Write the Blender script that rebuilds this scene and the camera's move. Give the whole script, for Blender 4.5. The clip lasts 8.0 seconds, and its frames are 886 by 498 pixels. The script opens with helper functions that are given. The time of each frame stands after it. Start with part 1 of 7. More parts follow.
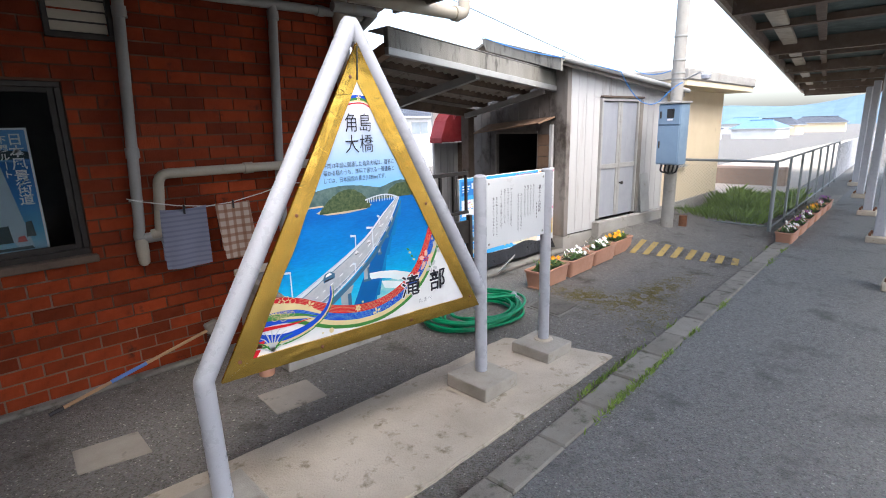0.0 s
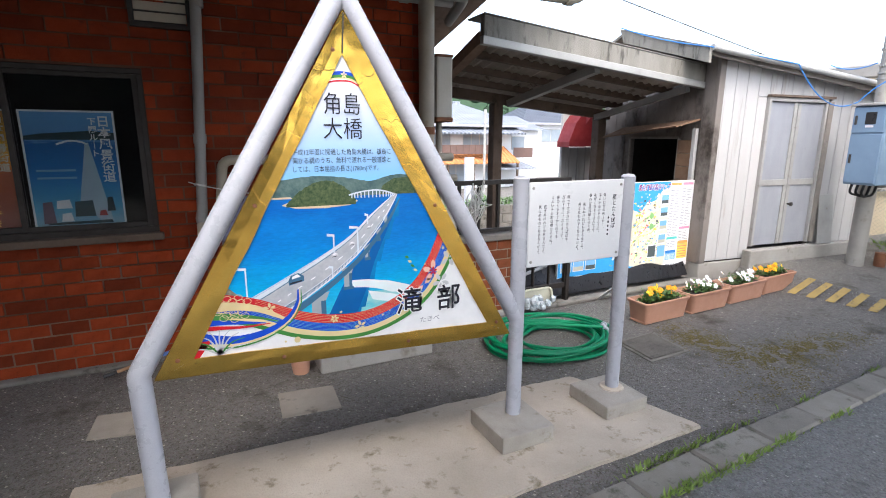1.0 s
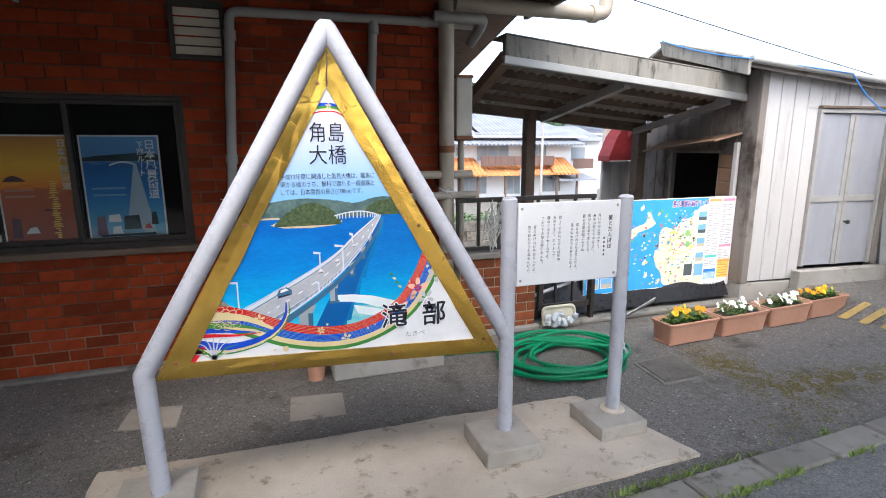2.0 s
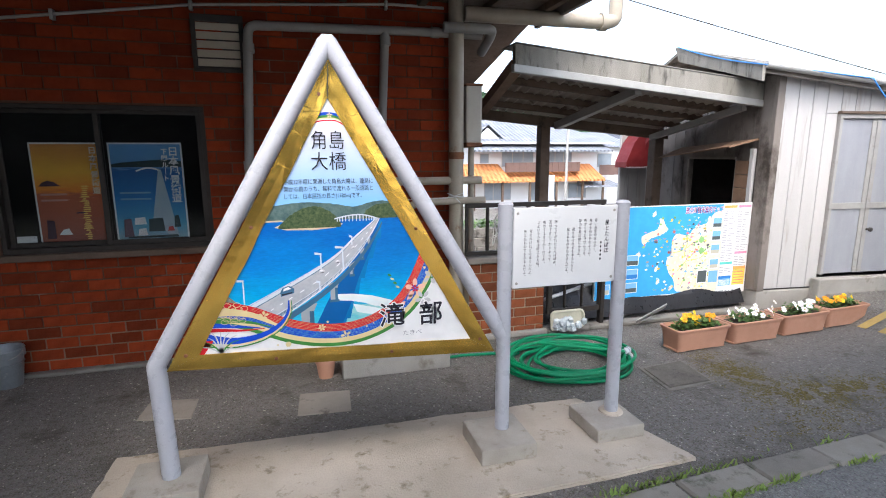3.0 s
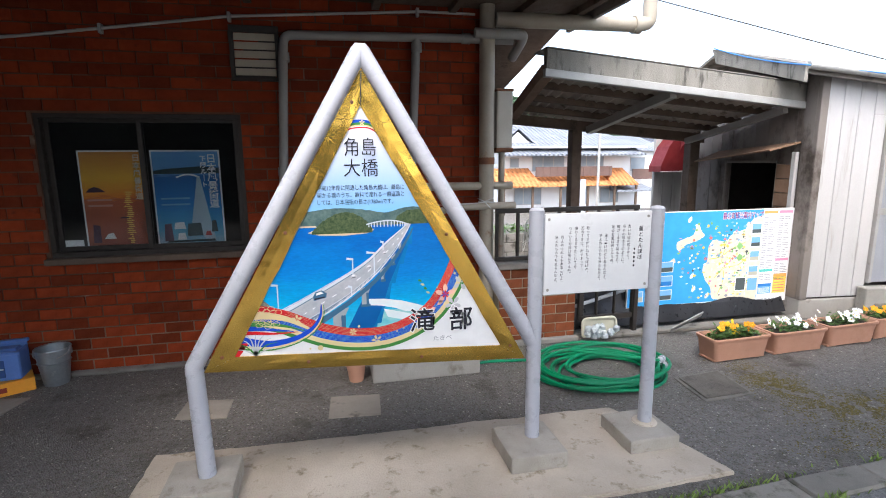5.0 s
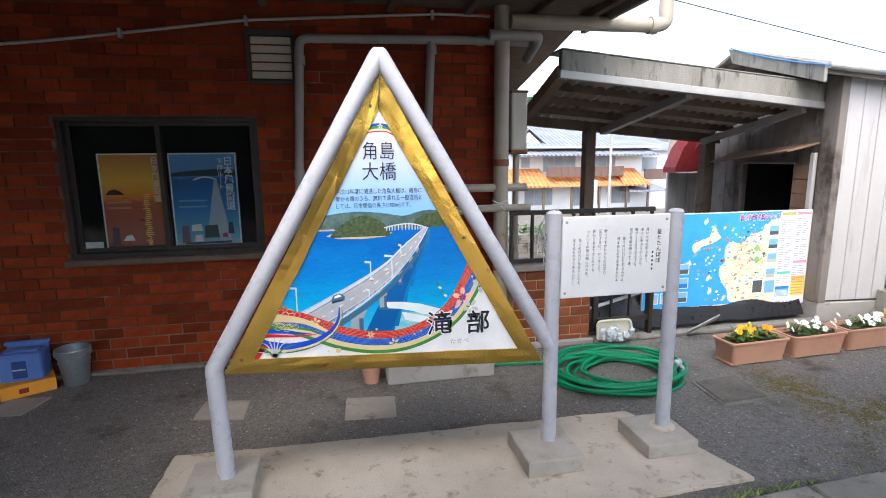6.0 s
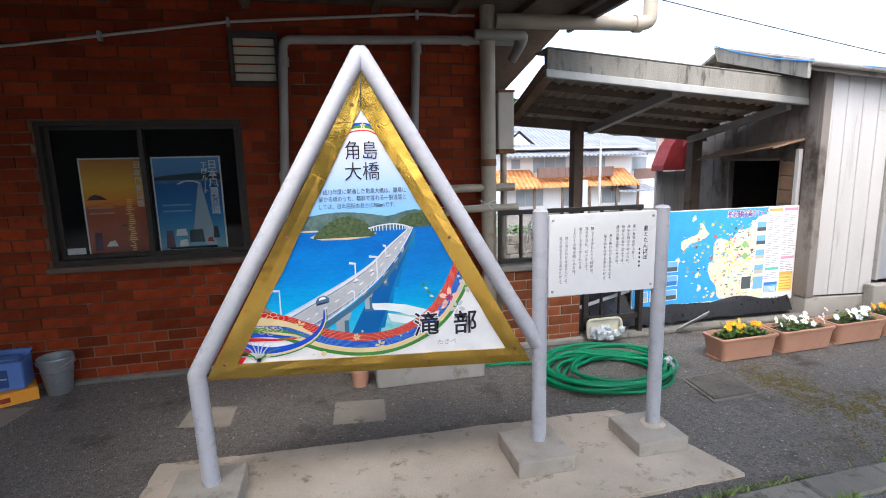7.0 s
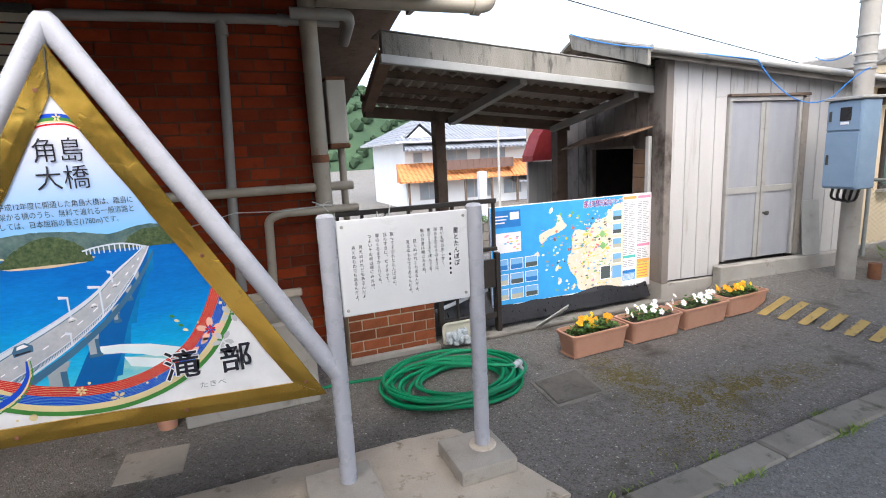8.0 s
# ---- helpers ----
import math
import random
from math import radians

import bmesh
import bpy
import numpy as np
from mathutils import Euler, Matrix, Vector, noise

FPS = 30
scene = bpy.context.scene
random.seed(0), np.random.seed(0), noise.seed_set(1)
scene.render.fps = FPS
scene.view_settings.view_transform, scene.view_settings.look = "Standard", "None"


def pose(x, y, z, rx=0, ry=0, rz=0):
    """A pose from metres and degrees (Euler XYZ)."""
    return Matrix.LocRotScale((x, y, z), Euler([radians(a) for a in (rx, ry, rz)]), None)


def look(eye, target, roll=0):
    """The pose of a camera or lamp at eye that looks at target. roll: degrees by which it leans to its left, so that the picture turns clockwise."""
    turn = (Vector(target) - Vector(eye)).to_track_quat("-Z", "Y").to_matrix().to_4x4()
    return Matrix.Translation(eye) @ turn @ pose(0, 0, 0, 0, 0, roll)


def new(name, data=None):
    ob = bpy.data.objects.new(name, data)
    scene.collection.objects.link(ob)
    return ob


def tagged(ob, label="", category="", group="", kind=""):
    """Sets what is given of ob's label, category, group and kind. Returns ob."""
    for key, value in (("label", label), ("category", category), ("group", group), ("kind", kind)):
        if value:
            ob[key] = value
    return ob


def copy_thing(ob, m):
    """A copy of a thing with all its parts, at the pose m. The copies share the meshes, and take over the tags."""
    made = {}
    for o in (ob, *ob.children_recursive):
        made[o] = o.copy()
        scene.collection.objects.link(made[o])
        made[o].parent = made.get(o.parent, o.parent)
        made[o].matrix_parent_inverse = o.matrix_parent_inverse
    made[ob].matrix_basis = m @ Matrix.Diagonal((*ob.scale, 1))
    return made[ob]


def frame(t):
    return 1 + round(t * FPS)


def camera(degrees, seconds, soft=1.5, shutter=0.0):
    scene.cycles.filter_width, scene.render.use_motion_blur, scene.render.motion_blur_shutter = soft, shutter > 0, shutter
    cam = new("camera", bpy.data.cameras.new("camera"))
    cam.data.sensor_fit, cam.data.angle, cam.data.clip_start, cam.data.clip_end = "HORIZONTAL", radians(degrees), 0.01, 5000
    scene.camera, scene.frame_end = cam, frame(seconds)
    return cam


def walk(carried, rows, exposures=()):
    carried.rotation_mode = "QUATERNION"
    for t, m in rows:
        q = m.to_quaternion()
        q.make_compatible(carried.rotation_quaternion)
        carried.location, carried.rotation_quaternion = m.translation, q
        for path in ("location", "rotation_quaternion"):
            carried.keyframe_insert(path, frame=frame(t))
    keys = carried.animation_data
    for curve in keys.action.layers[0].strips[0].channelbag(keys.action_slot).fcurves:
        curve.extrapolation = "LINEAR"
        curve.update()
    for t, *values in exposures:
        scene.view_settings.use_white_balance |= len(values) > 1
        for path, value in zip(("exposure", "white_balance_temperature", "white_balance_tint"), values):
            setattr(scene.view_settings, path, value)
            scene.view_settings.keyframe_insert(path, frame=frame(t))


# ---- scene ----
cam = camera(82.0, 8.0, 1.0)
# seconds, x, y, z, tilt, roll, turn
PATH = [
    (0.0, 0.018, -0.066, 1.731, 76.72, 1.41, -44.80),
    (0.5, 0.544, -0.144, 1.672, 77.07, 0.58, -35.13),
    (1.0, 0.927, -0.128, 1.635, 77.67, -0.25, -26.02),
    (1.5, 1.128, -0.239, 1.686, 78.10, 0.13, -21.29),
    (2.0, 1.240, -0.364, 1.698, 78.81, 0.17, -18.99),
    (3.5, 1.367, -0.531, 1.701, 79.63, 0.34, -14.98),
    (4.0, 1.352, -0.526, 1.704, 79.74, 0.43, -14.16),
    (4.5, 1.354, -0.519, 1.702, 79.95, 0.53, -13.33),
    (6.0, 1.310, -0.502, 1.722, 80.07, 0.65, -11.60),
    (6.5, 1.295, -0.505, 1.724, 80.18, 0.89, -11.06),
    (7.0, 1.350, -0.486, 1.703, 80.34, 1.39, -12.57),
    (7.5, 1.633, -0.354, 1.660, 79.97, 2.27, -17.25),
    (8.0, 2.085, -0.255, 1.691, 79.28, 2.85, -22.30),
]
walk(cam, [(t, pose(x, y, z, rx, ry, rz)) for t, x, y, z, rx, ry, rz in PATH], exposures=[(0.0, 0.15, 6200, 10), (7.0, 0.12, 6200, 10), (8.0, -0.02, 6350, 10)])

# ---- world and sun ----
world = bpy.data.worlds.new("sky")
scene.world = world
world.use_nodes = True
wn, wl = world.node_tree.nodes, world.node_tree.links
sky = wn.new("ShaderNodeTexSky")
sky.sky_type = "NISHITA"
sky.sun_disc = False
sky.sun_elevation, sky.sun_rotation = radians(55), radians(200)
sky.air_density, sky.dust_density, sky.ozone_density = 1.0, 4.0, 0.4
soft_sky = wn.new("ShaderNodeHueSaturation")
soft_sky.inputs["Saturation"].default_value = 0.68
soft_sky.inputs["Value"].default_value = 4.0
wl.new(sky.outputs[0], soft_sky.inputs["Color"])
wl.new(soft_sky.outputs[0], wn["Background"].inputs["Color"])
wn["Background"].inputs["Strength"].default_value = 0.15
sun_data = bpy.data.lights.new("sun", "SUN")
sun_data.energy, sun_data.angle, sun_data.color = 0.8, radians(25), (1.0, 0.98, 0.95)
sun = new("sun", sun_data)
sun.matrix_world = look((-6, -9, 16), (2, 3, 0))


# ---- materials ----
def nodes_of(name):
    m = bpy.data.materials.new(name)
    m.use_nodes = True
    nt = m.node_tree
    return m, nt, nt.nodes["Principled BSDF"]


def mixed(nt, fac, a, b):
    mx = nt.nodes.new("ShaderNodeMix")
    mx.data_type = "RGBA"
    for sock, v in ((mx.inputs[0], fac), (mx.inputs[6], a), (mx.inputs[7], b)):
        if isinstance(v, bpy.types.NodeSocket):
            nt.links.new(v, sock)
        elif isinstance(v, (int, float)):
            sock.default_value = v
        else:
            sock.default_value = (*v[:3], 1)
    return mx.outputs[2]


def noise_of(nt, scale, detail=4, stretch=(1, 1, 1), rough=0.6, lo=0.35, hi=0.65):
    tc = nt.nodes.new("ShaderNodeTexCoord")
    mp = nt.nodes.new("ShaderNodeMapping")
    mp.inputs["Scale"].default_value = stretch
    tx = nt.nodes.new("ShaderNodeTexNoise")
    tx.inputs["Scale"].default_value, tx.inputs["Detail"].default_value, tx.inputs["Roughness"].default_value = scale, detail, rough
    rg = nt.nodes.new("ShaderNodeMapRange")
    rg.inputs[1].default_value, rg.inputs[2].default_value = lo, hi
    nt.links.new(tc.outputs["Object"], mp.inputs[0])
    nt.links.new(mp.outputs[0], tx.inputs[0])
    nt.links.new(tx.outputs[0], rg.inputs[0])
    return rg.outputs[0]


def bumped(nt, b, height, strength=0.3, dist=0.01):
    bp = nt.nodes.new("ShaderNodeBump")
    bp.inputs["Strength"].default_value, bp.inputs["Distance"].default_value = strength, dist
    nt.links.new(height, bp.inputs["Height"])
    nt.links.new(bp.outputs[0], b.inputs["Normal"])


def paint(name, c1, c2=None, rough=0.6, metal=0.0, scale=3.0, grain=80.0, bump=0.15, stain=None, stain_scale=6.0, stain_lo=0.55, stretch=(1, 1, 1), vary=0.0, spec=0.5):
    """A surface with slow tone changes, fine grain and, if asked, stains with a shape of their own."""
    m, nt, b = nodes_of(name)
    c2 = c2 or tuple(0.8 * v for v in c1)
    col = mixed(nt, noise_of(nt, scale, 5, stretch), c1, c2)
    fine = noise_of(nt, grain, 3)
    dark = mixed(nt, fine, tuple(0.9 * v for v in c1), tuple(min(1, 1.06 * v) for v in c1))
    col = mixed(nt, 0.35, col, dark)
    if vary:
        oi, ge = nt.nodes.new("ShaderNodeObjectInfo"), nt.nodes.new("ShaderNodeNewGeometry")
        ad, fr, hs, rg = nt.nodes.new("ShaderNodeMath"), nt.nodes.new("ShaderNodeMath"), nt.nodes.new("ShaderNodeHueSaturation"), nt.nodes.new("ShaderNodeMapRange")
        fr.operation = "FRACT"
        nt.links.new(oi.outputs["Random"], ad.inputs[0])
        nt.links.new(ge.outputs["Random Per Island"], ad.inputs[1])
        nt.links.new(ad.outputs[0], fr.inputs[0])
        nt.links.new(fr.outputs[0], rg.inputs[0])
        rg.inputs[3].default_value, rg.inputs[4].default_value = 1 - vary, 1 + vary
        nt.links.new(rg.outputs[0], hs.inputs["Value"])
        nt.links.new(col, hs.inputs["Color"])
        col = hs.outputs[0]
    if stain:
        col = mixed(nt, noise_of(nt, stain_scale, 6, stretch, 0.65, stain_lo, stain_lo + 0.13), col, stain)
    nt.links.new(col, b.inputs["Base Color"])
    rr = nt.nodes.new("ShaderNodeMapRange")
    rr.inputs[3].default_value, rr.inputs[4].default_value = max(0.02, rough - 0.08), min(1, rough + 0.1)
    nt.links.new(noise_of(nt, scale * 4, 4), rr.inputs[0])
    nt.links.new(rr.outputs[0], b.inputs["Roughness"])
    b.inputs["Metallic"].default_value = metal
    b.inputs["Specular IOR Level"].default_value = spec
    if bump:
        bumped(nt, b, fine, bump, 0.004)
    return m


def print_ink(name, c, rough=0.35):
    m, nt, b = nodes_of(name)
    nt.links.new(mixed(nt, noise_of(nt, 9, 4), c, tuple(0.9 * v for v in c)), b.inputs["Base Color"])
    b.inputs["Roughness"].default_value = rough
    b.inputs["Specular IOR Level"].default_value = 0.22
    return m


def ramp_ink(name, stops, axis=2, lo=0.0, hi=1.0, rough=0.35, wav=0.0, wscale=(3, 3, 14)):
    """A printed colour gradient along one axis of the object."""
    m, nt, b = nodes_of(name)
    tc, sp, rg, cr = (nt.nodes.new(k) for k in ("ShaderNodeTexCoord", "ShaderNodeSeparateXYZ", "ShaderNodeMapRange", "ShaderNodeValToRGB"))
    nt.links.new(tc.outputs["Object"], sp.inputs[0])
    nt.links.new(sp.outputs[axis], rg.inputs[0])
    rg.inputs[1].default_value, rg.inputs[2].default_value = lo, hi
    src = rg.outputs[0]
    if wav:
        ad = nt.nodes.new("ShaderNodeMath")
        ad.operation = "MULTIPLY_ADD"
        nt.links.new(noise_of(nt, 5, 6, wscale), ad.inputs[0])
        ad.inputs[1].default_value = wav
        nt.links.new(src, ad.inputs[2])
        src = ad.outputs[0]
    nt.links.new(src, cr.inputs[0])
    el = cr.color_ramp.elements
    while len(el) < len(stops):
        el.new(0.5)
    for e, (p, c) in zip(el, stops):
        e.position, e.color = p, (*c, 1)
    nt.links.new(cr.outputs[0], b.inputs["Base Color"])
    b.inputs["Roughness"].default_value = rough
    b.inputs["Specular IOR Level"].default_value = 0.22
    return m


def asphalt_material(name, a, c, chips):
    m, nt, b = nodes_of(name)
    tone = mixed(nt, noise_of(nt, 0.9, 6), a, c)
    vo = nt.nodes.new("ShaderNodeTexVoronoi")
    vo.inputs["Scale"].default_value = 110
    tc = nt.nodes.new("ShaderNodeTexCoord")
    nt.links.new(tc.outputs["Object"], vo.inputs["Vector"])
    bw = nt.nodes.new("ShaderNodeHueSaturation")
    bw.inputs["Saturation"].default_value = 0.12
    bw.inputs["Value"].default_value = 0.36
    nt.links.new(vo.outputs["Color"], bw.inputs["Color"])
    col = mixed(nt, 0.44, tone, bw.outputs[0])
    # pale stone chips
    v2 = nt.nodes.new("ShaderNodeTexVoronoi")
    v2.inputs["Scale"].default_value = 34
    nt.links.new(tc.outputs["Object"], v2.inputs["Vector"])
    rg = nt.nodes.new("ShaderNodeMapRange")
    rg.inputs[1].default_value, rg.inputs[2].default_value, rg.inputs[3].default_value, rg.inputs[4].default_value = 0.11, 0.17, 1, 0
    nt.links.new(v2.outputs["Distance"], rg.inputs[0])
    col = mixed(nt, rg.outputs[0], col, chips)
    # scattered larger stones, only in some cells
    v3 = nt.nodes.new("ShaderNodeTexVoronoi")
    v3.inputs["Scale"].default_value = 15
    nt.links.new(tc.outputs["Object"], v3.inputs["Vector"])
    near, some, both = (nt.nodes.new(k) for k in ("ShaderNodeMapRange", "ShaderNodeSeparateColor", "ShaderNodeMath"))
    near.inputs[1].default_value, near.inputs[2].default_value, near.inputs[3].default_value, near.inputs[4].default_value = 0.08, 0.13, 1, 0
    nt.links.new(v3.outputs["Distance"], near.inputs[0])
    nt.links.new(v3.outputs["Color"], some.inputs[0])
    both.operation = "MULTIPLY"
    nt.links.new(near.outputs[0], both.inputs[0])
    nt.links.new(some.outputs[0], both.inputs[1])
    col = mixed(nt, both.outputs[0], col, tuple(min(1, 1.25 * v) for v in chips))
    col = mixed(nt, noise_of(nt, 22, 8, (1, 1, 1), 0.8, 0.5, 0.75), col, tuple(0.5 * v for v in a))
    # damp and dusty patches
    col = mixed(nt, noise_of(nt, 2.3, 7, (1, 1, 1), 0.65, 0.55, 0.72), col, tuple(0.62 * v for v in a))
    nt.links.new(col, b.inputs["Base Color"])
    b.inputs["Roughness"].default_value = 0.72
    bumped(nt, b, vo.outputs["Distance"], 1.0, 0.012)
    return m


def glass_material(name="glass", tint=(0.9, 0.95, 0.95)):
    m, nt, b = nodes_of(name)
    b.inputs["Base Color"].default_value = (*tint, 1)
    b.inputs["Transmission Weight"].default_value = 1.0
    b.inputs["Roughness"].default_value = 0.02
    b.inputs["IOR"].default_value = 1.22
    return m


def mottled(name, c, chip, rough):
    return paint(name, c, tuple(0.75 * v for v in c), rough, 0, 2.5, 60, 0.3, chip, 9, 0.6)


ASPHALT = asphalt_material("asphalt", (0.104, 0.083, 0.058), (0.152, 0.126, 0.090), (0.50, 0.47, 0.40))
ASPHALT_WORN = asphalt_material("worn_asphalt", (0.155, 0.154, 0.15), (0.21, 0.208, 0.20), (0.40, 0.39, 0.37))
BRICK = paint("brick_red", (0.245, 0.037, 0.009), (0.15, 0.022, 0.007), 0.8, 0, 5, 120, 0.5, (0.06, 0.018, 0.011), 7, 0.60, vary=0.35, spec=0.2)
MORTAR = paint("mortar", (0.15, 0.085, 0.06), (0.06, 0.03, 0.02), 0.95, 0, 1.5, 150, 0.5, (0.30, 0.22, 0.17), 2.2, 0.60, spec=0.1)
MORTAR_PALE = paint("pale_mortar", (0.40, 0.34, 0.26), (0.28, 0.23, 0.17), 0.95, 0, 4, 150, 0.5, spec=0.1)
MORTAR_LOW = paint("worn_mortar", (0.23, 0.15, 0.105), (0.13, 0.08, 0.055), 0.95, 0, 4, 150, 0.5, spec=0.1)
BRICK_BROWN = paint("brick_brown", (0.25, 0.075, 0.03), (0.16, 0.045, 0.018), 0.8, 0, 5, 120, 0.5, (0.09, 0.04, 0.02), 7, 0.60, vary=0.3, spec=0.2)
CONCRETE = paint("concrete", (0.36, 0.34, 0.31), (0.26, 0.245, 0.22), 0.85, 0, 2.2, 140, 0.4, (0.20, 0.18, 0.15), 5, 0.58)
CONCRETE_PALE = paint("pale_concrete", (0.60, 0.525, 0.43), (0.40, 0.345, 0.27), 0.9, 0, 1.8, 110, 0.6, (0.26, 0.21, 0.14), 9, 0.57, spec=0.2)
CONCRETE_BLOCK = paint("footing_concrete", (0.44, 0.405, 0.35), (0.31, 0.28, 0.235), 0.9, 0, 4, 140, 0.5, (0.25, 0.21, 0.15), 8, 0.60)
CONCRETE_DARK = paint("weathered_concrete", (0.22, 0.205, 0.18), (0.14, 0.13, 0.115), 0.9, 0, 3, 140, 0.5, (0.07, 0.065, 0.05), 6, 0.55)
TUBE_WHITE = paint("white_enamel", (0.46, 0.47, 0.51), (0.40, 0.41, 0.46), 0.3, 0, 4, 200, 0.02, (0.55, 0.55, 0.55), 12, 0.68)
BOARD_WHITE = paint("white_board", (0.74, 0.75, 0.76), (0.66, 0.67, 0.69), 0.35, 0, 3, 200, 0.02, (0.50, 0.46, 0.38), 6, 0.68)
PVC = paint("grey_pvc", (0.30, 0.295, 0.28), (0.23, 0.22, 0.205), 0.5, 0, 3, 100, 0.05, (0.28, 0.24, 0.2), 7, 0.6)
POLE_PAINT = paint("cream_paint_rusty", (0.39, 0.345, 0.275), (0.30, 0.26, 0.20), 0.5, 0, 3, 90, 0.1, (0.22, 0.10, 0.05), 6, 0.62)
BOX_CREAM = paint("cream_sheet_rusty", (0.50, 0.47, 0.40), (0.42, 0.38, 0.31), 0.6, 0, 3, 90, 0.1, (0.26, 0.13, 0.06), 5, 0.62)
RUST = paint("rust", (0.22, 0.09, 0.04), (0.12, 0.05, 0.03), 0.85, 0, 10, 90, 0.4)
STEEL_DARK = paint("dark_steel", (0.05, 0.045, 0.04), (0.03, 0.027, 0.025), 0.6, 0.2, 6, 100, 0.15)
BRONZE_FRAME = paint("dark_window_frame", (0.026, 0.020, 0.016), (0.018, 0.014, 0.011), 0.55, 0.1, 6, 100, 0.1)
WOOD_DARK = paint("weathered_dark_wood", (0.13, 0.09, 0.065), (0.08, 0.055, 0.04), 0.85, 0, 3, 60, 0.4, (0.05, 0.035, 0.025), 6, 0.58, (1, 1, 1))
WOOD_GREY = paint("grey_weathered_wood", (0.26, 0.23, 0.20), (0.17, 0.15, 0.13), 0.85, 0, 4, 70, 0.3, (0.10, 0.085, 0.07), 6, 0.58)
WOOD_BROWN = paint("brown_boards", (0.22, 0.13, 0.08), (0.15, 0.09, 0.055), 0.8, 0, 4, 60, 0.3)
SHEET_DARK = paint("corrugated_sheet", (0.50, 0.43, 0.36), (0.34, 0.29, 0.24), 0.7, 0.1, 3, 60, 0.2, (0.08, 0.05, 0.035), 5, 0.58)
FASCIA = paint("weathered_fascia", (0.25, 0.235, 0.205), (0.15, 0.14, 0.115), 0.85, 0, 2, 80, 0.4, (0.07, 0.065, 0.055), 5, 0.53, (2.2, 2.2, 0.5))
GALV = paint("galvanised_trim", (0.40, 0.39, 0.37), (0.32, 0.31, 0.29), 0.5, 0.3, 3, 80, 0.1, (0.25, 0.22, 0.19), 6, 0.62)
SIDING = paint("off_white_siding", (0.47, 0.46, 0.45), (0.41, 0.40, 0.39), 0.55, 0, 1.5, 90, 0.05, (0.33, 0.30, 0.27), 3, 0.58, (3, 3, 0.35), spec=0.3)
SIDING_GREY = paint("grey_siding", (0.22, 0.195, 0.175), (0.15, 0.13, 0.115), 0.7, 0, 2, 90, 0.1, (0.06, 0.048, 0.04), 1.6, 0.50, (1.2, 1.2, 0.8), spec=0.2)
DOOR_GREY = paint("blue_grey_door", (0.34, 0.35, 0.38), (0.28, 0.29, 0.32), 0.45, 0.2, 2, 90, 0.05, (0.26, 0.24, 0.23), 5, 0.66, (3, 3, 0.6))
BOX_BLUE = paint("blue_grey_cabinet", (0.22, 0.32, 0.44), (0.19, 0.28, 0.39), 0.45, 0.1, 3, 90, 0.05, (0.22, 0.28, 0.33), 8, 0.68)
CREAM = paint("cream_render", (0.72, 0.60, 0.42), (0.66, 0.54, 0.37), 0.85, 0, 1.5, 60, 0.3, (0.48, 0.38, 0.27), 2, 0.62)
TERRACOTTA = paint("terracotta_plastic", (0.52, 0.275, 0.185), (0.45, 0.235, 0.155), 0.5, 0, 5, 120, 0.1, (0.42, 0.24, 0.17), 9, 0.64)
SOIL = paint("soil", (0.06, 0.045, 0.03), (0.035, 0.027, 0.02), 0.95, 0, 12, 90, 0.8)
LEAF = paint("leaf_green", (0.085, 0.17, 0.03), (0.05, 0.115, 0.022), 0.55, 0, 12, 60, 0.1, vary=0.35)
GRASS = paint("grass_green", (0.25, 0.35, 0.08), (0.15, 0.24, 0.05), 0.6, 0, 6, 60, 0.1, vary=0.35)
MOSS = paint("moss", (0.17, 0.135, 0.045), (0.11, 0.09, 0.03), 0.95, 0, 20, 90, 0.8, vary=0.3)
PETAL_ORANGE = print_ink("orange_petal", (0.85, 0.36, 0.02), 0.6)
PETAL_YELLOW = print_ink("yellow_petal", (0.82, 0.58, 0.03), 0.6)
PETAL_WHITE = print_ink("white_petal", (0.82, 0.82, 0.80), 0.6)
PETAL_PURPLE = print_ink("purple_petal", (0.30, 0.08, 0.35), 0.6)
HOSE_GREEN = paint("green_hose", (0.004, 0.24, 0.105), (0.003, 0.18, 0.08), 0.4, 0, 8, 150, 0.02, spec=0.3)
GOLD_EDGE = paint("gold_worn", (0.62, 0.42, 0.10), (0.50, 0.32, 0.06), 0.3, 0.9, 6, 60, 0.1)
GLASS = glass_material("tinted_glass", (0.72, 0.76, 0.76))
# Near-black lining colour stands in for the shade inside room and shed.
INTERIOR_SHADE = paint("interior_shade", (0.06, 0.05, 0.045), (0.04, 0.035, 0.03), 0.9)
BLACK_PLASTIC = paint("black_plastic", (0.015, 0.015, 0.017), (0.01, 0.01, 0.012), 0.35, 0, 6, 60, 0.2)
INK_BLACK = print_ink("black_ink", (0.02, 0.02, 0.03), 0.4)
INK_GREY = print_ink("grey_ink", (0.30, 0.31, 0.34), 0.4)
WHITE_PRINT = print_ink("white_print", (0.82, 0.82, 0.83), 0.35)


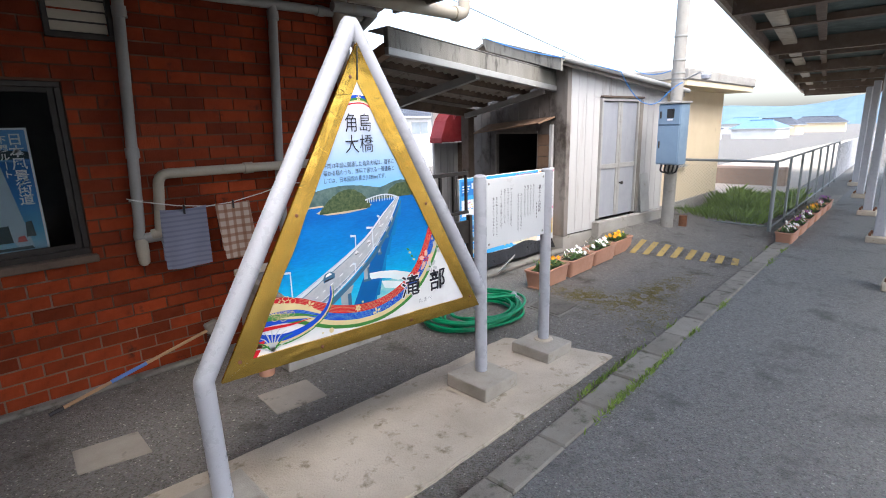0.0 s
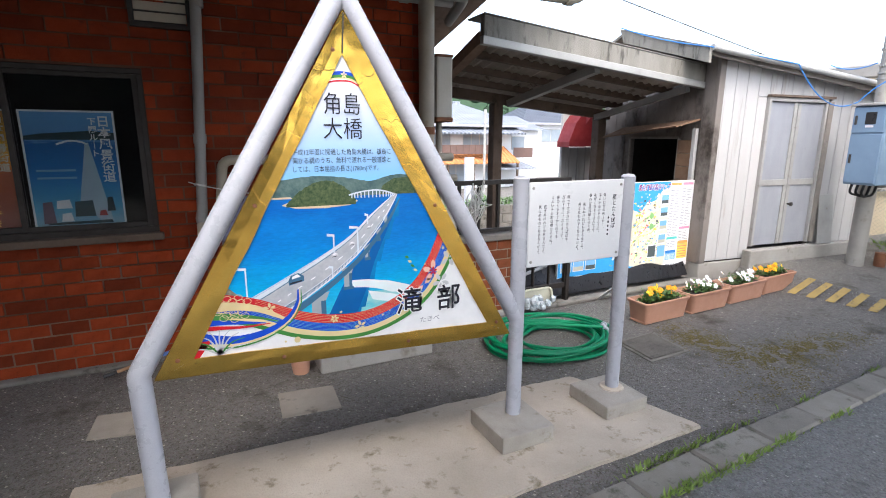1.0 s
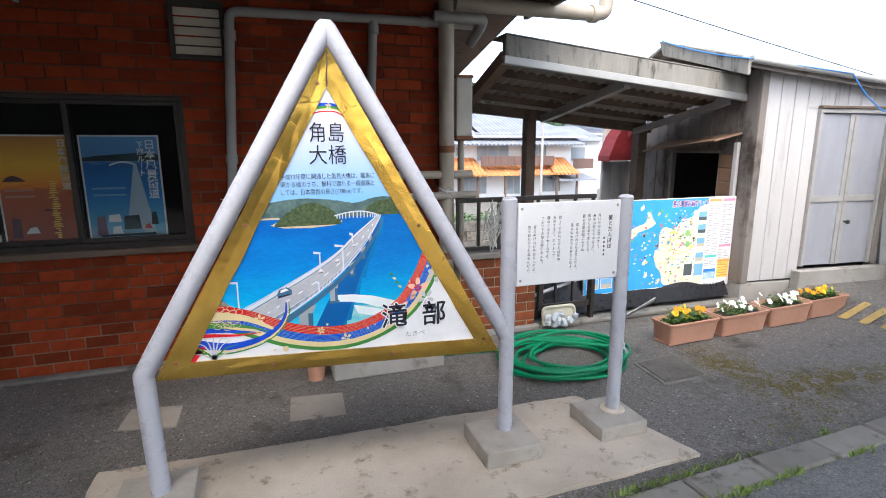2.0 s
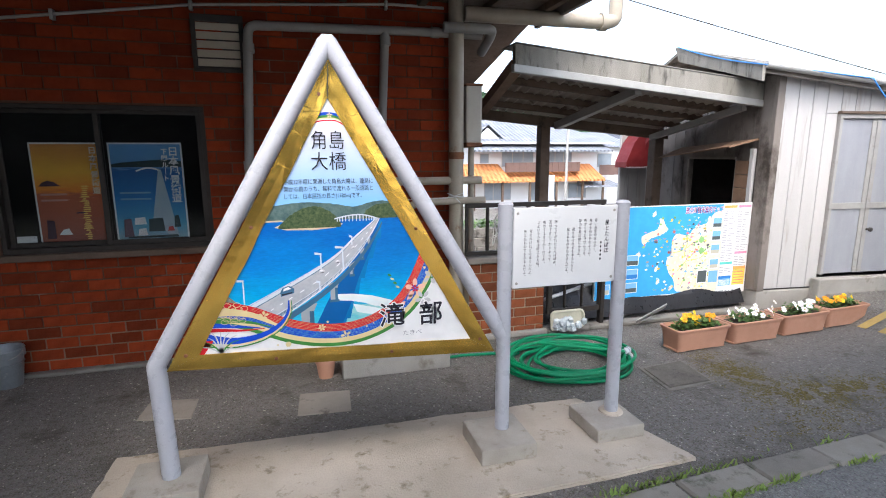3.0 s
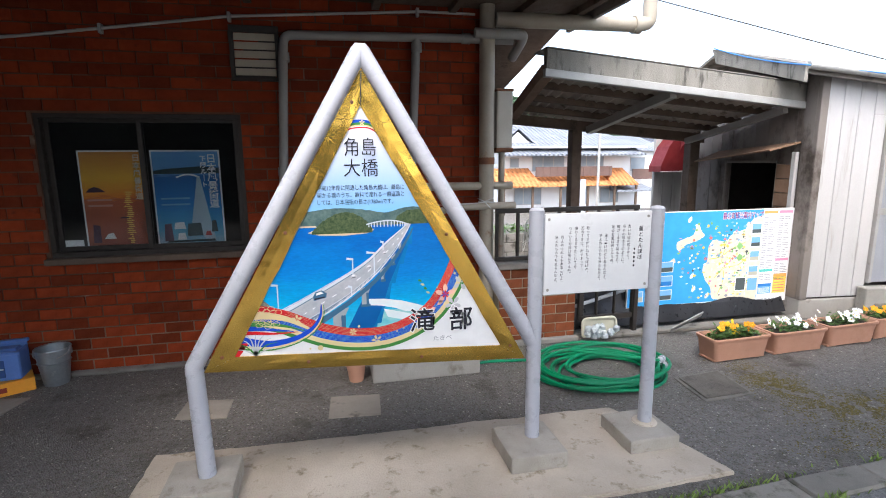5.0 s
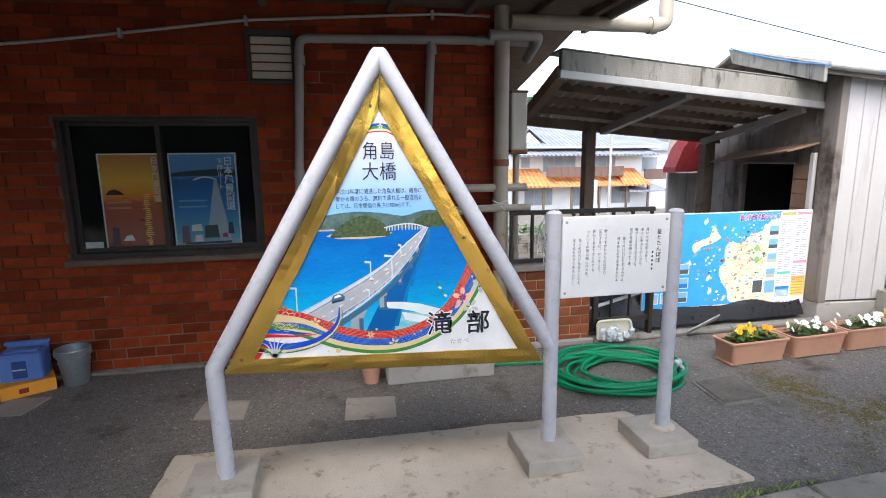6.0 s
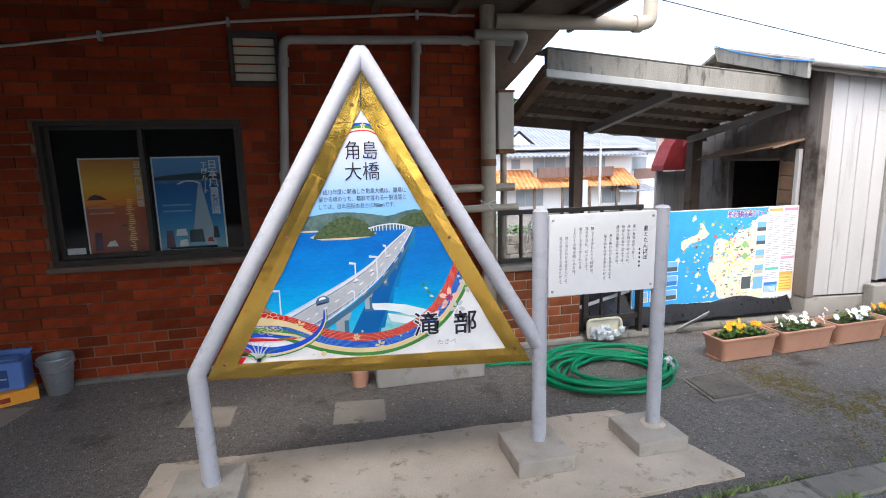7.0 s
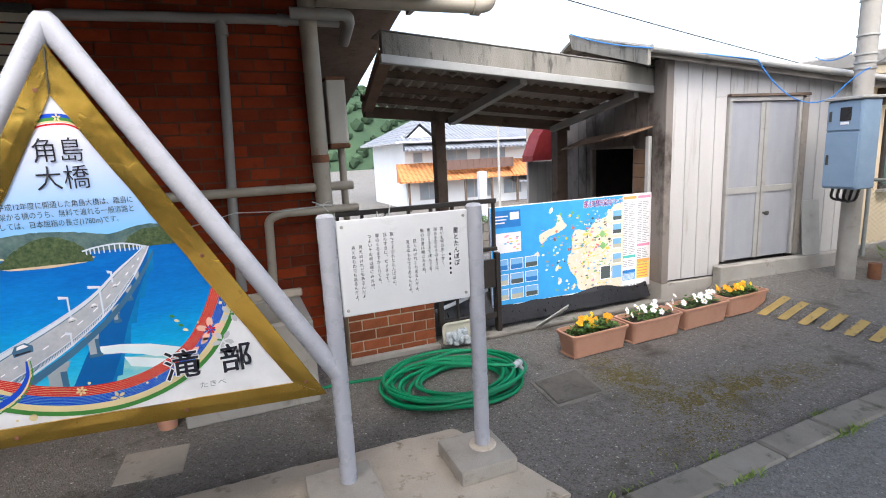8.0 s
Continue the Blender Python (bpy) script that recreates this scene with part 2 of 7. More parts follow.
def gold_material():
    """Stuck-on gold film: nearly flat, with bubbles and a few sharp creases."""
    m, nt, b = nodes_of("gold_foil")
    col = mixed(nt, noise_of(nt, 2.2, 4), (0.80, 0.53, 0.12), (0.66, 0.40, 0.075))
    nt.links.new(mixed(nt, noise_of(nt, 26, 5, (1, 1, 1), 0.7, 0.64, 0.72), col, (0.36, 0.22, 0.06)), b.inputs["Base Color"])
    b.inputs["Metallic"].default_value = 1.0
    b.inputs["Roughness"].default_value = 0.2
    vo = nt.nodes.new("ShaderNodeTexVoronoi")
    vo.feature = "DISTANCE_TO_EDGE"
    vo.inputs["Scale"].default_value = 4.5
    vo.inputs["Randomness"].default_value = 1.0
    tc = nt.nodes.new("ShaderNodeTexCoord")
    wob = nt.nodes.new("ShaderNodeVectorMath")
    wob.operation = "MULTIPLY_ADD"
    wob.inputs[1].default_value = (0.25, 0.25, 0.25)
    tx = nt.nodes.new("ShaderNodeTexNoise")
    tx.inputs["Scale"].default_value = 6.0
    nt.links.new(tc.outputs["Object"], tx.inputs[0])
    nt.links.new(tx.outputs["Color"], wob.inputs[0])
    nt.links.new(tc.outputs["Object"], wob.inputs[2])
    nt.links.new(wob.outputs[0], vo.inputs["Vector"])
    crease = nt.nodes.new("ShaderNodeMapRange")
    crease.inputs[1].default_value, crease.inputs[2].default_value = 0.0, 0.012
    nt.links.new(vo.outputs["Distance"], crease.inputs[0])
    b1, b2 = nt.nodes.new("ShaderNodeBump"), nt.nodes.new("ShaderNodeBump")
    b1.inputs["Strength"].default_value, b1.inputs["Distance"].default_value = 0.12, 0.002
    b2.inputs["Strength"].default_value, b2.inputs["Distance"].default_value = 0.16, 0.03
    nt.links.new(crease.outputs[0], b1.inputs["Height"])
    nt.links.new(noise_of(nt, 5.0, 2, (1, 1, 1), 0.5, 0.2, 0.8), b2.inputs["Height"])
    nt.links.new(b1.outputs[0], b2.inputs["Normal"])
    nt.links.new(b2.outputs[0], b.inputs["Normal"])
    return m


def print_mottle(name, c1, c2, scale=40.0, stretch=(1, 1, 1)):
    """Printed photograph of something uneven, such as woods or water."""
    m, nt, b = nodes_of(name)
    nt.links.new(mixed(nt, noise_of(nt, scale, 6, stretch, 0.7), c1, c2), b.inputs["Base Color"])
    b.inputs["Roughness"].default_value = 0.35
    b.inputs["Specular IOR Level"].default_value = 0.22
    return m


def sea_print():
    """Printed sea: turquoise shallows below, deep blue above, with fine waves."""
    m, nt, b = nodes_of("sea_print")
    tc, sp, cr = (nt.nodes.new(k) for k in ("ShaderNodeTexCoord", "ShaderNodeSeparateXYZ", "ShaderNodeValToRGB"))
    nt.links.new(tc.outputs["Object"], sp.inputs[0])
    rg = nt.nodes.new("ShaderNodeMapRange")
    rg.inputs[1].default_value, rg.inputs[2].default_value = 0.80, 1.40
    nt.links.new(sp.outputs[2], rg.inputs[0])
    ad = nt.nodes.new("ShaderNodeMath")
    ad.operation = "MULTIPLY_ADD"
    nt.links.new(noise_of(nt, 2.6, 5, (1, 1, 3)), ad.inputs[0])
    ad.inputs[1].default_value = 0.16
    nt.links.new(rg.outputs[0], ad.inputs[2])
    nt.links.new(ad.outputs[0], cr.inputs[0])
    el = cr.color_ramp.elements
    stops = [(0.0, (0.30, 0.62, 0.62)), (0.16, (0.05, 0.50, 0.66)), (0.40, (0.004, 0.36, 0.68)), (0.68, (0.002, 0.20, 0.58)), (1.0, (0.001, 0.115, 0.44))]
    while len(el) < len(stops):
        el.new(0.5)
    for e, (p, c) in zip(el, stops):
        e.position, e.color = p, (*c, 1)
    fine = noise_of(nt, 70, 4, (0.5, 1, 2.2), 0.7, 0.3, 0.7)
    dim = nt.nodes.new("ShaderNodeHueSaturation")
    rv = nt.nodes.new("ShaderNodeMapRange")
    rv.inputs[3].default_value, rv.inputs[4].default_value = 0.86, 1.12
    nt.links.new(fine, rv.inputs[0])
    nt.links.new(rv.outputs[0], dim.inputs["Value"])
    nt.links.new(cr.outputs[0], dim.inputs["Color"])
    nt.links.new(dim.outputs[0], b.inputs["Base Color"])
    b.inputs["Roughness"].default_value = 0.35
    b.inputs["Specular IOR Level"].default_value = 0.22
    return m


GOLD = gold_material()


# ---- mesh tools ----
def thing(name, label, category, at=(0, 0, 0), group="", kind=""):
    e = new(name)
    e.empty_display_size = 0.1
    e.location = at
    return tagged(e, label, category, group, kind)


def to_mesh(name, bm, mats, smooth=False):
    me = bpy.data.meshes.new(name)
    bmesh.ops.recalc_face_normals(bm, faces=bm.faces[:])
    bm.to_mesh(me)
    bm.free()
    for m in mats if isinstance(mats, (list, tuple)) else [mats]:
        me.materials.append(m)
    if smooth:
        me.shade_smooth()
        me.set_sharp_from_angle(angle=radians(40))
    return me


def part(name, bm, mats, parent, label="", smooth=False, kind=""):
    """Links a bmesh, in world places, as one mesh under a thing or a part."""
    ob = new(name, to_mesh(name, bm, mats, smooth))
    ob.parent = parent
    # parts of parts stand in world places already
    ob.matrix_parent_inverse = Matrix() if parent.parent else Matrix.Translation(-parent.location)
    return tagged(ob, label, kind=kind)


def single(name, bm, mats, label, category, kind="", smooth=False, group=""):
    return tagged(new(name, to_mesh(name, bm, mats, smooth)), label, category, group, kind)


def box(x0, y0, z0, x1, y1, z1, bevel=0.0, bm=None, mat=0, m=None, seg=1):
    own = bmesh.new()
    r = bmesh.ops.create_cube(own, size=1)
    bmesh.ops.transform(own, matrix=Matrix.Translation(((x0 + x1) / 2, (y0 + y1) / 2, (z0 + z1) / 2)) @ Matrix.Diagonal((abs(x1 - x0), abs(y1 - y0), abs(z1 - z0), 1)), verts=own.verts)
    if bevel:
        bmesh.ops.bevel(own, geom=own.edges[:], offset=bevel, segments=seg, profile=0.6, affect="EDGES")
    if m:
        bmesh.ops.transform(own, matrix=m, verts=own.verts)
    return merge(bm, own, mat)


def merge(bm, own, mat=0):
    for f in own.faces:
        f.material_index = mat
    if bm is None:
        return own
    me = bpy.data.meshes.new("tmp")
    own.to_mesh(me)
    own.free()
    bm.from_mesh(me)
    bpy.data.meshes.remove(me)
    return bm


def tube(pts, r, seg=12, bm=None, mat=0, closed=False, taper=None, caps=True):
    own = bmesh.new()
    pts = [Vector(p) for p in pts]
    n, rings = len(pts), []
    up = None
    for i, p in enumerate(pts):
        a = pts[(i - 1) % n] if (i or closed) else p
        b = pts[(i + 1) % n] if (i < n - 1 or closed) else p
        d = (b - a).normalized()
        if up is None:
            up = d.orthogonal().normalized()
        up = (up - d * up.dot(d)).normalized()
        side = d.cross(up)
        rr = r if taper is None else r + (taper - r) * i / (n - 1)
        rings.append([own.verts.new(p + (up * math.cos(2 * math.pi * k / seg) + side * math.sin(2 * math.pi * k / seg)) * rr) for k in range(seg)])
    for i in range(n if closed else n - 1):
        a, b = rings[i], rings[(i + 1) % n]
        for k in range(seg):
            own.faces.new((a[k], a[(k + 1) % seg], b[(k + 1) % seg], b[k]))
    if caps and not closed:
        own.faces.new(rings[0])
        own.faces.new(rings[-1])
    return merge(bm, own, mat)


def bent(pts, r, n=5):
    """The points of a pipe whose corners are rounded by radius r."""
    out = [Vector(pts[0])]
    for a, p, b in zip(pts, pts[1:], pts[2:]):
        a, p, b = Vector(a), Vector(p), Vector(b)
        d = min(r, (p - a).length * 0.45, (b - p).length * 0.45)
        s, e = p + (a - p).normalized() * d, p + (b - p).normalized() * d
        for i in range(n + 1):
            t = i / n
            out.append(s * (1 - t) ** 2 + p * 2 * t * (1 - t) + e * t * t)
    out.append(Vector(pts[-1]))
    return out


def lathe(profile, at, seg=24, bm=None, mat=0):
    own = bmesh.new()
    rings = [[own.verts.new((at[0] + r * math.cos(2 * math.pi * k / seg), at[1] + r * math.sin(2 * math.pi * k / seg), at[2] + z)) for k in range(seg)] for r, z in profile]
    for a, b in zip(rings, rings[1:]):
        for k in range(seg):
            own.faces.new((a[k], a[(k + 1) % seg], b[(k + 1) % seg], b[k]))
    own.faces.new(rings[0])
    own.faces.new(rings[-1])
    return merge(bm, own, mat)


def prism(poly, y0, y1, bm=None, mat=0, bevel=0.0):
    """A polygon of (x, z) made solid from y0 to y1."""
    own = bmesh.new()
    f = own.faces.new([own.verts.new((x, y0, z)) for x, z in poly])
    r = bmesh.ops.extrude_face_region(own, geom=[f])
    bmesh.ops.translate(own, vec=(0, y1 - y0, 0), verts=[v for v in r["geom"] if isinstance(v, bmesh.types.BMVert)])
    if bevel:
        bmesh.ops.bevel(own, geom=own.edges[:], offset=bevel, segments=1, affect="EDGES")
    return merge(bm, own, mat)


def slab(poly, z0, z1, bm=None, mat=0, bevel=0.0):
    """A polygon of (x, y) made solid from z0 to z1."""
    own = bmesh.new()
    f = own.faces.new([own.verts.new((x, y, z0)) for x, y in poly])
    r = bmesh.ops.extrude_face_region(own, geom=[f])
    bmesh.ops.translate(own, vec=(0, 0, z1 - z0), verts=[v for v in r["geom"] if isinstance(v, bmesh.types.BMVert)])
    if bevel:
        bmesh.ops.bevel(own, geom=[e for e in own.edges if e.verts[0].co.z > z0 + 1e-5 or e.verts[1].co.z > z0 + 1e-5], offset=bevel, segments=2, affect="EDGES")
    return merge(bm, own, mat)


def flat(poly, y, bm=None, mat=0):
    """A printed patch: a polygon of (x, z) in the plane y, facing the platform."""
    own = bmesh.new()
    own.faces.new([own.verts.new((x, y, z)) for x, z in poly])
    bmesh.ops.triangulate(own, faces=own.faces[:], ngon_method="EAR_CLIP")
    return merge(bm, own, mat)


def band(pts, w, y, bm=None, mat=0, shift=0.0, w_end=None):
    """A printed stripe of width w along (x, z) points, moved sideways by shift."""
    own, L = bmesh.new(), []
    for i, p in enumerate(pts):
        a, b = Vector(pts[max(0, i - 1)]), Vector(pts[min(len(pts) - 1, i + 1)])
        d = (b - a).normalized()
        n = Vector((-d.y, d.x))
        ww = w if w_end is None else w + (w_end - w) * i / (len(pts) - 1)
        c = Vector(p) + n * shift * (1 if w_end is None else ww / w)
        L.append([own.verts.new((c.x + s * n.x * ww / 2, y, c.y + s * n.y * ww / 2)) for s in (-1, 1)])
    for a, b in zip(L, L[1:]):
        own.faces.new((a[0], b[0], b[1], a[1]))
    return merge(bm, own, mat)


def curve2(ctrl, n=10):
    """A smooth line through (x, z) points."""
    out, P = [], [Vector(p) for p in ctrl]
    P = [P[0] * 2 - P[1]] + P + [P[-1] * 2 - P[-2]]
    for i in range(1, len(P) - 2):
        for k in range(n):
            t = k / n
            out.append(0.5 * ((2 * P[i]) + (P[i + 1] - P[i - 1]) * t + (2 * P[i - 1] - 5 * P[i] + 4 * P[i + 1] - P[i + 2]) * t * t + (3 * P[i] - P[i - 1] - 3 * P[i + 1] + P[i + 2]) * t ** 3))
    return out + [P[-2]]


def words(text, size, at, bm=None, mat=0, align="CENTER", bold=0.0, line=1.0, width=None, m=None):
    """Lettering, facing the platform, as a thin mesh. at: x, y, z of its middle."""
    cu = bpy.data.curves.new("words", "FONT")
    cu.body, cu.size, cu.align_x, cu.align_y, cu.space_line = text, size, align, "CENTER", line
    cu.offset = bold
    cu.resolution_u = 2
    ob = new("words", cu)
    me = bpy.data.meshes.new_from_object(ob.evaluated_get(bpy.context.evaluated_depsgraph_get()))
    bpy.data.objects.remove(ob)
    own = bmesh.new()
    own.from_mesh(me)
    bpy.data.meshes.remove(me)
    sx = 1.0
    if width:
        xs = [v.co.x for v in own.verts]
        sx = width / (max(xs) - min(xs))
    turn = Matrix.Translation(at) @ pose(0, 0, 0, 90) @ Matrix.Diagonal((sx, 1, 1, 1))
    bmesh.ops.transform(own, matrix=(m or Matrix()) @ turn, verts=own.verts)
    return merge(bm, own, mat)


CELL = []


def stacked(text, pitch, x, y, top, bm, bold=0.0, mat=0, fill=0.95):
    """A column of upright lettering from the top down: set as a line, then stacked sign by sign."""
    if not CELL:
        one, ten = (words(t, 1.0, (0, 0, 0), align="LEFT") for t in ("国", "国" * 11))
        ext = [max(v.co.x for v in q.verts) - min(v.co.x for v in q.verts) for q in (one, ten)]
        CELL.append((ext[1] - ext[0]) / 10)
        one.free()
        ten.free()
    size = pitch * fill / CELL[0]
    own = words(text.replace("ー", "｜"), size, (0, 0, 0), align="LEFT", bold=bold)
    adv = CELL[0] * size
    for f in own.verts:
        i = min(len(text) - 1, max(0, int(f.co.x / adv + 1e-4)))
        high = 0.55 * adv if text[i] in "、。" else 0
        side = 0.55 * adv if text[i] in "、。" else 0
        f.co = (x + f.co.x - (i + 0.5) * adv + side, y, top - (i + 0.5) * pitch + f.co.z + high)
    return merge(bm, own, mat)


# ---- ground ----
def ground_height(x, y):
    """Level round the station, lower behind it where the street and houses lie."""
    t = min(1, max(0, (y - 7.0) / 5.0))
    return -1.7 * t * t * (3 - 2 * t) if x > -30 else 0.0


def build_ground():
    bm = bmesh.new()
    xs = [-400, -120, -40, -15, -6, 0, 4, 8, 12, 16, 25, 45, 90, 200, 600]
    ys = [-400, -120, -40, -10, -3, 0, 2, 4, 6, 7, 8, 9, 10, 11, 12, 14, 20, 40, 90, 200, 600]
    grid = [[bm.verts.new((x, y, ground_height(x, y))) for x in xs] for y in ys]
    for j in range(len(ys) - 1):
        for i in range(len(xs) - 1):
            bm.faces.new((grid[j][i], grid[j][i + 1], grid[j + 1][i + 1], grid[j + 1][i]))
    single("ground", bm, ASPHALT, "worn dark grey asphalt of the station platform", "ground", "structure")


def kerb_y(x):
    return 1.33 + 0.042 * (x - 2)


KERB_STONE = paint("worn_kerb", (0.27, 0.25, 0.22), (0.19, 0.175, 0.15), 0.9, 0, 3, 140, 0.5, (0.10, 0.10, 0.07), 8, 0.55, vary=0.12)


def build_kerb():
    e = thing("kerb", "line of worn concrete kerb stones set flush in asphalt", "kerb", kind="structure")
    rnd = random.Random(4)
    for i in range(-2, 30):
        x = 0.27 + 0.485 * i
        bm = box(-0.237, -0.092, -0.05, 0.237, 0.092, 0.016 + rnd.uniform(-0.004, 0.006), 0.012, m=Matrix.Translation((x + 0.24, kerb_y(x + 0.24), 0)) @ pose(0, 0, 0, 0, 0, 2.4 + rnd.uniform(-0.5, 0.5)))
        part("kerb_stone", bm, KERB_STONE, e)
    # line of weeds in the joint
    bm = bmesh.new()
    for i in range(700):
        t = rnd.random()
        x = rnd.choice((2.7, 2.85, 2.95, 3.02, 3.1, 3.25, 3.35, 3.5, 3.75, 4.3, 5.2, 7.2, 8.0)) + rnd.gauss(0, 0.09)
        y = kerb_y(x) + (-0.1 if rnd.random() < 0.7 else 0.11) + rnd.gauss(0, 0.012)
        blade(bm, (x, y, 0), rnd.uniform(0.015, 0.045), rnd.uniform(0, 6.3), rnd.uniform(0.4, 1.1), 0.011)
    single("weeds", bm, GRASS, "low green weeds in the kerb joint", "weeds", "stuff")


def blade(bm, p, h, turn, lean, w=0.01):
    x, y, z = p
    c, s = math.cos(turn), math.sin(turn)
    q = [(-w / 2, 0, 0), (w / 2, 0, 0), (w * 0.45, h * lean * 0.45, h * 0.6), (0, h * lean, h), (-w * 0.45, h * lean * 0.45, h * 0.6)]
    bm.faces.new([bm.verts.new((x + a * c - b * s, y + a * s + b * c, z + d)) for a, b, d in q])


SLAB_DULL = paint("dull_concrete", (0.36, 0.32, 0.27), (0.27, 0.24, 0.20), 0.9, 0, 3, 140, 0.4, (0.13, 0.115, 0.10), 7, 0.6)
IRON_LID = paint("dusty_iron", (0.15, 0.135, 0.115), (0.10, 0.09, 0.075), 0.85, 0.1, 5, 120, 0.5, (0.06, 0.055, 0.045), 8, 0.56)


def build_platform():
    xs = [-6 + 1.0 * k for k in range(31)]
    bm = slab([(x, kerb_y(x) - 0.095) for x in xs] + [(24, -2.9), (-6, -2.9)], -0.05, 0.005)
    single("pavement_platform", bm, ASPHALT_WORN, "pale worn asphalt of the platform walk", "pavement", "structure")


def build_paving():
    corners = [(0.27, 1.56), (3.44, 1.60), (3.36, 1.90), (3.17, 2.43), (2.2, 2.45), (1.2, 2.47), (0.29, 2.52)]
    edge = []
    for a, b in zip(corners, corners[1:] + corners[:1]):
        n = max(3, int((Vector(b) - Vector(a)).length / 0.05))
        for k in range(n):
            p = Vector(a).lerp(Vector(b), k / n)
            q = 0.010 * noise.noise((p.x * 17, p.y * 17, 3)) + 0.012 * noise.noise((p.x * 3, p.y * 3, 7))
            edge.append((p.x + q, p.y + q))
    bm = slab(edge, -0.05, 0.022, bevel=0.008)
    single("concrete_apron", bm, CONCRETE_PALE, "pale stained concrete apron under the sign posts", "pavement", "structure")
    for poly, n in (([(0.27, 2.98), (0.61, 2.91), (0.61, 3.20), (0.29, 3.25)], 0), ([(1.28, 2.75), (1.63, 2.72), (1.65, 3.03), (1.30, 3.07)], 1), ([(-1.22, 3.34), (-0.92, 3.32), (-0.86, 3.59), (-1.14, 3.62)], 2)):
        single("paving_slab", slab(poly, -0.04, 0.006, bevel=0.003), SLAB_DULL, "square concrete slab let into dark asphalt", "slab", "structure", group="slabs in the asphalt")
    e = thing("manhole_cover", "square cast iron manhole cover in the asphalt", "manhole cover", (4.1, 2.56, 0))
    part("frame", slab([(3.88, 2.36), (4.31, 2.38), (4.36, 2.80), (3.92, 2.76)], -0.03, 0.008, bevel=0.003), CONCRETE_DARK, e)
    part("lid", slab([(3.91, 2.39), (4.285, 2.405), (4.33, 2.775), (3.945, 2.735)], -0.02, 0.016, bevel=0.004), IRON_LID, e)
    # moss
    rnd = random.Random(8)
    bm = bmesh.new()
    for cx, cy, sx, sy, n in ((4.60, 2.48, 0.11, 0.20, 4200), (4.85, 2.05, 0.26, 0.11, 4200), (5.4, 2.0, 0.3, 0.08, 2600), (4.45, 1.72, 0.25, 0.07, 900)):
        for i in range(n):
            x, y = rnd.gauss(cx, sx), rnd.gauss(cy, sy)
            if noise.noise((x * 9, y * 9, 0)) + 0.5 * noise.noise((x * 30, y * 30, 3)) < -0.12:
                continue
            r = rnd.uniform(0.003, 0.0075)
            a = rnd.uniform(0, 6)
            vs = [bm.verts.new((x + r * math.cos(a + k * 1.57), y + r * math.sin(a + k * 1.57), 0.001)) for k in range(4)]
            top = bm.verts.new((x, y, 0.001 + r * 0.5))
            for k in range(4):
                bm.faces.new((vs[k], vs[(k + 1) % 4], top))
    single("moss", bm, MOSS, "brown-green moss on damp asphalt", "moss", "stuff")
    # raised yard before the shed, with its painted edge
    e = thing("ramp", "raised asphalt yard with a yellow and black striped edge", "ramp", (7.4, 2.6, 0), kind="structure")
    bm = bmesh.new()
    v = [bm.verts.new(p) for p in ((6.62, 3.02, 0.001), (6.82, 1.62, 0.001), (9.6, 1.78, 0.001), (9.6, 3.9, 0.001), (6.62, 3.7, 0.001), (6.95, 3.05, 0.14), (7.02, 1.72, 0.03), (9.6, 1.85, 0.04), (9.6, 3.9, 0.22), (6.95, 3.7, 0.17))]
    for q in ((0, 1, 6, 5), (1, 2, 7, 6), (2, 3, 8, 7), (3, 4, 9, 8), (4, 0, 5, 9), (5, 6, 7, 8, 9)):
        bm.faces.new([v[i] for i in q])
    part("yard", bm, ASPHALT, e)
    a, b, c, d = Vector((6.62, 3.02, 0.005)), Vector((6.82, 1.62, 0.005)), Vector((7.02, 1.72, 0.035)), Vector((6.95, 3.05, 0.145))
    yellow = paint("worn_yellow_paint", (0.44, 0.31, 0.10), (0.34, 0.24, 0.09), 0.8, 0, 6, 90, 0.3, (0.12, 0.11, 0.1), 14, 0.56)
    for i in range(8):
        t0, t1 = (i + 0.1) / 8, (i + 0.55) / 8
        s0, s1 = t0 + 0.04, t1 + 0.04
        bm = bmesh.new()
        up = Vector((0, 0, 0.004))
        lo = [a.lerp(b, t0), a.lerp(b, t1), d.lerp(c, min(1, s1)), d.lerp(c, min(1, s0))]
        bm.faces.new([bm.verts.new(p + up) for p in lo])
        part("stripe", bm, yellow, e)


# ---- station building ----
WX0, WX1, WY = -4.2, 2.80, 4.0
WIN = (-0.80, 0.68, 0.96, 2.08)


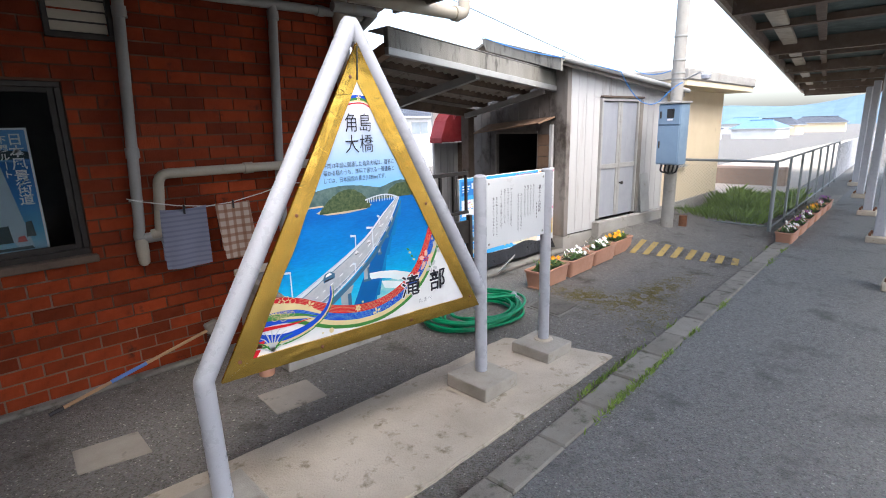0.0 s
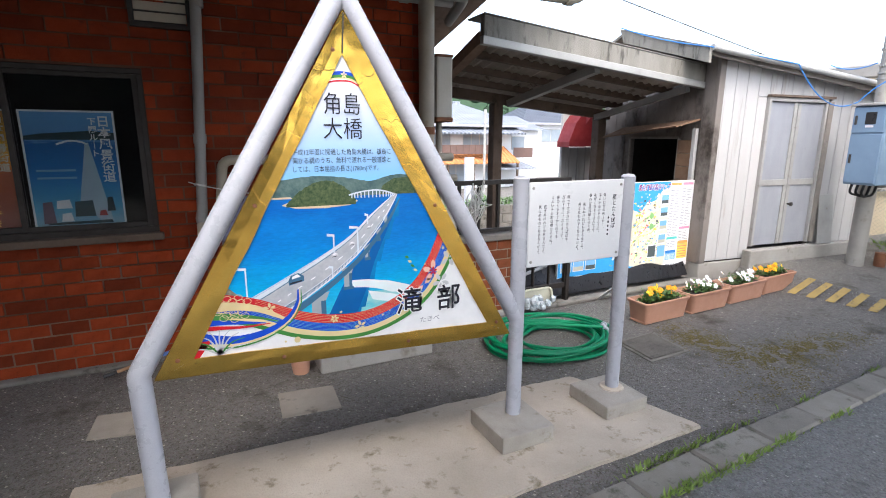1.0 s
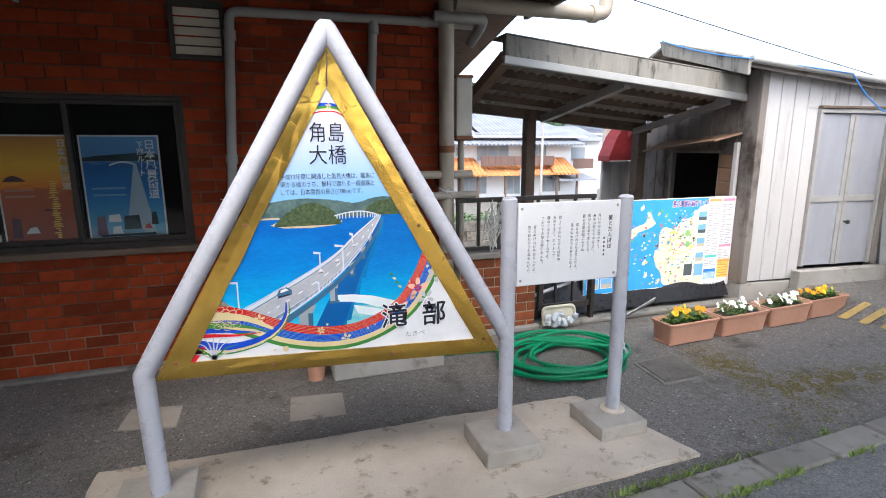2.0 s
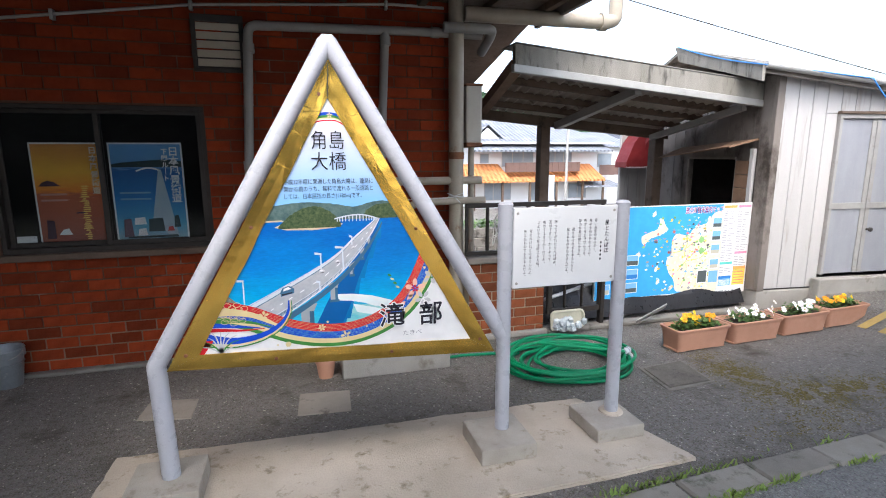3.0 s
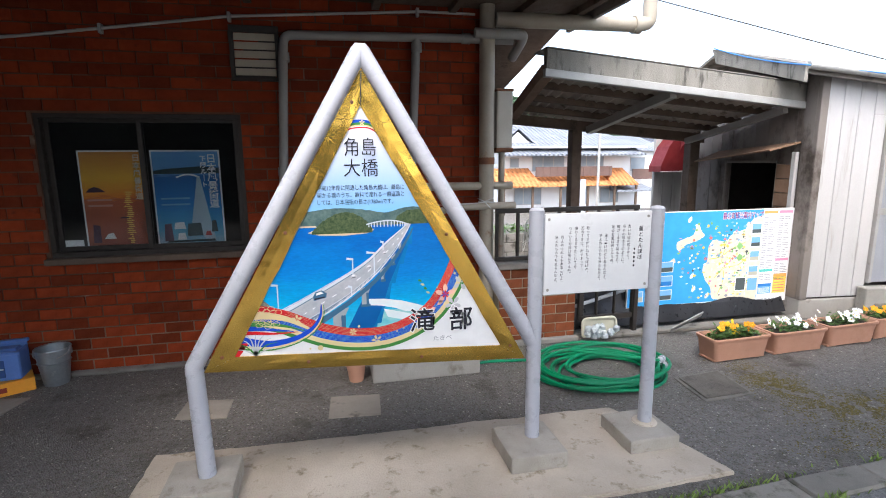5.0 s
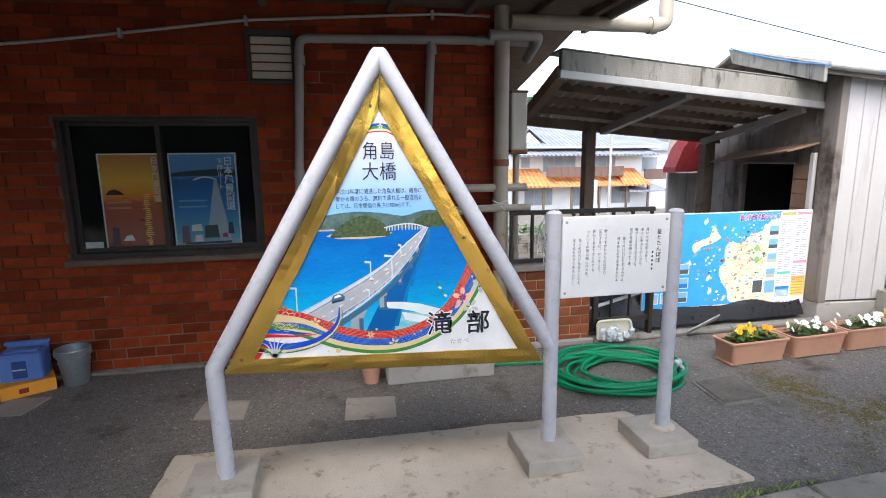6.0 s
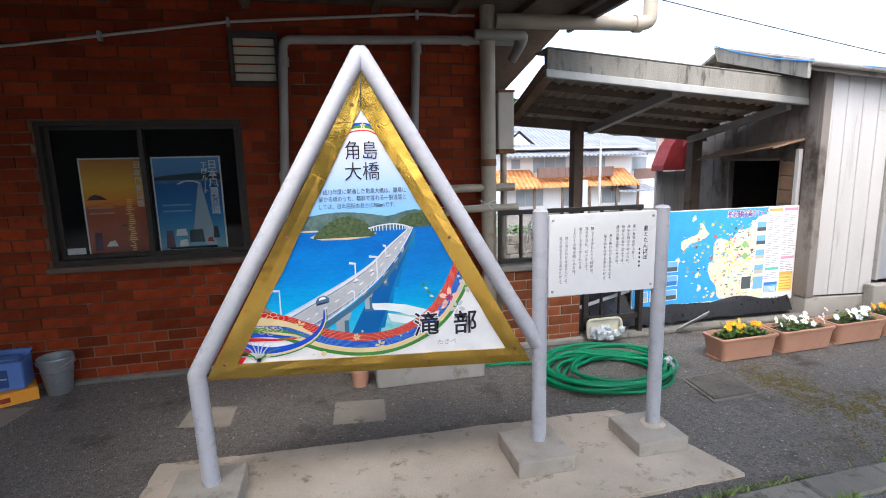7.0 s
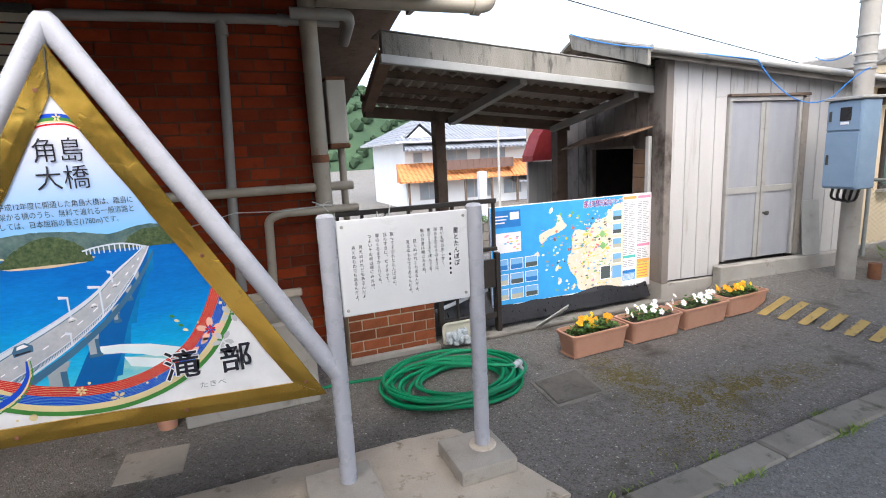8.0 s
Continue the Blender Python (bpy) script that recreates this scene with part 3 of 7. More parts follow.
def build_station_wall():
    e = thing("wall_station", "red brick station wall with recessed mortar joints", "wall", (0, 4, 0), kind="structure")
    x0, x1, z0, z1 = WIN
    bm = bmesh.new()
    for q in ((WX0, 4.012, 0, x0, 4.2, 3.2), (x1, 4.012, 0, WX1 - 0.012, 4.2, 3.2), (x0, 4.012, 0, x1, 4.2, z0), (x0, 4.012, z1, x1, 4.2, 3.2)):
        box(*q, bm=bm)
    box(WX1 - 0.2, 4.2, 0, WX1 - 0.012, 8.0, 3.2, bm=bm)
    part("backing", bm, MORTAR, e)
    part("low_joints", box(WX0, 4.008, 0.02, WX1 - 0.014, 4.0118, 0.38), MORTAR_LOW, e)
    single("foot_strip", box(WX0, 3.93, 0, 1.6, 4.012, 0.03, 0.008), CONCRETE_DARK, "worn concrete foot of the brick wall", "trim", "structure")
    e2 = thing("room", "room behind the station window, its lining coloured dark as shade", "room", (0, 5, 0), kind="structure")
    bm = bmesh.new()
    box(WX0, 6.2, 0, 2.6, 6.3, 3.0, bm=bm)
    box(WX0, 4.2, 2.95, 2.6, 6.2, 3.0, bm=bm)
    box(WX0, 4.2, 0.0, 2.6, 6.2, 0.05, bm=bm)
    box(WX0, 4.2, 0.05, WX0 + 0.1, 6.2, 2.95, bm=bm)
    part("lining", bm, INTERIOR_SHADE, e2)
    return e


def brick_shape(L, h=0.0785, d=0.05):
    return box(-L / 2, -d / 2, -h / 2, L / 2, d / 2, h / 2, 0.003)


def lay_bricks(parent, x0, x1, z0, z1, y, hole=None, singles=None, L=0.225, H=0.09, name="brick", mat=None):
    """Running bond. Bricks inside singles (x0, x1, z0, z1) are objects of their own, the rest one mesh."""
    rnd = random.Random(11)
    meshes = {}
    rest = bmesh.new()
    for r in range(int(round((z1 - z0) / H))):
        zc = z0 + (r + 0.5) * H
        x = x0 - (L / 2 if r % 2 else 0)
        while x < x1 - 0.02:
            a, b = max(x, x0), min(x + L, x1)
            x += L
            if b - a < 0.04:
                continue
            spans = [(a, b)]
            if hole and hole[2] - H * 0.45 < zc < hole[3] + H * 0.45:
                spans = []
                if a < hole[0] - 0.03:
                    spans.append((a, min(b, hole[0])))
                if b > hole[1] + 0.03:
                    spans.append((max(a, hole[1]), b))
            for a2, b2 in spans:
                ln = round(b2 - a2 - 0.011, 3)
                if ln < 0.02:
                    continue
                out = rnd.uniform(-0.002, 0.002)
                cx = (a2 + b2) / 2
                if singles and singles[0] < cx < singles[1] and singles[2] < zc < singles[3]:
                    if ln not in meshes:
                        meshes[ln] = to_mesh(name, brick_shape(ln), mat or BRICK)
                    ob = new(name, meshes[ln])
                    ob.location = (cx, y + 0.025 + out, zc)
                    ob.parent = parent
                    ob.matrix_parent_inverse = Matrix.Translation(-parent.location)
                else:
                    vs = []
                    for sx in (-1, 1):
                        for sz in (-1, 1):
                            for yy in (y + out, y + 0.04):
                                vs.append(rest.verts.new((cx + sx * ln / 2, yy, zc + sz * 0.0392)))
                    for q in ((0, 2, 6, 4), (0, 1, 3, 2), (4, 6, 7, 5), (0, 4, 5, 1), (2, 3, 7, 6)):
                        rest.faces.new([vs[i] for i in q])
    if len(rest.verts):
        part("brickwork", rest, BRICK, parent, kind="stuff")
    else:
        rest.free()


def build_station_window():
    x0, x1, z0, z1 = WIN
    e = thing("window_1", "dark framed sliding window with posters behind the glass", "window", (0, 4.05, z0), kind="structure")
    bm = bmesh.new()
    for q in ((x0, 4.03, z1 - 0.035, x1, 4.13, z1), (x0, 4.03, z0, x1, 4.13, z0 + 0.045), (x0, 4.03, z0 + 0.045, x0 + 0.035, 4.13, z1 - 0.035), (x1 - 0.035, 4.03, z0 + 0.045, x1, 4.13, z1 - 0.035)):
        box(*q, 0.003, bm=bm)
    part("window_frame", bm, BRONZE_FRAME, e)
    part("window_sill", prism([(x0 - 0.03, z0 - 0.045), (x1 + 0.03, z0 - 0.045), (x1 + 0.03, z0 + 0.005), (x0 - 0.03, z0 + 0.005)], 3.95, 4.11, bevel=0.006), WOOD_DARK, e)
    mid = -0.09
    for a, b, y in ((x0 + 0.035, mid + 0.02, 4.085), (mid - 0.02, x1 - 0.035, 4.055)):
        bm = bmesh.new()
        for q in ((a, y, z0 + 0.045, a + 0.035, y + 0.022, z1 - 0.035), (b - 0.035, y, z0 + 0.045, b, y + 0.022, z1 - 0.035), (a + 0.035, y, z0 + 0.045, b - 0.035, y + 0.022, z0 + 0.08), (a + 0.035, y, z1 - 0.065, b - 0.035, y + 0.022, z1 - 0.035)):
            box(*q, 0.002, bm=bm)
        s = part("sash", bm, BRONZE_FRAME, e)
        g = part("pane", box(a + 0.034, y + 0.008, z0 + 0.079, b - 0.034, y + 0.012, z1 - 0.064), GLASS, s)
        g.visible_shadow = False


def build_posters():
    y = 4.118
    # sunset
    e = thing("poster", "orange sunset sea poster behind window glass", "poster", (-0.34, y, 1.03))
    x0, x1, z0, z1 = -0.565, -0.115, 1.03, 1.79
    part("sheet", box(x0 - 0.012, y, z0 - 0.012, x1 + 0.012, y + 0.002, z1 + 0.012), WHITE_PRINT, e)
    sunset = ramp_ink("sunset_print", [(0, (0.26, 0.07, 0.05)), (0.3, (0.42, 0.12, 0.07)), (0.52, (0.50, 0.14, 0.07)), (0.56, (0.85, 0.25, 0.04)), (0.75, (0.92, 0.50, 0.06)), (1, (0.62, 0.26, 0.06))], 2, z0, z1, wav=0.06)
    glow = print_ink("sun_path_print", (0.95, 0.62, 0.15))
    dusk = print_ink("dusk_print", (0.10, 0.05, 0.08))
    bm = flat([(x0, z0), (x1, z0), (x1, z1), (x0, z1)], y - 0.0003)
    rnd = random.Random(3)
    for i in range(26):
        zz = z0 + 0.02 + i * 0.0165
        w = 0.01 + 0.028 * rnd.random()
        cx = -0.245 + rnd.uniform(-0.008, 0.008)
        flat([(cx - w, zz), (cx + w, zz), (cx + w * 0.6, zz + 0.01), (cx - w * 0.5, zz + 0.01)], y - 0.0005, bm, 1)
    flat([(x0 + 0.02, 1.47), (-0.40, 1.47), (-0.44, 1.50), (-0.48, 1.515), (-0.52, 1.50)], y - 0.0005, bm, 2)
    flat([(-0.32, 1.255), (-0.25, 1.255), (-0.26, 1.268), (-0.31, 1.265)], y - 0.0005, bm, 2)
    flat([(-0.45, 1.09), (-0.36, 1.09), (-0.38, 1.14), (-0.42, 1.13)], y - 0.0005, bm, 3)
    flat([(-0.53, 1.06), (-0.47, 1.06), (-0.47, 1.2), (-0.52, 1.21)], y - 0.0005, bm, 2)
    for i in range(2):
        flat([(-0.54, 1.40 - i * 0.045), (-0.36, 1.40 - i * 0.045), (-0.36, 1.415 - i * 0.045), (-0.54, 1.415 - i * 0.045)], y - 0.0005, bm, 4)
    part("printed_picture", bm, [sunset, glow, dusk, WHITE_PRINT, print_ink("pale_pink_print", (0.6, 0.3, 0.24))], e)
    part("lettering", stacked("日本風景街道", 0.062, -0.158, y - 0.0009, 1.77, bmesh.new(), 0.0015), print_ink("cream_print", (0.85, 0.75, 0.6)), e)
    # bridge
    e = thing("poster", "blue sea bridge poster behind window glass", "poster", (0.2, y, 1.03))
    x0, x1, z0, z1 = -0.04, 0.465, 1.03, 1.79
    part("sheet", box(x0 - 0.012, y, z0 - 0.012, x1 + 0.012, y + 0.002, z1 + 0.012), WHITE_PRINT, e)
    sea = ramp_ink("blue_sea_print", [(0, (0.30, 0.45, 0.55)), (0.18, (0.10, 0.36, 0.55)), (0.45, (0.03, 0.20, 0.50)), (0.76, (0.02, 0.12, 0.36)), (0.78, (0.10, 0.25, 0.5)), (1, (0.12, 0.32, 0.62))], 2, z0, z1, wav=0.05)
    bm = flat([(x0, z0), (x1, z0), (x1, z1), (x0, z1)], y - 0.0003)
    flat([(x0, 1.61), (x1, 1.61), (x1, 1.655), (0.33, 1.67), (0.2, 1.655), (0.05, 1.65), (x0, 1.635)], y - 0.0005, bm, 1)
    flat([(0.22, 1.20), (0.33, 1.05), (0.40, 1.05), (0.31, 1.59), (0.29, 1.59)], y - 0.0007, bm, 2)
    band(curve2([(0.13, 1.58), (0.2, 1.602), (0.26, 1.598), (0.305, 1.58)], 6), 0.012, y - 0.0007, bm, 3)
    for i in range(2):
        flat([(0.0, 1.40 - i * 0.05), (0.22, 1.40 - i * 0.05), (0.22, 1.414 - i * 0.05), (0.0, 1.414 - i * 0.05)], y - 0.0005, bm, 4)
    for a, b, c, d, k in ((0.0, 1.05, 0.07, 1.2, 5), (0.08, 1.15, 0.17, 1.21, 3), (0.10, 1.06, 0.17, 1.12, 3), (0.18, 1.09, 0.30, 1.2, 1), (0.32, 1.09, 0.37, 1.13, 6), (0.37, 1.12, 0.42, 1.22, 1), (0.02, 1.04, 0.40, 1.06, 1)):
        flat([(a, b), (c, b), (c - 0.01, d), (a + 0.008, d - 0.006)], y - 0.0009, bm, k)
    part("printed_picture", bm, [sea, print_ink("dark_hill_print", (0.03, 0.06, 0.07)), print_ink("bridge_print", (0.40, 0.50, 0.58)), WHITE_PRINT, print_ink("pale_blue_print", (0.22, 0.42, 0.62)), print_ink("plum_print", (0.16, 0.10, 0.14)), print_ink("red_print", (0.45, 0.05, 0.05))], e)
    bm = stacked("日本風景街道", 0.075, 0.41, y - 0.0012, 1.765, bmesh.new(), 0.0012, fill=1.05)
    stacked("下関ルート", 0.053, 0.345, y - 0.0012, 1.755, bm, 0.001)
    part("lettering", bm, WHITE_PRINT, e)
    single("note", box(-0.74, 4.112, 1.02, -0.60, 4.114, 1.09), WHITE_PRINT, "small white paper note behind window glass", "note")


def build_vent():
    e = thing("wall_vent", "cream louvred vent in a dark frame on brick", "vent", (0.84, 4, 2.37))
    x0, x1, z0, z1 = 0.675, 0.99, 2.37, 2.71
    bm = bmesh.new()
    for q in ((x0 - 0.03, 3.965, z0 - 0.03, x1 + 0.03, 4.011, z0), (x0 - 0.03, 3.965, z1, x1 + 0.03, 4.011, z1 + 0.05), (x0 - 0.03, 3.965, z0, x0, 4.011, z1), (x1, 3.965, z0, x1 + 0.03, 4.011, z1)):
        box(*q, 0.003, bm=bm)
    part("frame", bm, STEEL_DARK, e)
    part("backing", box(x0, 4.0, z0, x1, 4.008, z1), STEEL_DARK, e)
    cream = paint("cream_slat", (0.55, 0.50, 0.40), (0.45, 0.40, 0.32), 0.6, 0, 5, 80, 0.1)
    for i in range(5):
        z = z0 + 0.012 + i * 0.067
        part("slat", box(-0.155, -0.004, 0, 0.155, 0.004, 0.058, 0.002, m=Matrix.Translation((0.832, 3.985, z)) @ pose(0, 0, 0, -14)), cream, e)


def pipe_run(name, label, pts, r, mat, bend=0.08, collars=(), seg=14):
    e = thing(name, label, "pipe", pts[0])
    part("pipe", tube(bent(pts, bend), r, seg), mat, e, smooth=True)
    for c, d in collars:
        c, d = Vector(c), Vector(d).normalized()
        part("collar", tube([c - d * 0.035, c + d * 0.035], r * 1.22, seg), mat, e, smooth=True)
    return e


def build_pipes():
    pipe_run("drain_pipe", "grey plastic drain pipe down a brick wall", [(2.98, 3.93, 2.72), (2.45, 3.93, 2.72), (1.06, 3.93, 2.69), (0.97, 3.93, 1.10), (0.95, 3.93, 1.03), (1.12, 3.93, 1.03)], 0.036, PVC, 0.07, (((1.055, 3.93, 2.52), (0, 0, 1)), ((1.0, 3.93, 1.62), (0, 0, 1)), ((2.56, 3.93, 2.72), (1, 0, 0))))
    pipe_run("drain_pipe", "grey plastic drain pipe joining from above", [(2.13, 3.93, 2.70), (2.05, 3.93, 1.25), (2.05, 3.93, 0.7)], 0.036, PVC, 0.05, (((2.13, 3.93, 2.63), (0, 0, 1)),))
    pipe_run("waste_pipe", "pale plastic waste pipe with an elbow on brick", [(2.98, 3.90, 1.47), (2.1, 3.90, 1.47), (1.13, 3.90, 1.47), (1.09, 3.90, 1.06), (1.04, 3.92, 1.05)], 0.036, POLE_PAINT, 0.07, (((1.78, 3.90, 1.47), (1, 0, 0)),))
    pipe_run("waste_pipe", "pale plastic waste pipe to the corner post", [(3.0, 3.86, 1.29), (2.4, 3.86, 1.29), (2.3, 3.88, 1.25), (2.28, 3.9, 0.66)], 0.034, POLE_PAINT, 0.06)
    e = thing("pipe_trap", "brown plastic trap cup under a pipe", "pipe", (0.95, 3.92, 0.84))
    part("cup", lathe([(0.02, 0), (0.036, 0.02), (0.042, 0.1), (0.04, 0.17), (0.03, 0.19)], (0.965, 3.92, 0.84), 16), POLE_PAINT, e, smooth=True)
    part("spike", lathe([(0.004, 0), (0.013, 0.11), (0.013, 0.13)], (1.10, 3.90, 0.9), 10), TUBE_WHITE, e, smooth=True)
    # conduit along the top of the wall
    e = thing("conduit", "thin steel conduit clipped along the brick wall", "conduit", (0, 3.97, 2.8))
    part("pipe", tube([(-4.1, 3.97, 2.30), (-2.2, 3.97, 2.46), (-0.76, 3.97, 2.62), (0.66, 3.97, 2.82), (2.2, 3.97, 2.93), (2.65, 3.97, 2.93)], 0.012, 8), GALV, e, smooth=True)
    for x, z in ((-2.0, 2.48), (-0.25, 2.695), (0.66, 2.82), (2.15, 2.925)):
        part("clip", box(x - 0.012, 3.95, z - 0.04, x + 0.012, 4.0, z + 0.03, 0.003), GALV, e)
    # corner post and its rain pipe
    e = thing("drain_post", "cream painted round downpipe with rusty bands", "downpipe", (2.74, 3.90, 0))
    part("pipe", tube([(2.74, 3.90, 0), (2.74, 3.90, 2.99)], 0.066, 18), POLE_PAINT, e, smooth=True)
    for z in (1.69, 0.75):
        part("band", tube([(2.74, 3.90, z - 0.03), (2.74, 3.90, z + 0.03)], 0.071, 18), RUST, e, smooth=True)
    pipe_run("gutter_pipe", "cream rain pipe with a rusty joint under the eaves", [(2.80, 3.86, 2.87), (4.13, 3.84, 2.88), (4.25, 3.84, 2.90), (4.25, 3.84, 3.35)], 0.062, POLE_PAINT, 0.09, (((4.12, 3.84, 2.88), (1, 0, 0)),), 18)
    pipe_run("drain_pipe", "grey plastic vent elbow at the wall corner", [(2.6, 3.80, 2.74), (3.02, 3.78, 2.74), (3.06, 3.90, 2.72), (3.06, 4.15, 2.62)], 0.042, PVC, 0.05)
    # second thin downpipe behind the corner
    e = thing("drain_post", "thin white downpipe at the building corner", "downpipe", (2.95, 4.1, 0))
    part("pipe", tube([(2.95, 4.1, 0), (2.95, 4.1, 1.9)], 0.03, 12), POLE_PAINT, e, smooth=True)
    # box sign
    e = thing("sign_box", "rust-edged white box sign hung on the wall end", "sign box", (2.92, 4.0, 1.78))
    part("case", box(2.835, 3.90, 1.80, 2.985, 4.45, 2.30, 0.02, seg=2), BOX_CREAM, e)
    part("bottom_edge", box(2.83, 3.895, 1.765, 2.99, 4.455, 1.805, 0.008), RUST, e)
    part("top_edge", box(2.83, 3.895, 2.292, 2.99, 4.455, 2.315, 0.006), RUST, e)


def build_eaves():
    e = thing("ceiling_eaves", "dark timber underside of the station eaves", "eaves", (0, 3.4, 3), kind="structure")
    # Boarding is carried forward, out of view, to shade the upper wall.
    bm = bmesh.new()
    v = [bm.verts.new(p) for p in ((-6, 1.90, 2.99), (3.66, 1.90, 2.99), (3.66, 4.3, 2.99), (-6, 4.3, 2.99), (-6, 8, 2.2), (3.66, 8, 2.2), (-6, 1.90, 3.12), (3.66, 1.90, 3.12), (3.66, 4.3, 3.12), (-6, 4.3, 3.12), (-6, 8, 2.33), (3.66, 8, 2.33))]
    for q in ((0, 1, 2, 3), (3, 2, 5, 4), (6, 9, 8, 7), (9, 10, 11, 8), (0, 6, 7, 1), (1, 7, 8, 2), (2, 8, 11, 5), (5, 11, 10, 4), (4, 10, 9, 3), (3, 9, 6, 0)):
        bm.faces.new([v[i] for i in q])
    for x in (-5.2, -4.2, -3.2, -2.2, -1.2, -0.2, 0.8, 1.8, 2.45, 3.05, 3.55):
        box(x - 0.03, 1.91, 2.93, x + 0.03, 4.3, 2.988, bm=bm)
    for y in (2.1, 2.65, 3.15):
        box(-6, y - 0.03, 2.89, 3.6, y + 0.03, 2.93, bm=bm)
    part("boarding", bm, WOOD_DARK, e)
    part("verge_board", prism([(3.66, 2.90), (3.70, 2.90), (3.70, 3.14), (3.66, 3.14)], 1.85, 4.3), WOOD_GREY, e)
    # Deep unseen front board, added to keep sky light off the upper brickwork.
    part("front_fascia", box(-6, 1.85, 2.62, 3.66, 1.896, 3.13, 0.004), WOOD_DARK, e)


# ---- platform canopy ----
def canopy_y(x):
    return 0.62 + 0.16 * x


def build_platform_canopy():
    e = thing("ceiling_canopy", "rusty steel platform canopy with dark green sheets", "canopy", (5, 0, 2.6), kind="structure")
    green = paint("green_sheet", (0.06, 0.09, 0.085), (0.04, 0.06, 0.058), 0.6, 0, 2, 60, 0.1)
    beam = paint("brown_beam", (0.17, 0.125, 0.095), (0.10, 0.07, 0.05), 0.8, 0, 4, 80, 0.2, (0.30, 0.26, 0.22), 6, 0.6)
    X0, X1 = -6.0, 21.0
    bm = bmesh.new()
    pts = [(X0, canopy_y(X0)), (X1, canopy_y(X1)), (X1, -2.3), (X0, -2.3)]
    slab(pts, 2.66, 2.70, bm)
    part("sheet", bm, green, e)
    bm = bmesh.new()
    x = X0
    k = 0
    while x < X1:
        d = 0.16 if k % 2 else 0.07
        box(x - 0.05, -2.3, 2.66 - d, x + 0.05, canopy_y(x) - 0.03, 2.655, bm=bm)
        x += 1.5
        k += 1
    for off in (0.55, 1.3, 2.1):
        d = Matrix.Translation((7.5, canopy_y(7.5) - off, 0)) @ pose(0, 0, 0, 0, 0, 9.09)
        box(-13.4, -0.035, 2.60, 13.4, 0.035, 2.652, bm=bm, m=d)
    part("beams", bm, beam, e)
    d = Matrix.Translation((7.5, canopy_y(7.5), 0)) @ pose(0, 0, 0, 0, 0, 9.09)
    part("fascia", box(-13.5, -0.02, 2.55, 13.5, 0.02, 2.74, 0.004, m=d), beam, e)
    part("gutter", box(-13.5, 0.022, 2.58, 13.5, 0.09, 2.67, 0.02, m=d), GALV, e)
    part("edge_board", box(-13.4, -0.30, 2.60, 13.4, -0.16, 2.64, 0.004, m=d), POLE_PAINT, e)
    part("end_fascia", box(X1 - 0.02, -2.3, 2.50, X1 + 0.03, canopy_y(X1), 2.74), beam, e)
    # Unseen filler between canopy and eaves, added to block sky light on the left.
    part("sheet", slab([(X0, canopy_y(X0)), (-0.2, canopy_y(-0.2)), (-0.2, 1.846), (X0, 1.846)], 2.75, 2.80), green, e)
    first = None
    for x in (6.8, 9.4, 12.0, 14.6, 17.2):
        at = (x, canopy_y(x) - 1.5, 0)
        if first is None:
            first = thing("canopy_post", "white painted canopy post with a dark base", "post", at, group="canopy posts")
            part("shaft", box(at[0] - 0.065, at[1] - 0.065, 0.09, at[0] + 0.065, at[1] + 0.065, 2.5, 0.012), TUBE_WHITE, first)
            part("base", box(at[0] - 0.14, at[1] - 0.14, 0, at[0] + 0.14, at[1] + 0.14, 0.10, 0.015), CONCRETE_PALE, first)
            for k in range(4):
                part("bolt", lathe([(0.018, 0), (0.018, 0.03), (0.008, 0.05)], (at[0] + (0.1 if k % 2 else -0.1), at[1] + (0.1 if k // 2 else -0.1), 0.1), 8), RUST, first)
        else:
            copy_thing(first, pose(*at))


def build_closing_walls():
    """Unseen plain walls, added to block light from the platform end and across the track."""
    plain = paint("plain_grey_wall", (0.13, 0.12, 0.105), (0.10, 0.092, 0.082), 0.9)
    single("wall_west", box(-6.2, -5.5, 0, -6.0, 8.0, 3.2), plain, "unseen grey wall added to block light at the platform end", "wall", "structure")
    single("wall_south", box(-16, -9.2, 0, 3.0, -9.0, 3.4), plain, "unseen grey wall added to block low sky across the track", "wall", "structure")


# ---- lean-to roof between the station and the shed ----
def lean_z(x):
    return -0.086 * (x - 3.33)


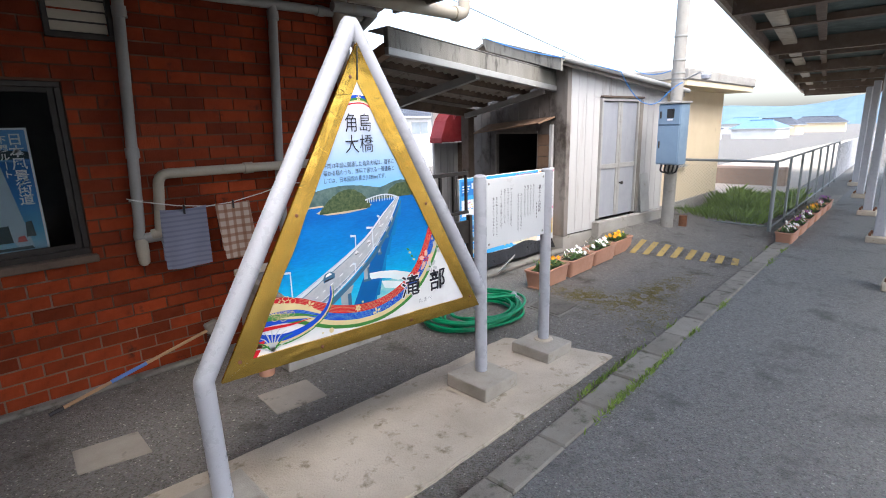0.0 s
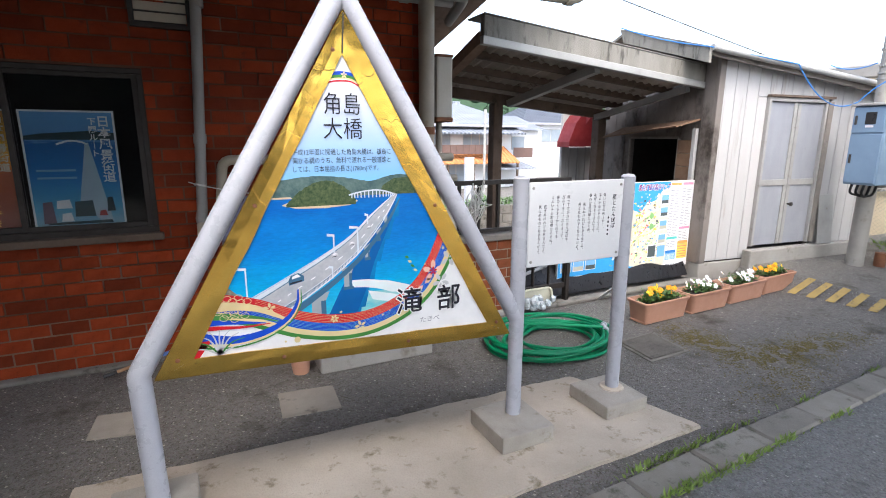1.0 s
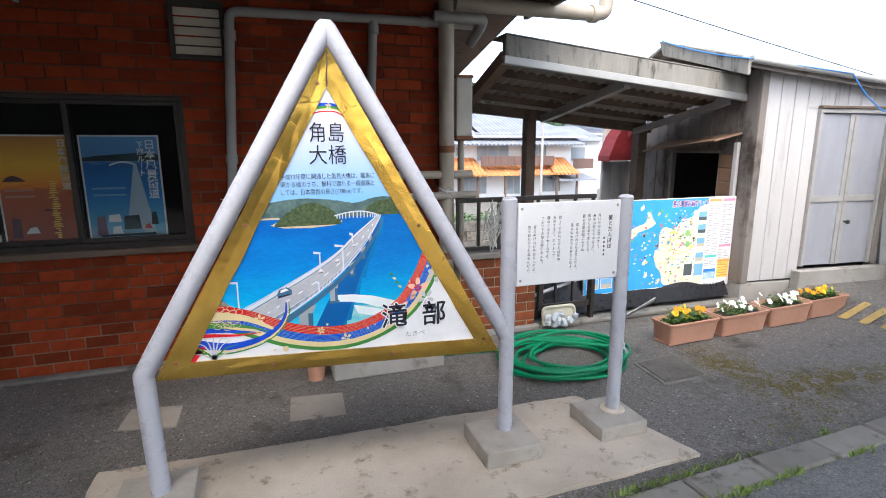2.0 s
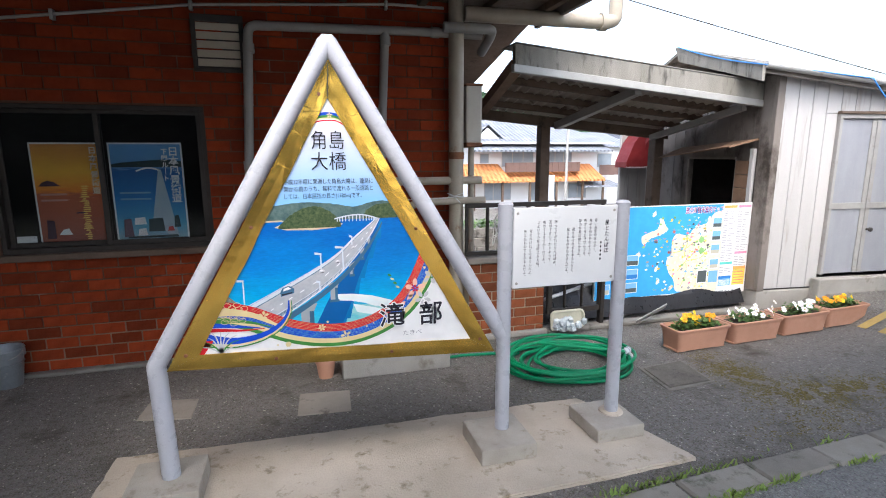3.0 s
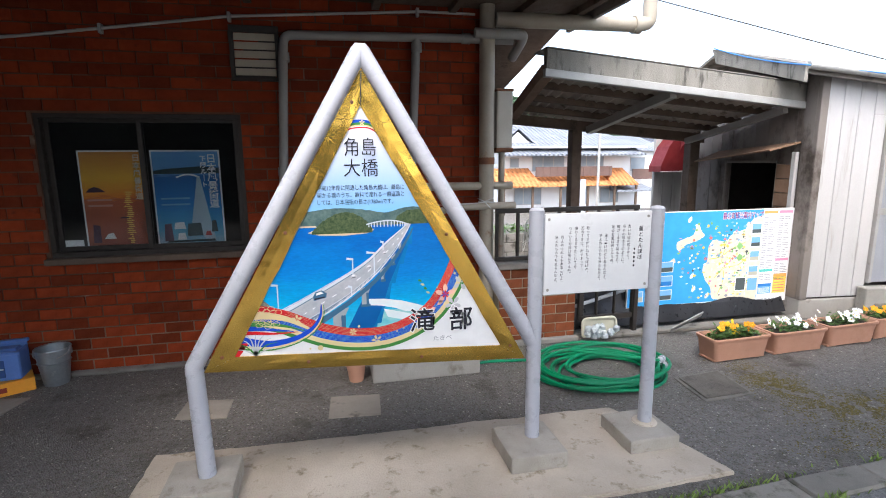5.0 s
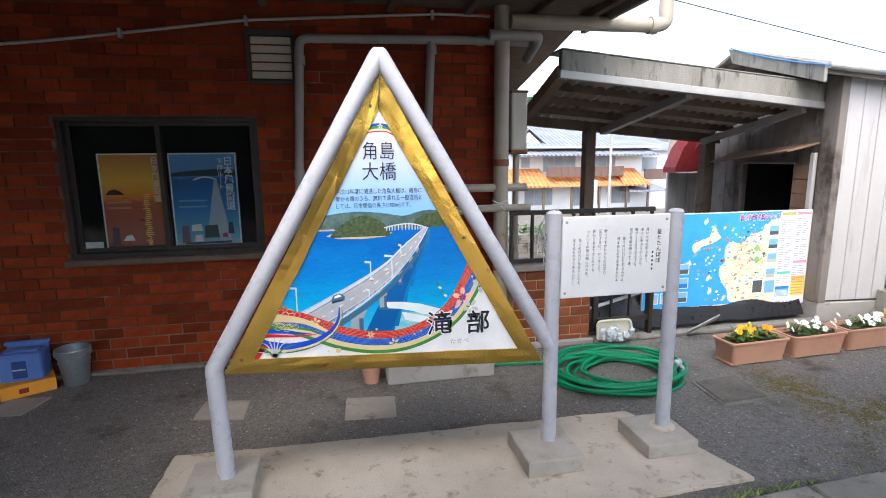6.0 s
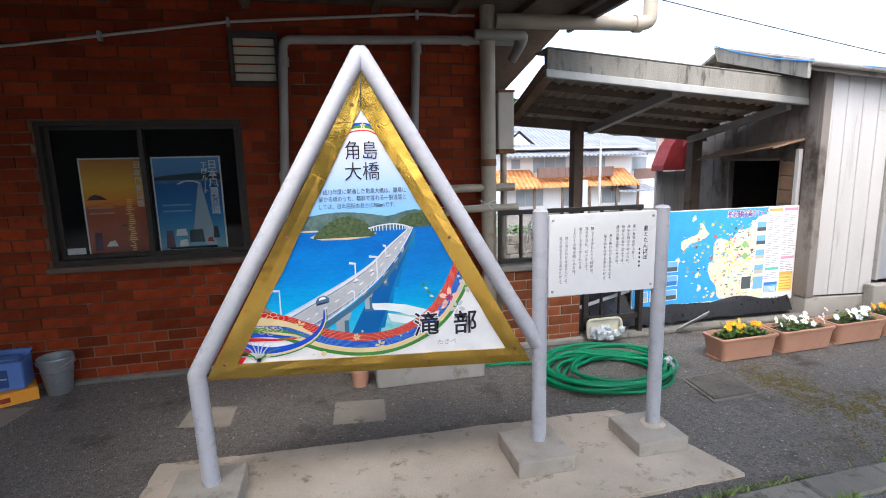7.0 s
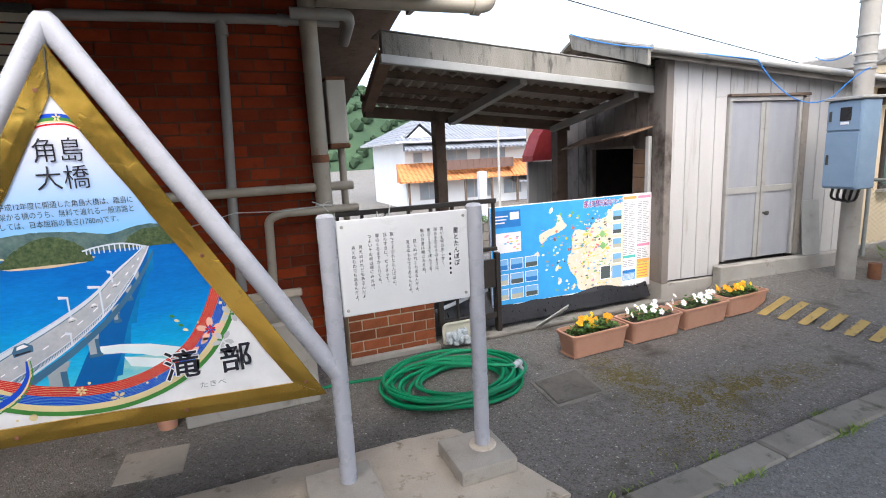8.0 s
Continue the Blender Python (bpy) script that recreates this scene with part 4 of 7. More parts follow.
def build_lean_to():
    e = thing("lean_to_roof", "weathered lean-to roof of corrugated sheet on timber", "roof", (4.8, 4.7, 2.2), kind="structure")
    # corrugated sheet
    bm = bmesh.new()
    n = 150
    rows = []
    for i in range(n + 1):
        x = 3.36 + (6.18 - 3.36) * i / n
        w = 0.022 * math.sin(2 * math.pi * x / 0.125)
        dx = 0.2 * (1 - (x - 3.36) / 2.8)
        rows.append([bm.verts.new((x + dx * k, 4.05 + 1.6 * k, 2.53 - 0.27 * k + lean_z(x) + w)) for k in (0, 0.5, 1)] + [bm.verts.new((x + dx * k, 4.05 + 1.6 * k, 2.545 - 0.27 * k + lean_z(x) + w)) for k in (0, 0.5, 1)])
    for a, b in zip(rows, rows[1:]):
        for k in (0, 1, 3, 4):
            bm.faces.new((a[k], b[k], b[k + 1], a[k + 1]))
    part("corrugated_sheet", bm, SHEET_DARK, e, smooth=True)
    sh = Matrix.Identity(4)
    sh[2][0] = -0.086
    sh[2][3] = 0.086 * 3.33
    part("fascia", box(3.33, 3.985, 2.50, 6.22, 4.06, 2.685, 0.006, m=sh), FASCIA, e)
    part("drip_trim", box(3.31, 3.96, 2.435, 6.24, 4.03, 2.505, 0.004, m=sh), GALV, e)
    part("ridge_cap", box(3.33, 3.98, 2.688, 6.22, 4.3, 2.70, 0.003, m=sh), CONCRETE_DARK, e)
    for y, z in ((4.42, 2.405), (4.82, 2.335), (5.2, 2.27)):
        part("purlin", box(3.42, y - 0.03, z, 6.19, y + 0.03, z + 0.07, 0.004, m=sh), WOOD_DARK, e)
    part("back_beam", box(3.5, 5.38, 2.135, 6.19, 5.5, 2.25, 0.006, m=sh), WOOD_DARK, e)
    for x, w in ((4.45, 0.06), (6.0, 0.05)):
        part("strut", tube([(x + (0.06 if x < 5 else -0.1), 5.36, 2.14 + lean_z(x)), (x + (0.26 if x < 5 else 0.06), 4.07, 2.42 + lean_z(x))], w, 4), GALV, e)
    part("verge_board", tube([(3.36, 4.02, 2.50), (3.55, 5.5, 2.20)], 0.075, 4), WOOD_BROWN, e)
    part("post", box(4.31, 5.38, 0, 4.44, 5.51, 2.06, 0.008), WOOD_DARK, e)
    part("post", box(6.02, 5.42, 0, 6.16, 5.56, 1.95, 0.008), WOOD_DARK, e)


# ---- shed ----
SHED_M = Matrix.Translation((6.2, 3.79, 0)) @ pose(0, 0, 0, 0, 0, -6.0)


def build_shed():
    """Local axes: x along the front, y back, z up."""
    e = thing("shed", "off-white ribbed metal shed with grey double doors", "shed", (6.2, 3.79, 0))

    def P(name, bm, mat, parent=e, label="", smooth=False):
        bmesh.ops.transform(bm, matrix=SHED_M, verts=bm.verts)
        return part(name, bm, mat, parent, label, smooth)

    W, dl, dr, db, dt = 2.60, 0.74, 1.72, 0.36, 2.06
    slope = Matrix.Identity(4)
    slope[2][0] = -0.105
    # front cladding, in vertical boards
    x = 0.06
    while x < W - 0.02:
        b = min(x + 0.178, W)
        top = 2.50 - 0.105 * (x + b) / 2
        if b <= dl + 0.03 or x >= dr - 0.03:
            P("board", box(x, -0.012, 0.22, b - 0.006, 0.02, top, 0.004), SIDING)
        else:
            P("board", box(x, -0.012, dt + 0.05, b - 0.006, 0.02, top, 0.004), SIDING)
            for u, v in ((x, min(b, dl) - 0.004), (max(x, dr) + 0.09, b - 0.006)):
                if v - u > 0.02:
                    P("board", box(u, -0.012, 0.22, v, 0.02, dt + 0.048, 0.004), SIDING)
        x += 0.178
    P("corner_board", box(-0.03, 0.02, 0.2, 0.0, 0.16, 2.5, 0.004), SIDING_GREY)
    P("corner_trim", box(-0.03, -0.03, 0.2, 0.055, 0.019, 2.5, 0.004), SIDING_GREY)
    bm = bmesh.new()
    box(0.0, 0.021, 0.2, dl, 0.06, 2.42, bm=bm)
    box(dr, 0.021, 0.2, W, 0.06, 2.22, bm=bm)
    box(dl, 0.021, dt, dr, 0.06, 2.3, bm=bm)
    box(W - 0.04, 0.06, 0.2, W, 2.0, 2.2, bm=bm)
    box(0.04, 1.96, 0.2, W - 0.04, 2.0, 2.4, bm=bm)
    P("carcass", bm, INTERIOR_SHADE)
    # side wall with its hatch
    h0, h1, hz0, hz1 = 0.50, 1.33, 0.85, 1.63
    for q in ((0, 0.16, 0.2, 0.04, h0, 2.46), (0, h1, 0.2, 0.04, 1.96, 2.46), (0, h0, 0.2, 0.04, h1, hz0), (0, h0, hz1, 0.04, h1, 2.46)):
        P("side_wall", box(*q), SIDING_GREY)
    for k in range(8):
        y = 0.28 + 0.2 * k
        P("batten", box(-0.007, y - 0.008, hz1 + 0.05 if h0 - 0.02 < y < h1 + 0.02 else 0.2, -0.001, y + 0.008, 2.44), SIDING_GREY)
    hatch = P("hatch_frame", box(-0.02, h0 - 0.03, hz0 - 0.03, 0.05, h0, hz1, 0.003, bm=box(-0.02, h1, hz0 - 0.03, 0.05, h1 + 0.03, hz1, 0.003, bm=box(-0.02, h0, hz1, 0.05, h1, hz1 + 0.03, 0.003))), WOOD_GREY)
    for k in range(5):
        z = hz0 + k * 0.155
        P("jamb_board", box(-0.035, 0.26, z, -0.008, 0.47, z + 0.148, 0.004), WOOD_BROWN)
    P("jamb_post", box(-0.05, 0.2, hz0 - 0.05, -0.006, 0.255, hz1 + 0.12, 0.004), SIDING)
    bm = bmesh.new()
    v = [bm.verts.new(p) for p in ((-0.02, 0.18, 1.84), (-0.02, 1.50, 1.76), (-0.38, 1.45, 1.64), (-0.38, 0.16, 1.76), (-0.02, 0.18, 1.86), (-0.02, 1.50, 1.78), (-0.39, 1.45, 1.655), (-0.39, 0.16, 1.775))]
    for q in ((0, 1, 2, 3), (4, 7, 6, 5), (3, 2, 6, 7), (0, 3, 7, 4), (1, 5, 6, 2)):
        bm.faces.new([v[i] for i in q])
    P("hatch_awning", bm, WOOD_BROWN)
    # plinth
    P("plinth", box(-0.02, -0.02, -0.02, W + 0.02, 2.02, 0.2, 0.008), CONCRETE)
    P("door_sill", box(dl - 0.1, -0.14, 0.0, W - 0.1, -0.022, 0.33, 0.01), CONCRETE)
    # double door
    fr = P("door_frame", box(dl, -0.05, db, dl + 0.035, 0.02, dt, 0.003, bm=box(dr - 0.035, -0.05, db, dr, 0.02, dt, 0.003, bm=box(dl, -0.05, dt, dr, 0.02, dt + 0.045, 0.003))), GALV)
    mid = (dl + dr) / 2
    for a, b, s in ((dl + 0.038, mid - 0.004, 1), (mid + 0.004, dr - 0.038, -1)):
        d = P("door", box(a, -0.02, db + 0.005, b, 0.012, dt - 0.005, 0.003), DOOR_GREY)
        P("rail", box(a, -0.034, 1.09, b, -0.021, 1.16, 0.003), GALV, d)
        P("stile", box(a if s < 0 else b - 0.055, -0.033, db + 0.005, a + 0.055 if s < 0 else b, -0.021, dt - 0.005, 0.003), GALV, d)
        if s < 0:
            P("knob", lathe([(0.012, 0), (0.012, 0.03), (0.024, 0.035), (0.024, 0.055), (0.012, 0.062)], (0, 0, 0), 14), STEEL_DARK, d).data.transform(SHED_M @ Matrix.Translation((a + 0.05, -0.034, 0.86)) @ pose(0, 0, 0, 90) @ SHED_M.inverted())
    P("jamb_board", box(dr + 0.002, -0.06, db, dr + 0.085, -0.014, dt + 0.02, 0.004), WOOD_GREY)
    P("lintel", box(dl - 0.01, -0.07, dt + 0.047, dr + 0.09, -0.014, dt + 0.075, 0.003), WOOD_DARK)
    P("leaning_sheet", box(-0.13, 0, 0, 0.13, 0.01, 0.62, 0.003, m=Matrix.Translation((dr + 0.2, -0.13, 0.34)) @ pose(0, 0, 0, -6)), GALV, e, "grey sheet leaning by the door")
    # roof
    bm = bmesh.new()
    v = [bm.verts.new(p) for p in ((-0.36, -0.16, 2.53), (W + 0.3, -0.16, 2.22), (W + 0.3, 1.15, 2.62), (-0.36, 1.15, 2.92), (W + 0.3, 2.4, 2.2), (-0.36, 2.4, 2.5))]
    for q in ((0, 1, 2, 3), (3, 2, 4, 5)):
        bm.faces.new([v[i] for i in q])
    r = bmesh.ops.extrude_face_region(bm, geom=bm.faces[:])
    bmesh.ops.translate(bm, vec=(0, 0, 0.035), verts=[q for q in r["geom"] if isinstance(q, bmesh.types.BMVert)])
    P("roof", bm, CONCRETE_DARK)
    bm = bmesh.new()
    v = [bm.verts.new(p) for p in ((-0.36, -0.2, 2.40), (-0.36, 1.15, 2.80), (-0.36, 1.24, 2.98), (-0.36, -0.2, 2.56))]
    f = bm.faces.new(v)
    r = bmesh.ops.extrude_face_region(bm, geom=[f])
    bmesh.ops.translate(bm, vec=(-0.035, 0, 0), verts=[q for q in r["geom"] if isinstance(q, bmesh.types.BMVert)])
    P("verge_board", bm, FASCIA)
    P("gutter", tube([(-0.36, -0.2, 2.55), (W + 0.3, -0.2, 2.235)], 0.035, 10), GALV, e, smooth=True)
    P("eave_board", box(-0.34, -0.15, 2.45, W + 0.28, -0.12, 2.52, 0.003, m=slope), WOOD_GREY)




# ---- the triangular sign and the poem board ----
TRI = ((1.515, 1.962), (0.868, 0.766), (2.230, 0.702))
SIGN_Y = 2.03


def clipped(poly, tri=TRI):
    """The part of a polygon of (x, z) that lies inside the triangle."""
    out = [Vector(p) for p in poly]
    mid = Vector((sum(p[0] for p in tri) / 3, sum(p[1] for p in tri) / 3))
    for i in range(3):
        a, b = Vector(tri[i]), Vector(tri[(i + 1) % 3])
        n = Vector((-(b - a).y, (b - a).x))
        if n.dot(mid - a) < 0:
            n = -n
        src, out = out, []
        for p, q in zip(src, src[1:] + src[:1]):
            dp, dq = n.dot(p - a), n.dot(q - a)
            if dp >= 0:
                out.append(p)
            if dp * dq < 0:
                out.append(p + (q - p) * (dp / (dp - dq)))
        if len(out) < 3:
            return []
    return out


def ink(bm, poly, layer, mat, y0=None):
    p = clipped(poly)
    clean = [q for i, q in enumerate(p) if (q - p[i - 1]).length > 1e-5]
    if len(clean) >= 3:
        flat(clean, (SIGN_Y - 0.012 if y0 is None else y0) - layer * 0.00012, bm, mat)


def ink_band(bm, pts, w, layer, mat, shift=0.0, w_end=None):
    own = band(pts, w, 0, shift=shift, w_end=w_end)
    for f in own.faces:
        ink(bm, [(v.co.x, v.co.z) for v in f.verts], layer, mat)
    own.free()


def ragged(x0, x1, base, height, seed, n=40, shape=None):
    pts = [(x0, base)]
    for i in range(n + 1):
        t = i / n
        h = height * (0.55 + 0.45 * noise.noise((t * 5 + seed, seed, 0))) + height * 0.12 * noise.noise((t * 30, seed, 2))
        pts.append((x0 + (x1 - x0) * t, base + max(0.001, h * (shape(t) if shape else 1))))
    return pts + [(x1, base)]


def ink_hill(bm, pts, layer, mat):
    base = pts[0][1]
    for a, b in zip(pts[1:-1], pts[2:-1]):
        ink(bm, [(a[0], base), (b[0], base), b, a], layer, mat)


def flower(bm, x, z, r, layer, mat, petals=5, turn=0.3):
    for k in range(petals):
        a = turn + 2 * math.pi * k / petals
        c, s = math.cos(a), math.sin(a)
        poly = [(0.1, 0), (0.45, 0.22), (0.8, 0.2), (1.0, 0), (0.8, -0.2), (0.45, -0.22)]
        ink(bm, [(x + r * (c * u - s * v), z + r * (s * u + c * v)) for u, v in poly], layer, mat)


def build_triangle_sign():
    e = thing("triangular_sign", "white tube triangular station sign with a bridge picture", "sign", (1.5, 2.05, 0.022))
    R = 0.043
    y = 2.06
    part("tube_frame", tube(bent([(0.682, y, 0.12), (0.668, y, 0.715), (1.528, y, 2.222), (2.436, y, 0.69)], 0.012, 3), R, 20), TUBE_WHITE, e, smooth=True)
    part("post", tube([(2.445, y, 0.08), (2.445, y, 1.425)], 0.041, 20), TUBE_WHITE, e, smooth=True)
    part("post_cap", lathe([(0.041, 0), (0.042, 0.006), (0.03, 0.018), (0.004, 0.022)], (2.445, y, 1.425), 20), TUBE_WHITE, e, smooth=True)
    part("footing", box(0.49, 1.90, 0.02, 0.83, 2.22, 0.135, 0.012, seg=2), CONCRETE_BLOCK, e)
    part("footing", box(2.245, 1.85, 0.02, 2.575, 2.20, 0.115, 0.012, seg=2), CONCRETE_BLOCK, e)
    part("panel", prism([(1.525, 2.11), (0.745, 0.712), (2.35, 0.63)], SIGN_Y - 0.008, SIGN_Y + 0.012), TUBE_WHITE, e)
    # gold edging, three strips
    O, I = ((1.526, 2.135), (0.722, 0.700), (2.372, 0.616)), TRI
    yb = SIGN_Y - 0.0185
    for a, b in ((0, 1), (2, 0), (1, 2)):
        bm = bmesh.new()
        n = 14
        L = []
        rnd = random.Random(a * 7 + b)
        for i in range(n + 1):
            t = i / n
            o = Vector(O[a]).lerp(Vector(O[b]), t)
            q = Vector(I[a]).lerp(Vector(I[b]), t)
            w = (q - o).normalized() * rnd.uniform(-0.004, 0.004) if 0 < i < n else Vector((0, 0))
            L.append([bm.verts.new((p.x, yy, p.y)) for p, yy in ((o, yb), (o.lerp(q, 0.5), yb - rnd.uniform(0, 0.003)), (q + w, yb), (q + w, SIGN_Y - 0.006), (o, SIGN_Y - 0.006))])
        for u, v in zip(L, L[1:]):
            for k in range(4):
                bm.faces.new((u[k], v[k], v[k + 1], u[k + 1]))
        g = part("gold_edging", bm, GOLD, e, "crumpled gold foil strip")
        for t in ((0.06, 0.52, 0.97) if b == 1 and a == 0 else (0.03, 0.48) if a == 2 else (0.28, 0.66)):
            o = Vector(O[a]).lerp(Vector(O[b]), t).lerp(Vector(I[a]).lerp(Vector(I[b]), t), 0.45)
            s = part("screw", lathe([(0.009, 0), (0.009, 0.003), (0.005, 0.006)], (0, 0, 0), 10), RUST, g)
            s.data.transform(Matrix.Translation((o.x, yb, o.y)) @ pose(0, 0, 0, 90))
    part("seam", prism([(1.514, 1.965), (1.518, 1.965), (1.527, 2.12), (1.523, 2.12)], yb - 0.006, yb), STEEL_DARK, e)
    # the print, in thin layers
    cols = [WHITE_PRINT,
            ramp_ink("sky_print", [(0, (0.16, 0.45, 0.82)), (0.4, (0.34, 0.52, 0.80)), (0.8, (0.56, 0.60, 0.72)), (1, (0.66, 0.67, 0.73))], 2, 1.42, 1.86),
            sea_print(),
            print_mottle("hill_print", (0.02, 0.05, 0.022), (0.10, 0.13, 0.06), 55), print_mottle("hill_blue_print", (0.05, 0.10, 0.105), (0.12, 0.18, 0.17), 30), print_ink("sand_print", (0.55, 0.47, 0.33)),
            print_mottle("road_print", (0.46, 0.47, 0.50), (0.36, 0.38, 0.42), 25), print_ink("parapet_print", (0.62, 0.68, 0.75)), print_ink("shade_print", (0.05, 0.14, 0.24)),
            print_ink("deep_sea_print", (0.003, 0.11, 0.36)), print_ink("foam_print", (0.72, 0.80, 0.82)),
            print_ink("red_print_b", (0.60, 0.014, 0.025)), print_ink("blue_print", (0.01, 0.07, 0.55)), print_ink("cream_print_b", (0.74, 0.61, 0.33)), print_ink("green_print", (0.06, 0.24, 0.05)),
            print_ink("pink_print", (0.86, 0.52, 0.40)), INK_BLACK, print_ink("pier_print", (0.33, 0.37, 0.40)), print_ink("silver_print", (0.55, 0.56, 0.58)), print_mottle("turquoise_print", (0.10, 0.50, 0.60), (0.35, 0.62, 0.60), 8, (1, 1, 3)), print_mottle("sea_shade_print", (0.003, 0.20, 0.48), (0.002, 0.13, 0.36), 12), print_mottle("rock_print", (0.10, 0.11, 0.08), (0.30, 0.29, 0.24), 60)]
    bm = bmesh.new()
    ink(bm, TRI, 0, 0)
    ink(bm, [(0.9, 1.39), (2.1, 1.39), (2.1, 2.0), (0.9, 2.0)], 1, 1)
    arc = [(1.40, 1.835), (1.448, 1.873), (1.475, 1.886), (1.515, 1.891), (1.555, 1.884), (1.60, 1.855)]
    for k, (c, dz, w) in enumerate(((12, 0.0, 0.014), (14, -0.014, 0.014), (13, -0.022, 0.006), (11, -0.032, 0.006))):
        ink_band(bm, curve2([(x, z + dz * (1 - abs(x - 1.5) * 3)) for x, z in arc], 5), w, 2 + k, c)
    flower(bm, 1.522, 1.884, 0.014, 6, 13)
    lower = curve2([(0.80, 0.99), (1.0, 0.98), (1.25, 0.88), (1.45, 0.82), (1.65, 0.82), (1.78, 0.89), (1.90, 1.0), (2.0, 1.15)], 5)
    ink(bm, [(0.9, 1.40)] + [(p.x, p.y) for p in lower] + [(2.1, 1.40)], 2, 2)
    # far shore and the wooded island
    shore = curve2([(1.10, 1.44), (1.18, 1.452), (1.27, 1.466), (1.36, 1.476), (1.45, 1.474), (1.54, 1.463), (1.62, 1.450), (1.70, 1.468), (1.765, 1.476), (1.81, 1.464), (1.90, 1.43)], 6)
    for p, q in zip(shore, shore[1:]):
        ink(bm, [(p.x, 1.388), (q.x, 1.388), (q.x, q.y + 0.004 * noise.noise((q.x * 60, 1, 0))), (p.x, p.y + 0.004 * noise.noise((p.x * 60, 1, 0)))], 3, 4)
    ink(bm, [(1.66, 1.388), (1.90, 1.388), (1.90, 1.44), (1.80, 1.462), (1.73, 1.458), (1.68, 1.43)], 4, 3)
    ink(bm, [(1.15, 1.386), (1.29, 1.386), (1.28, 1.394), (1.15, 1.393)], 4, 5)
    top = curve2([(1.262, 1.362), (1.29, 1.392), (1.325, 1.42), (1.376, 1.447), (1.43, 1.457), (1.475, 1.446), (1.524, 1.413), (1.555, 1.372)], 8)
    ink(bm, [(1.243, 1.360), (1.30, 1.345), (1.42, 1.341), (1.53, 1.349), (1.565, 1.366), (1.55, 1.374), (1.27, 1.372)], 5, 5)
    for p, q in zip(top, top[1:]):
        ink(bm, [(p.x, 1.352), (q.x, 1.352), (q.x, q.y + 0.006 * noise.noise((q.x * 90, 2, 0))), (p.x, p.y + 0.006 * noise.noise((p.x * 90, 2, 0)))], 6, 3)
    # shadow of the bridge on the water, foam and shallows
    ink(bm, [(1.578, 0.954), (1.827, 0.935), (1.86, 0.90), (1.70, 0.80), (1.43, 0.80), (1.46, 0.90)], 4, 19)
    shade = [(1.745, 1.375, 1.738), (1.722, 1.285, 1.690), (1.676, 1.185, 1.612), (1.632, 1.085, 1.535), (1.594, 0.968, 1.47), (1.555, 0.88, 1.425), (1.52, 0.80, 1.38)]
    for p, q in zip(shade, shade[1:]):
        ink(bm, [(p[2], p[1]), (q[2], q[1]), (q[0] + 0.03, q[1]), (p[0] + 0.012, p[1])], 5, 20)
        ink(bm, [(p[2], p[1]), (q[2], q[1]), (q[0], q[1]), (p[0], p[1])], 6, 9)
    ink(bm, [(1.523, 1.012), (1.60, 1.008), (1.695, 0.992), (1.77, 0.968), (1.84, 0.945), (1.79, 0.925), (1.71, 0.935), (1.66, 0.955), (1.59, 0.972), (1.53, 0.978)], 7, 10)
    ink(bm, [(1.60, 0.955), (1.70, 0.93), (1.78, 0.905), (1.70, 0.89), (1.62, 0.91)], 6.5, 10)
    # bridge deck, parapets with their pickets, piers
    left = curve2([(1.06, 0.941), (1.165, 0.994), (1.275, 1.053), (1.416, 1.130), (1.53, 1.205), (1.618, 1.289), (1.676, 1.339), (1.714, 1.372), (1.733, 1.392)], 6)
    right = curve2([(1.20, 0.892), (1.27, 0.932), (1.339, 0.973), (1.44, 1.039), (1.556, 1.133), (1.644, 1.23), (1.695, 1.30), (1.731, 1.359), (1.746, 1.388)], 6)
    for p, q, u, v in zip(left, left[1:], right, right[1:]):
        ink(bm, [p, q, v, u], 8, 6)
    ink_band(bm, left, 0.020, 9, 7, 0.008, 0.003)
    ink_band(bm, left, 0.004, 9.5, 8, -0.003, 0.001)
    ink_band(bm, [(p.x + 0.012, p.y - 0.022) for p in right], 0.034, 8.5, 8, 0, 0.006)
    ink_band(bm, right, 0.018, 10, 7, 0, 0.003)
    mid = [(p + q) / 2 for p, q in zip(left, right)]
    for k in range(2, len(mid) - 8, 3):
        ink_band(bm, mid[k:k + 2], 0.004, 9, 0)
    for row, up in ((left, 0.026), (right, 0.024)):
        for k in range(0, 34):
            p, q = row[k], row[k + 1]
            for f in (0.0, 0.33, 0.66):
                c = p.lerp(q, f)
                hgt = up * (1 - k / 50)
                ink(bm, [(c.x - 0.0012, c.y), (c.x + 0.0012, c.y), (c.x + 0.0012, c.y + hgt), (c.x - 0.0012, c.y + hgt)], 10.5, 7 if row is left else 8)
        ink_band(bm, [(p.x, p.y + up * (1 - k / 50)) for k, p in enumerate(row[:35])], 0.004, 11, 7, 0, 0.002)
    for x, z, w, h in ((1.375, 0.965, 0.062, 0.15), (1.508, 1.075, 0.036, 0.09), (1.60, 1.165, 0.020, 0.055), (1.655, 1.232, 0.014, 0.04), (1.69, 1.285, 0.010, 0.03)):
        ink(bm, [(x - w / 2, z - h), (x + w / 2, z - h), (x + w / 2, z - 0.03), (x - w / 2, z - 0.03)], 7.4, 17)
        ink(bm, [(x + w * 0.15, z - h), (x + w / 2, z - h), (x + w / 2, z - 0.03), (x + w * 0.15, z - 0.03)], 7.6, 8)
        ink(bm, [(x - w / 2, z - 0.03), (x + w / 2, z - 0.03), (x + w * 0.8, z + 0.01), (x - w * 0.8, z - 0.01)], 7.4, 17)
        ink(bm, [(x - w * 0.6, z - h - 0.014), (x + w * 0.7, z - h - 0.012), (x + w * 0.7, z - h), (x - w * 0.6, z - h)], 7.7, 8)
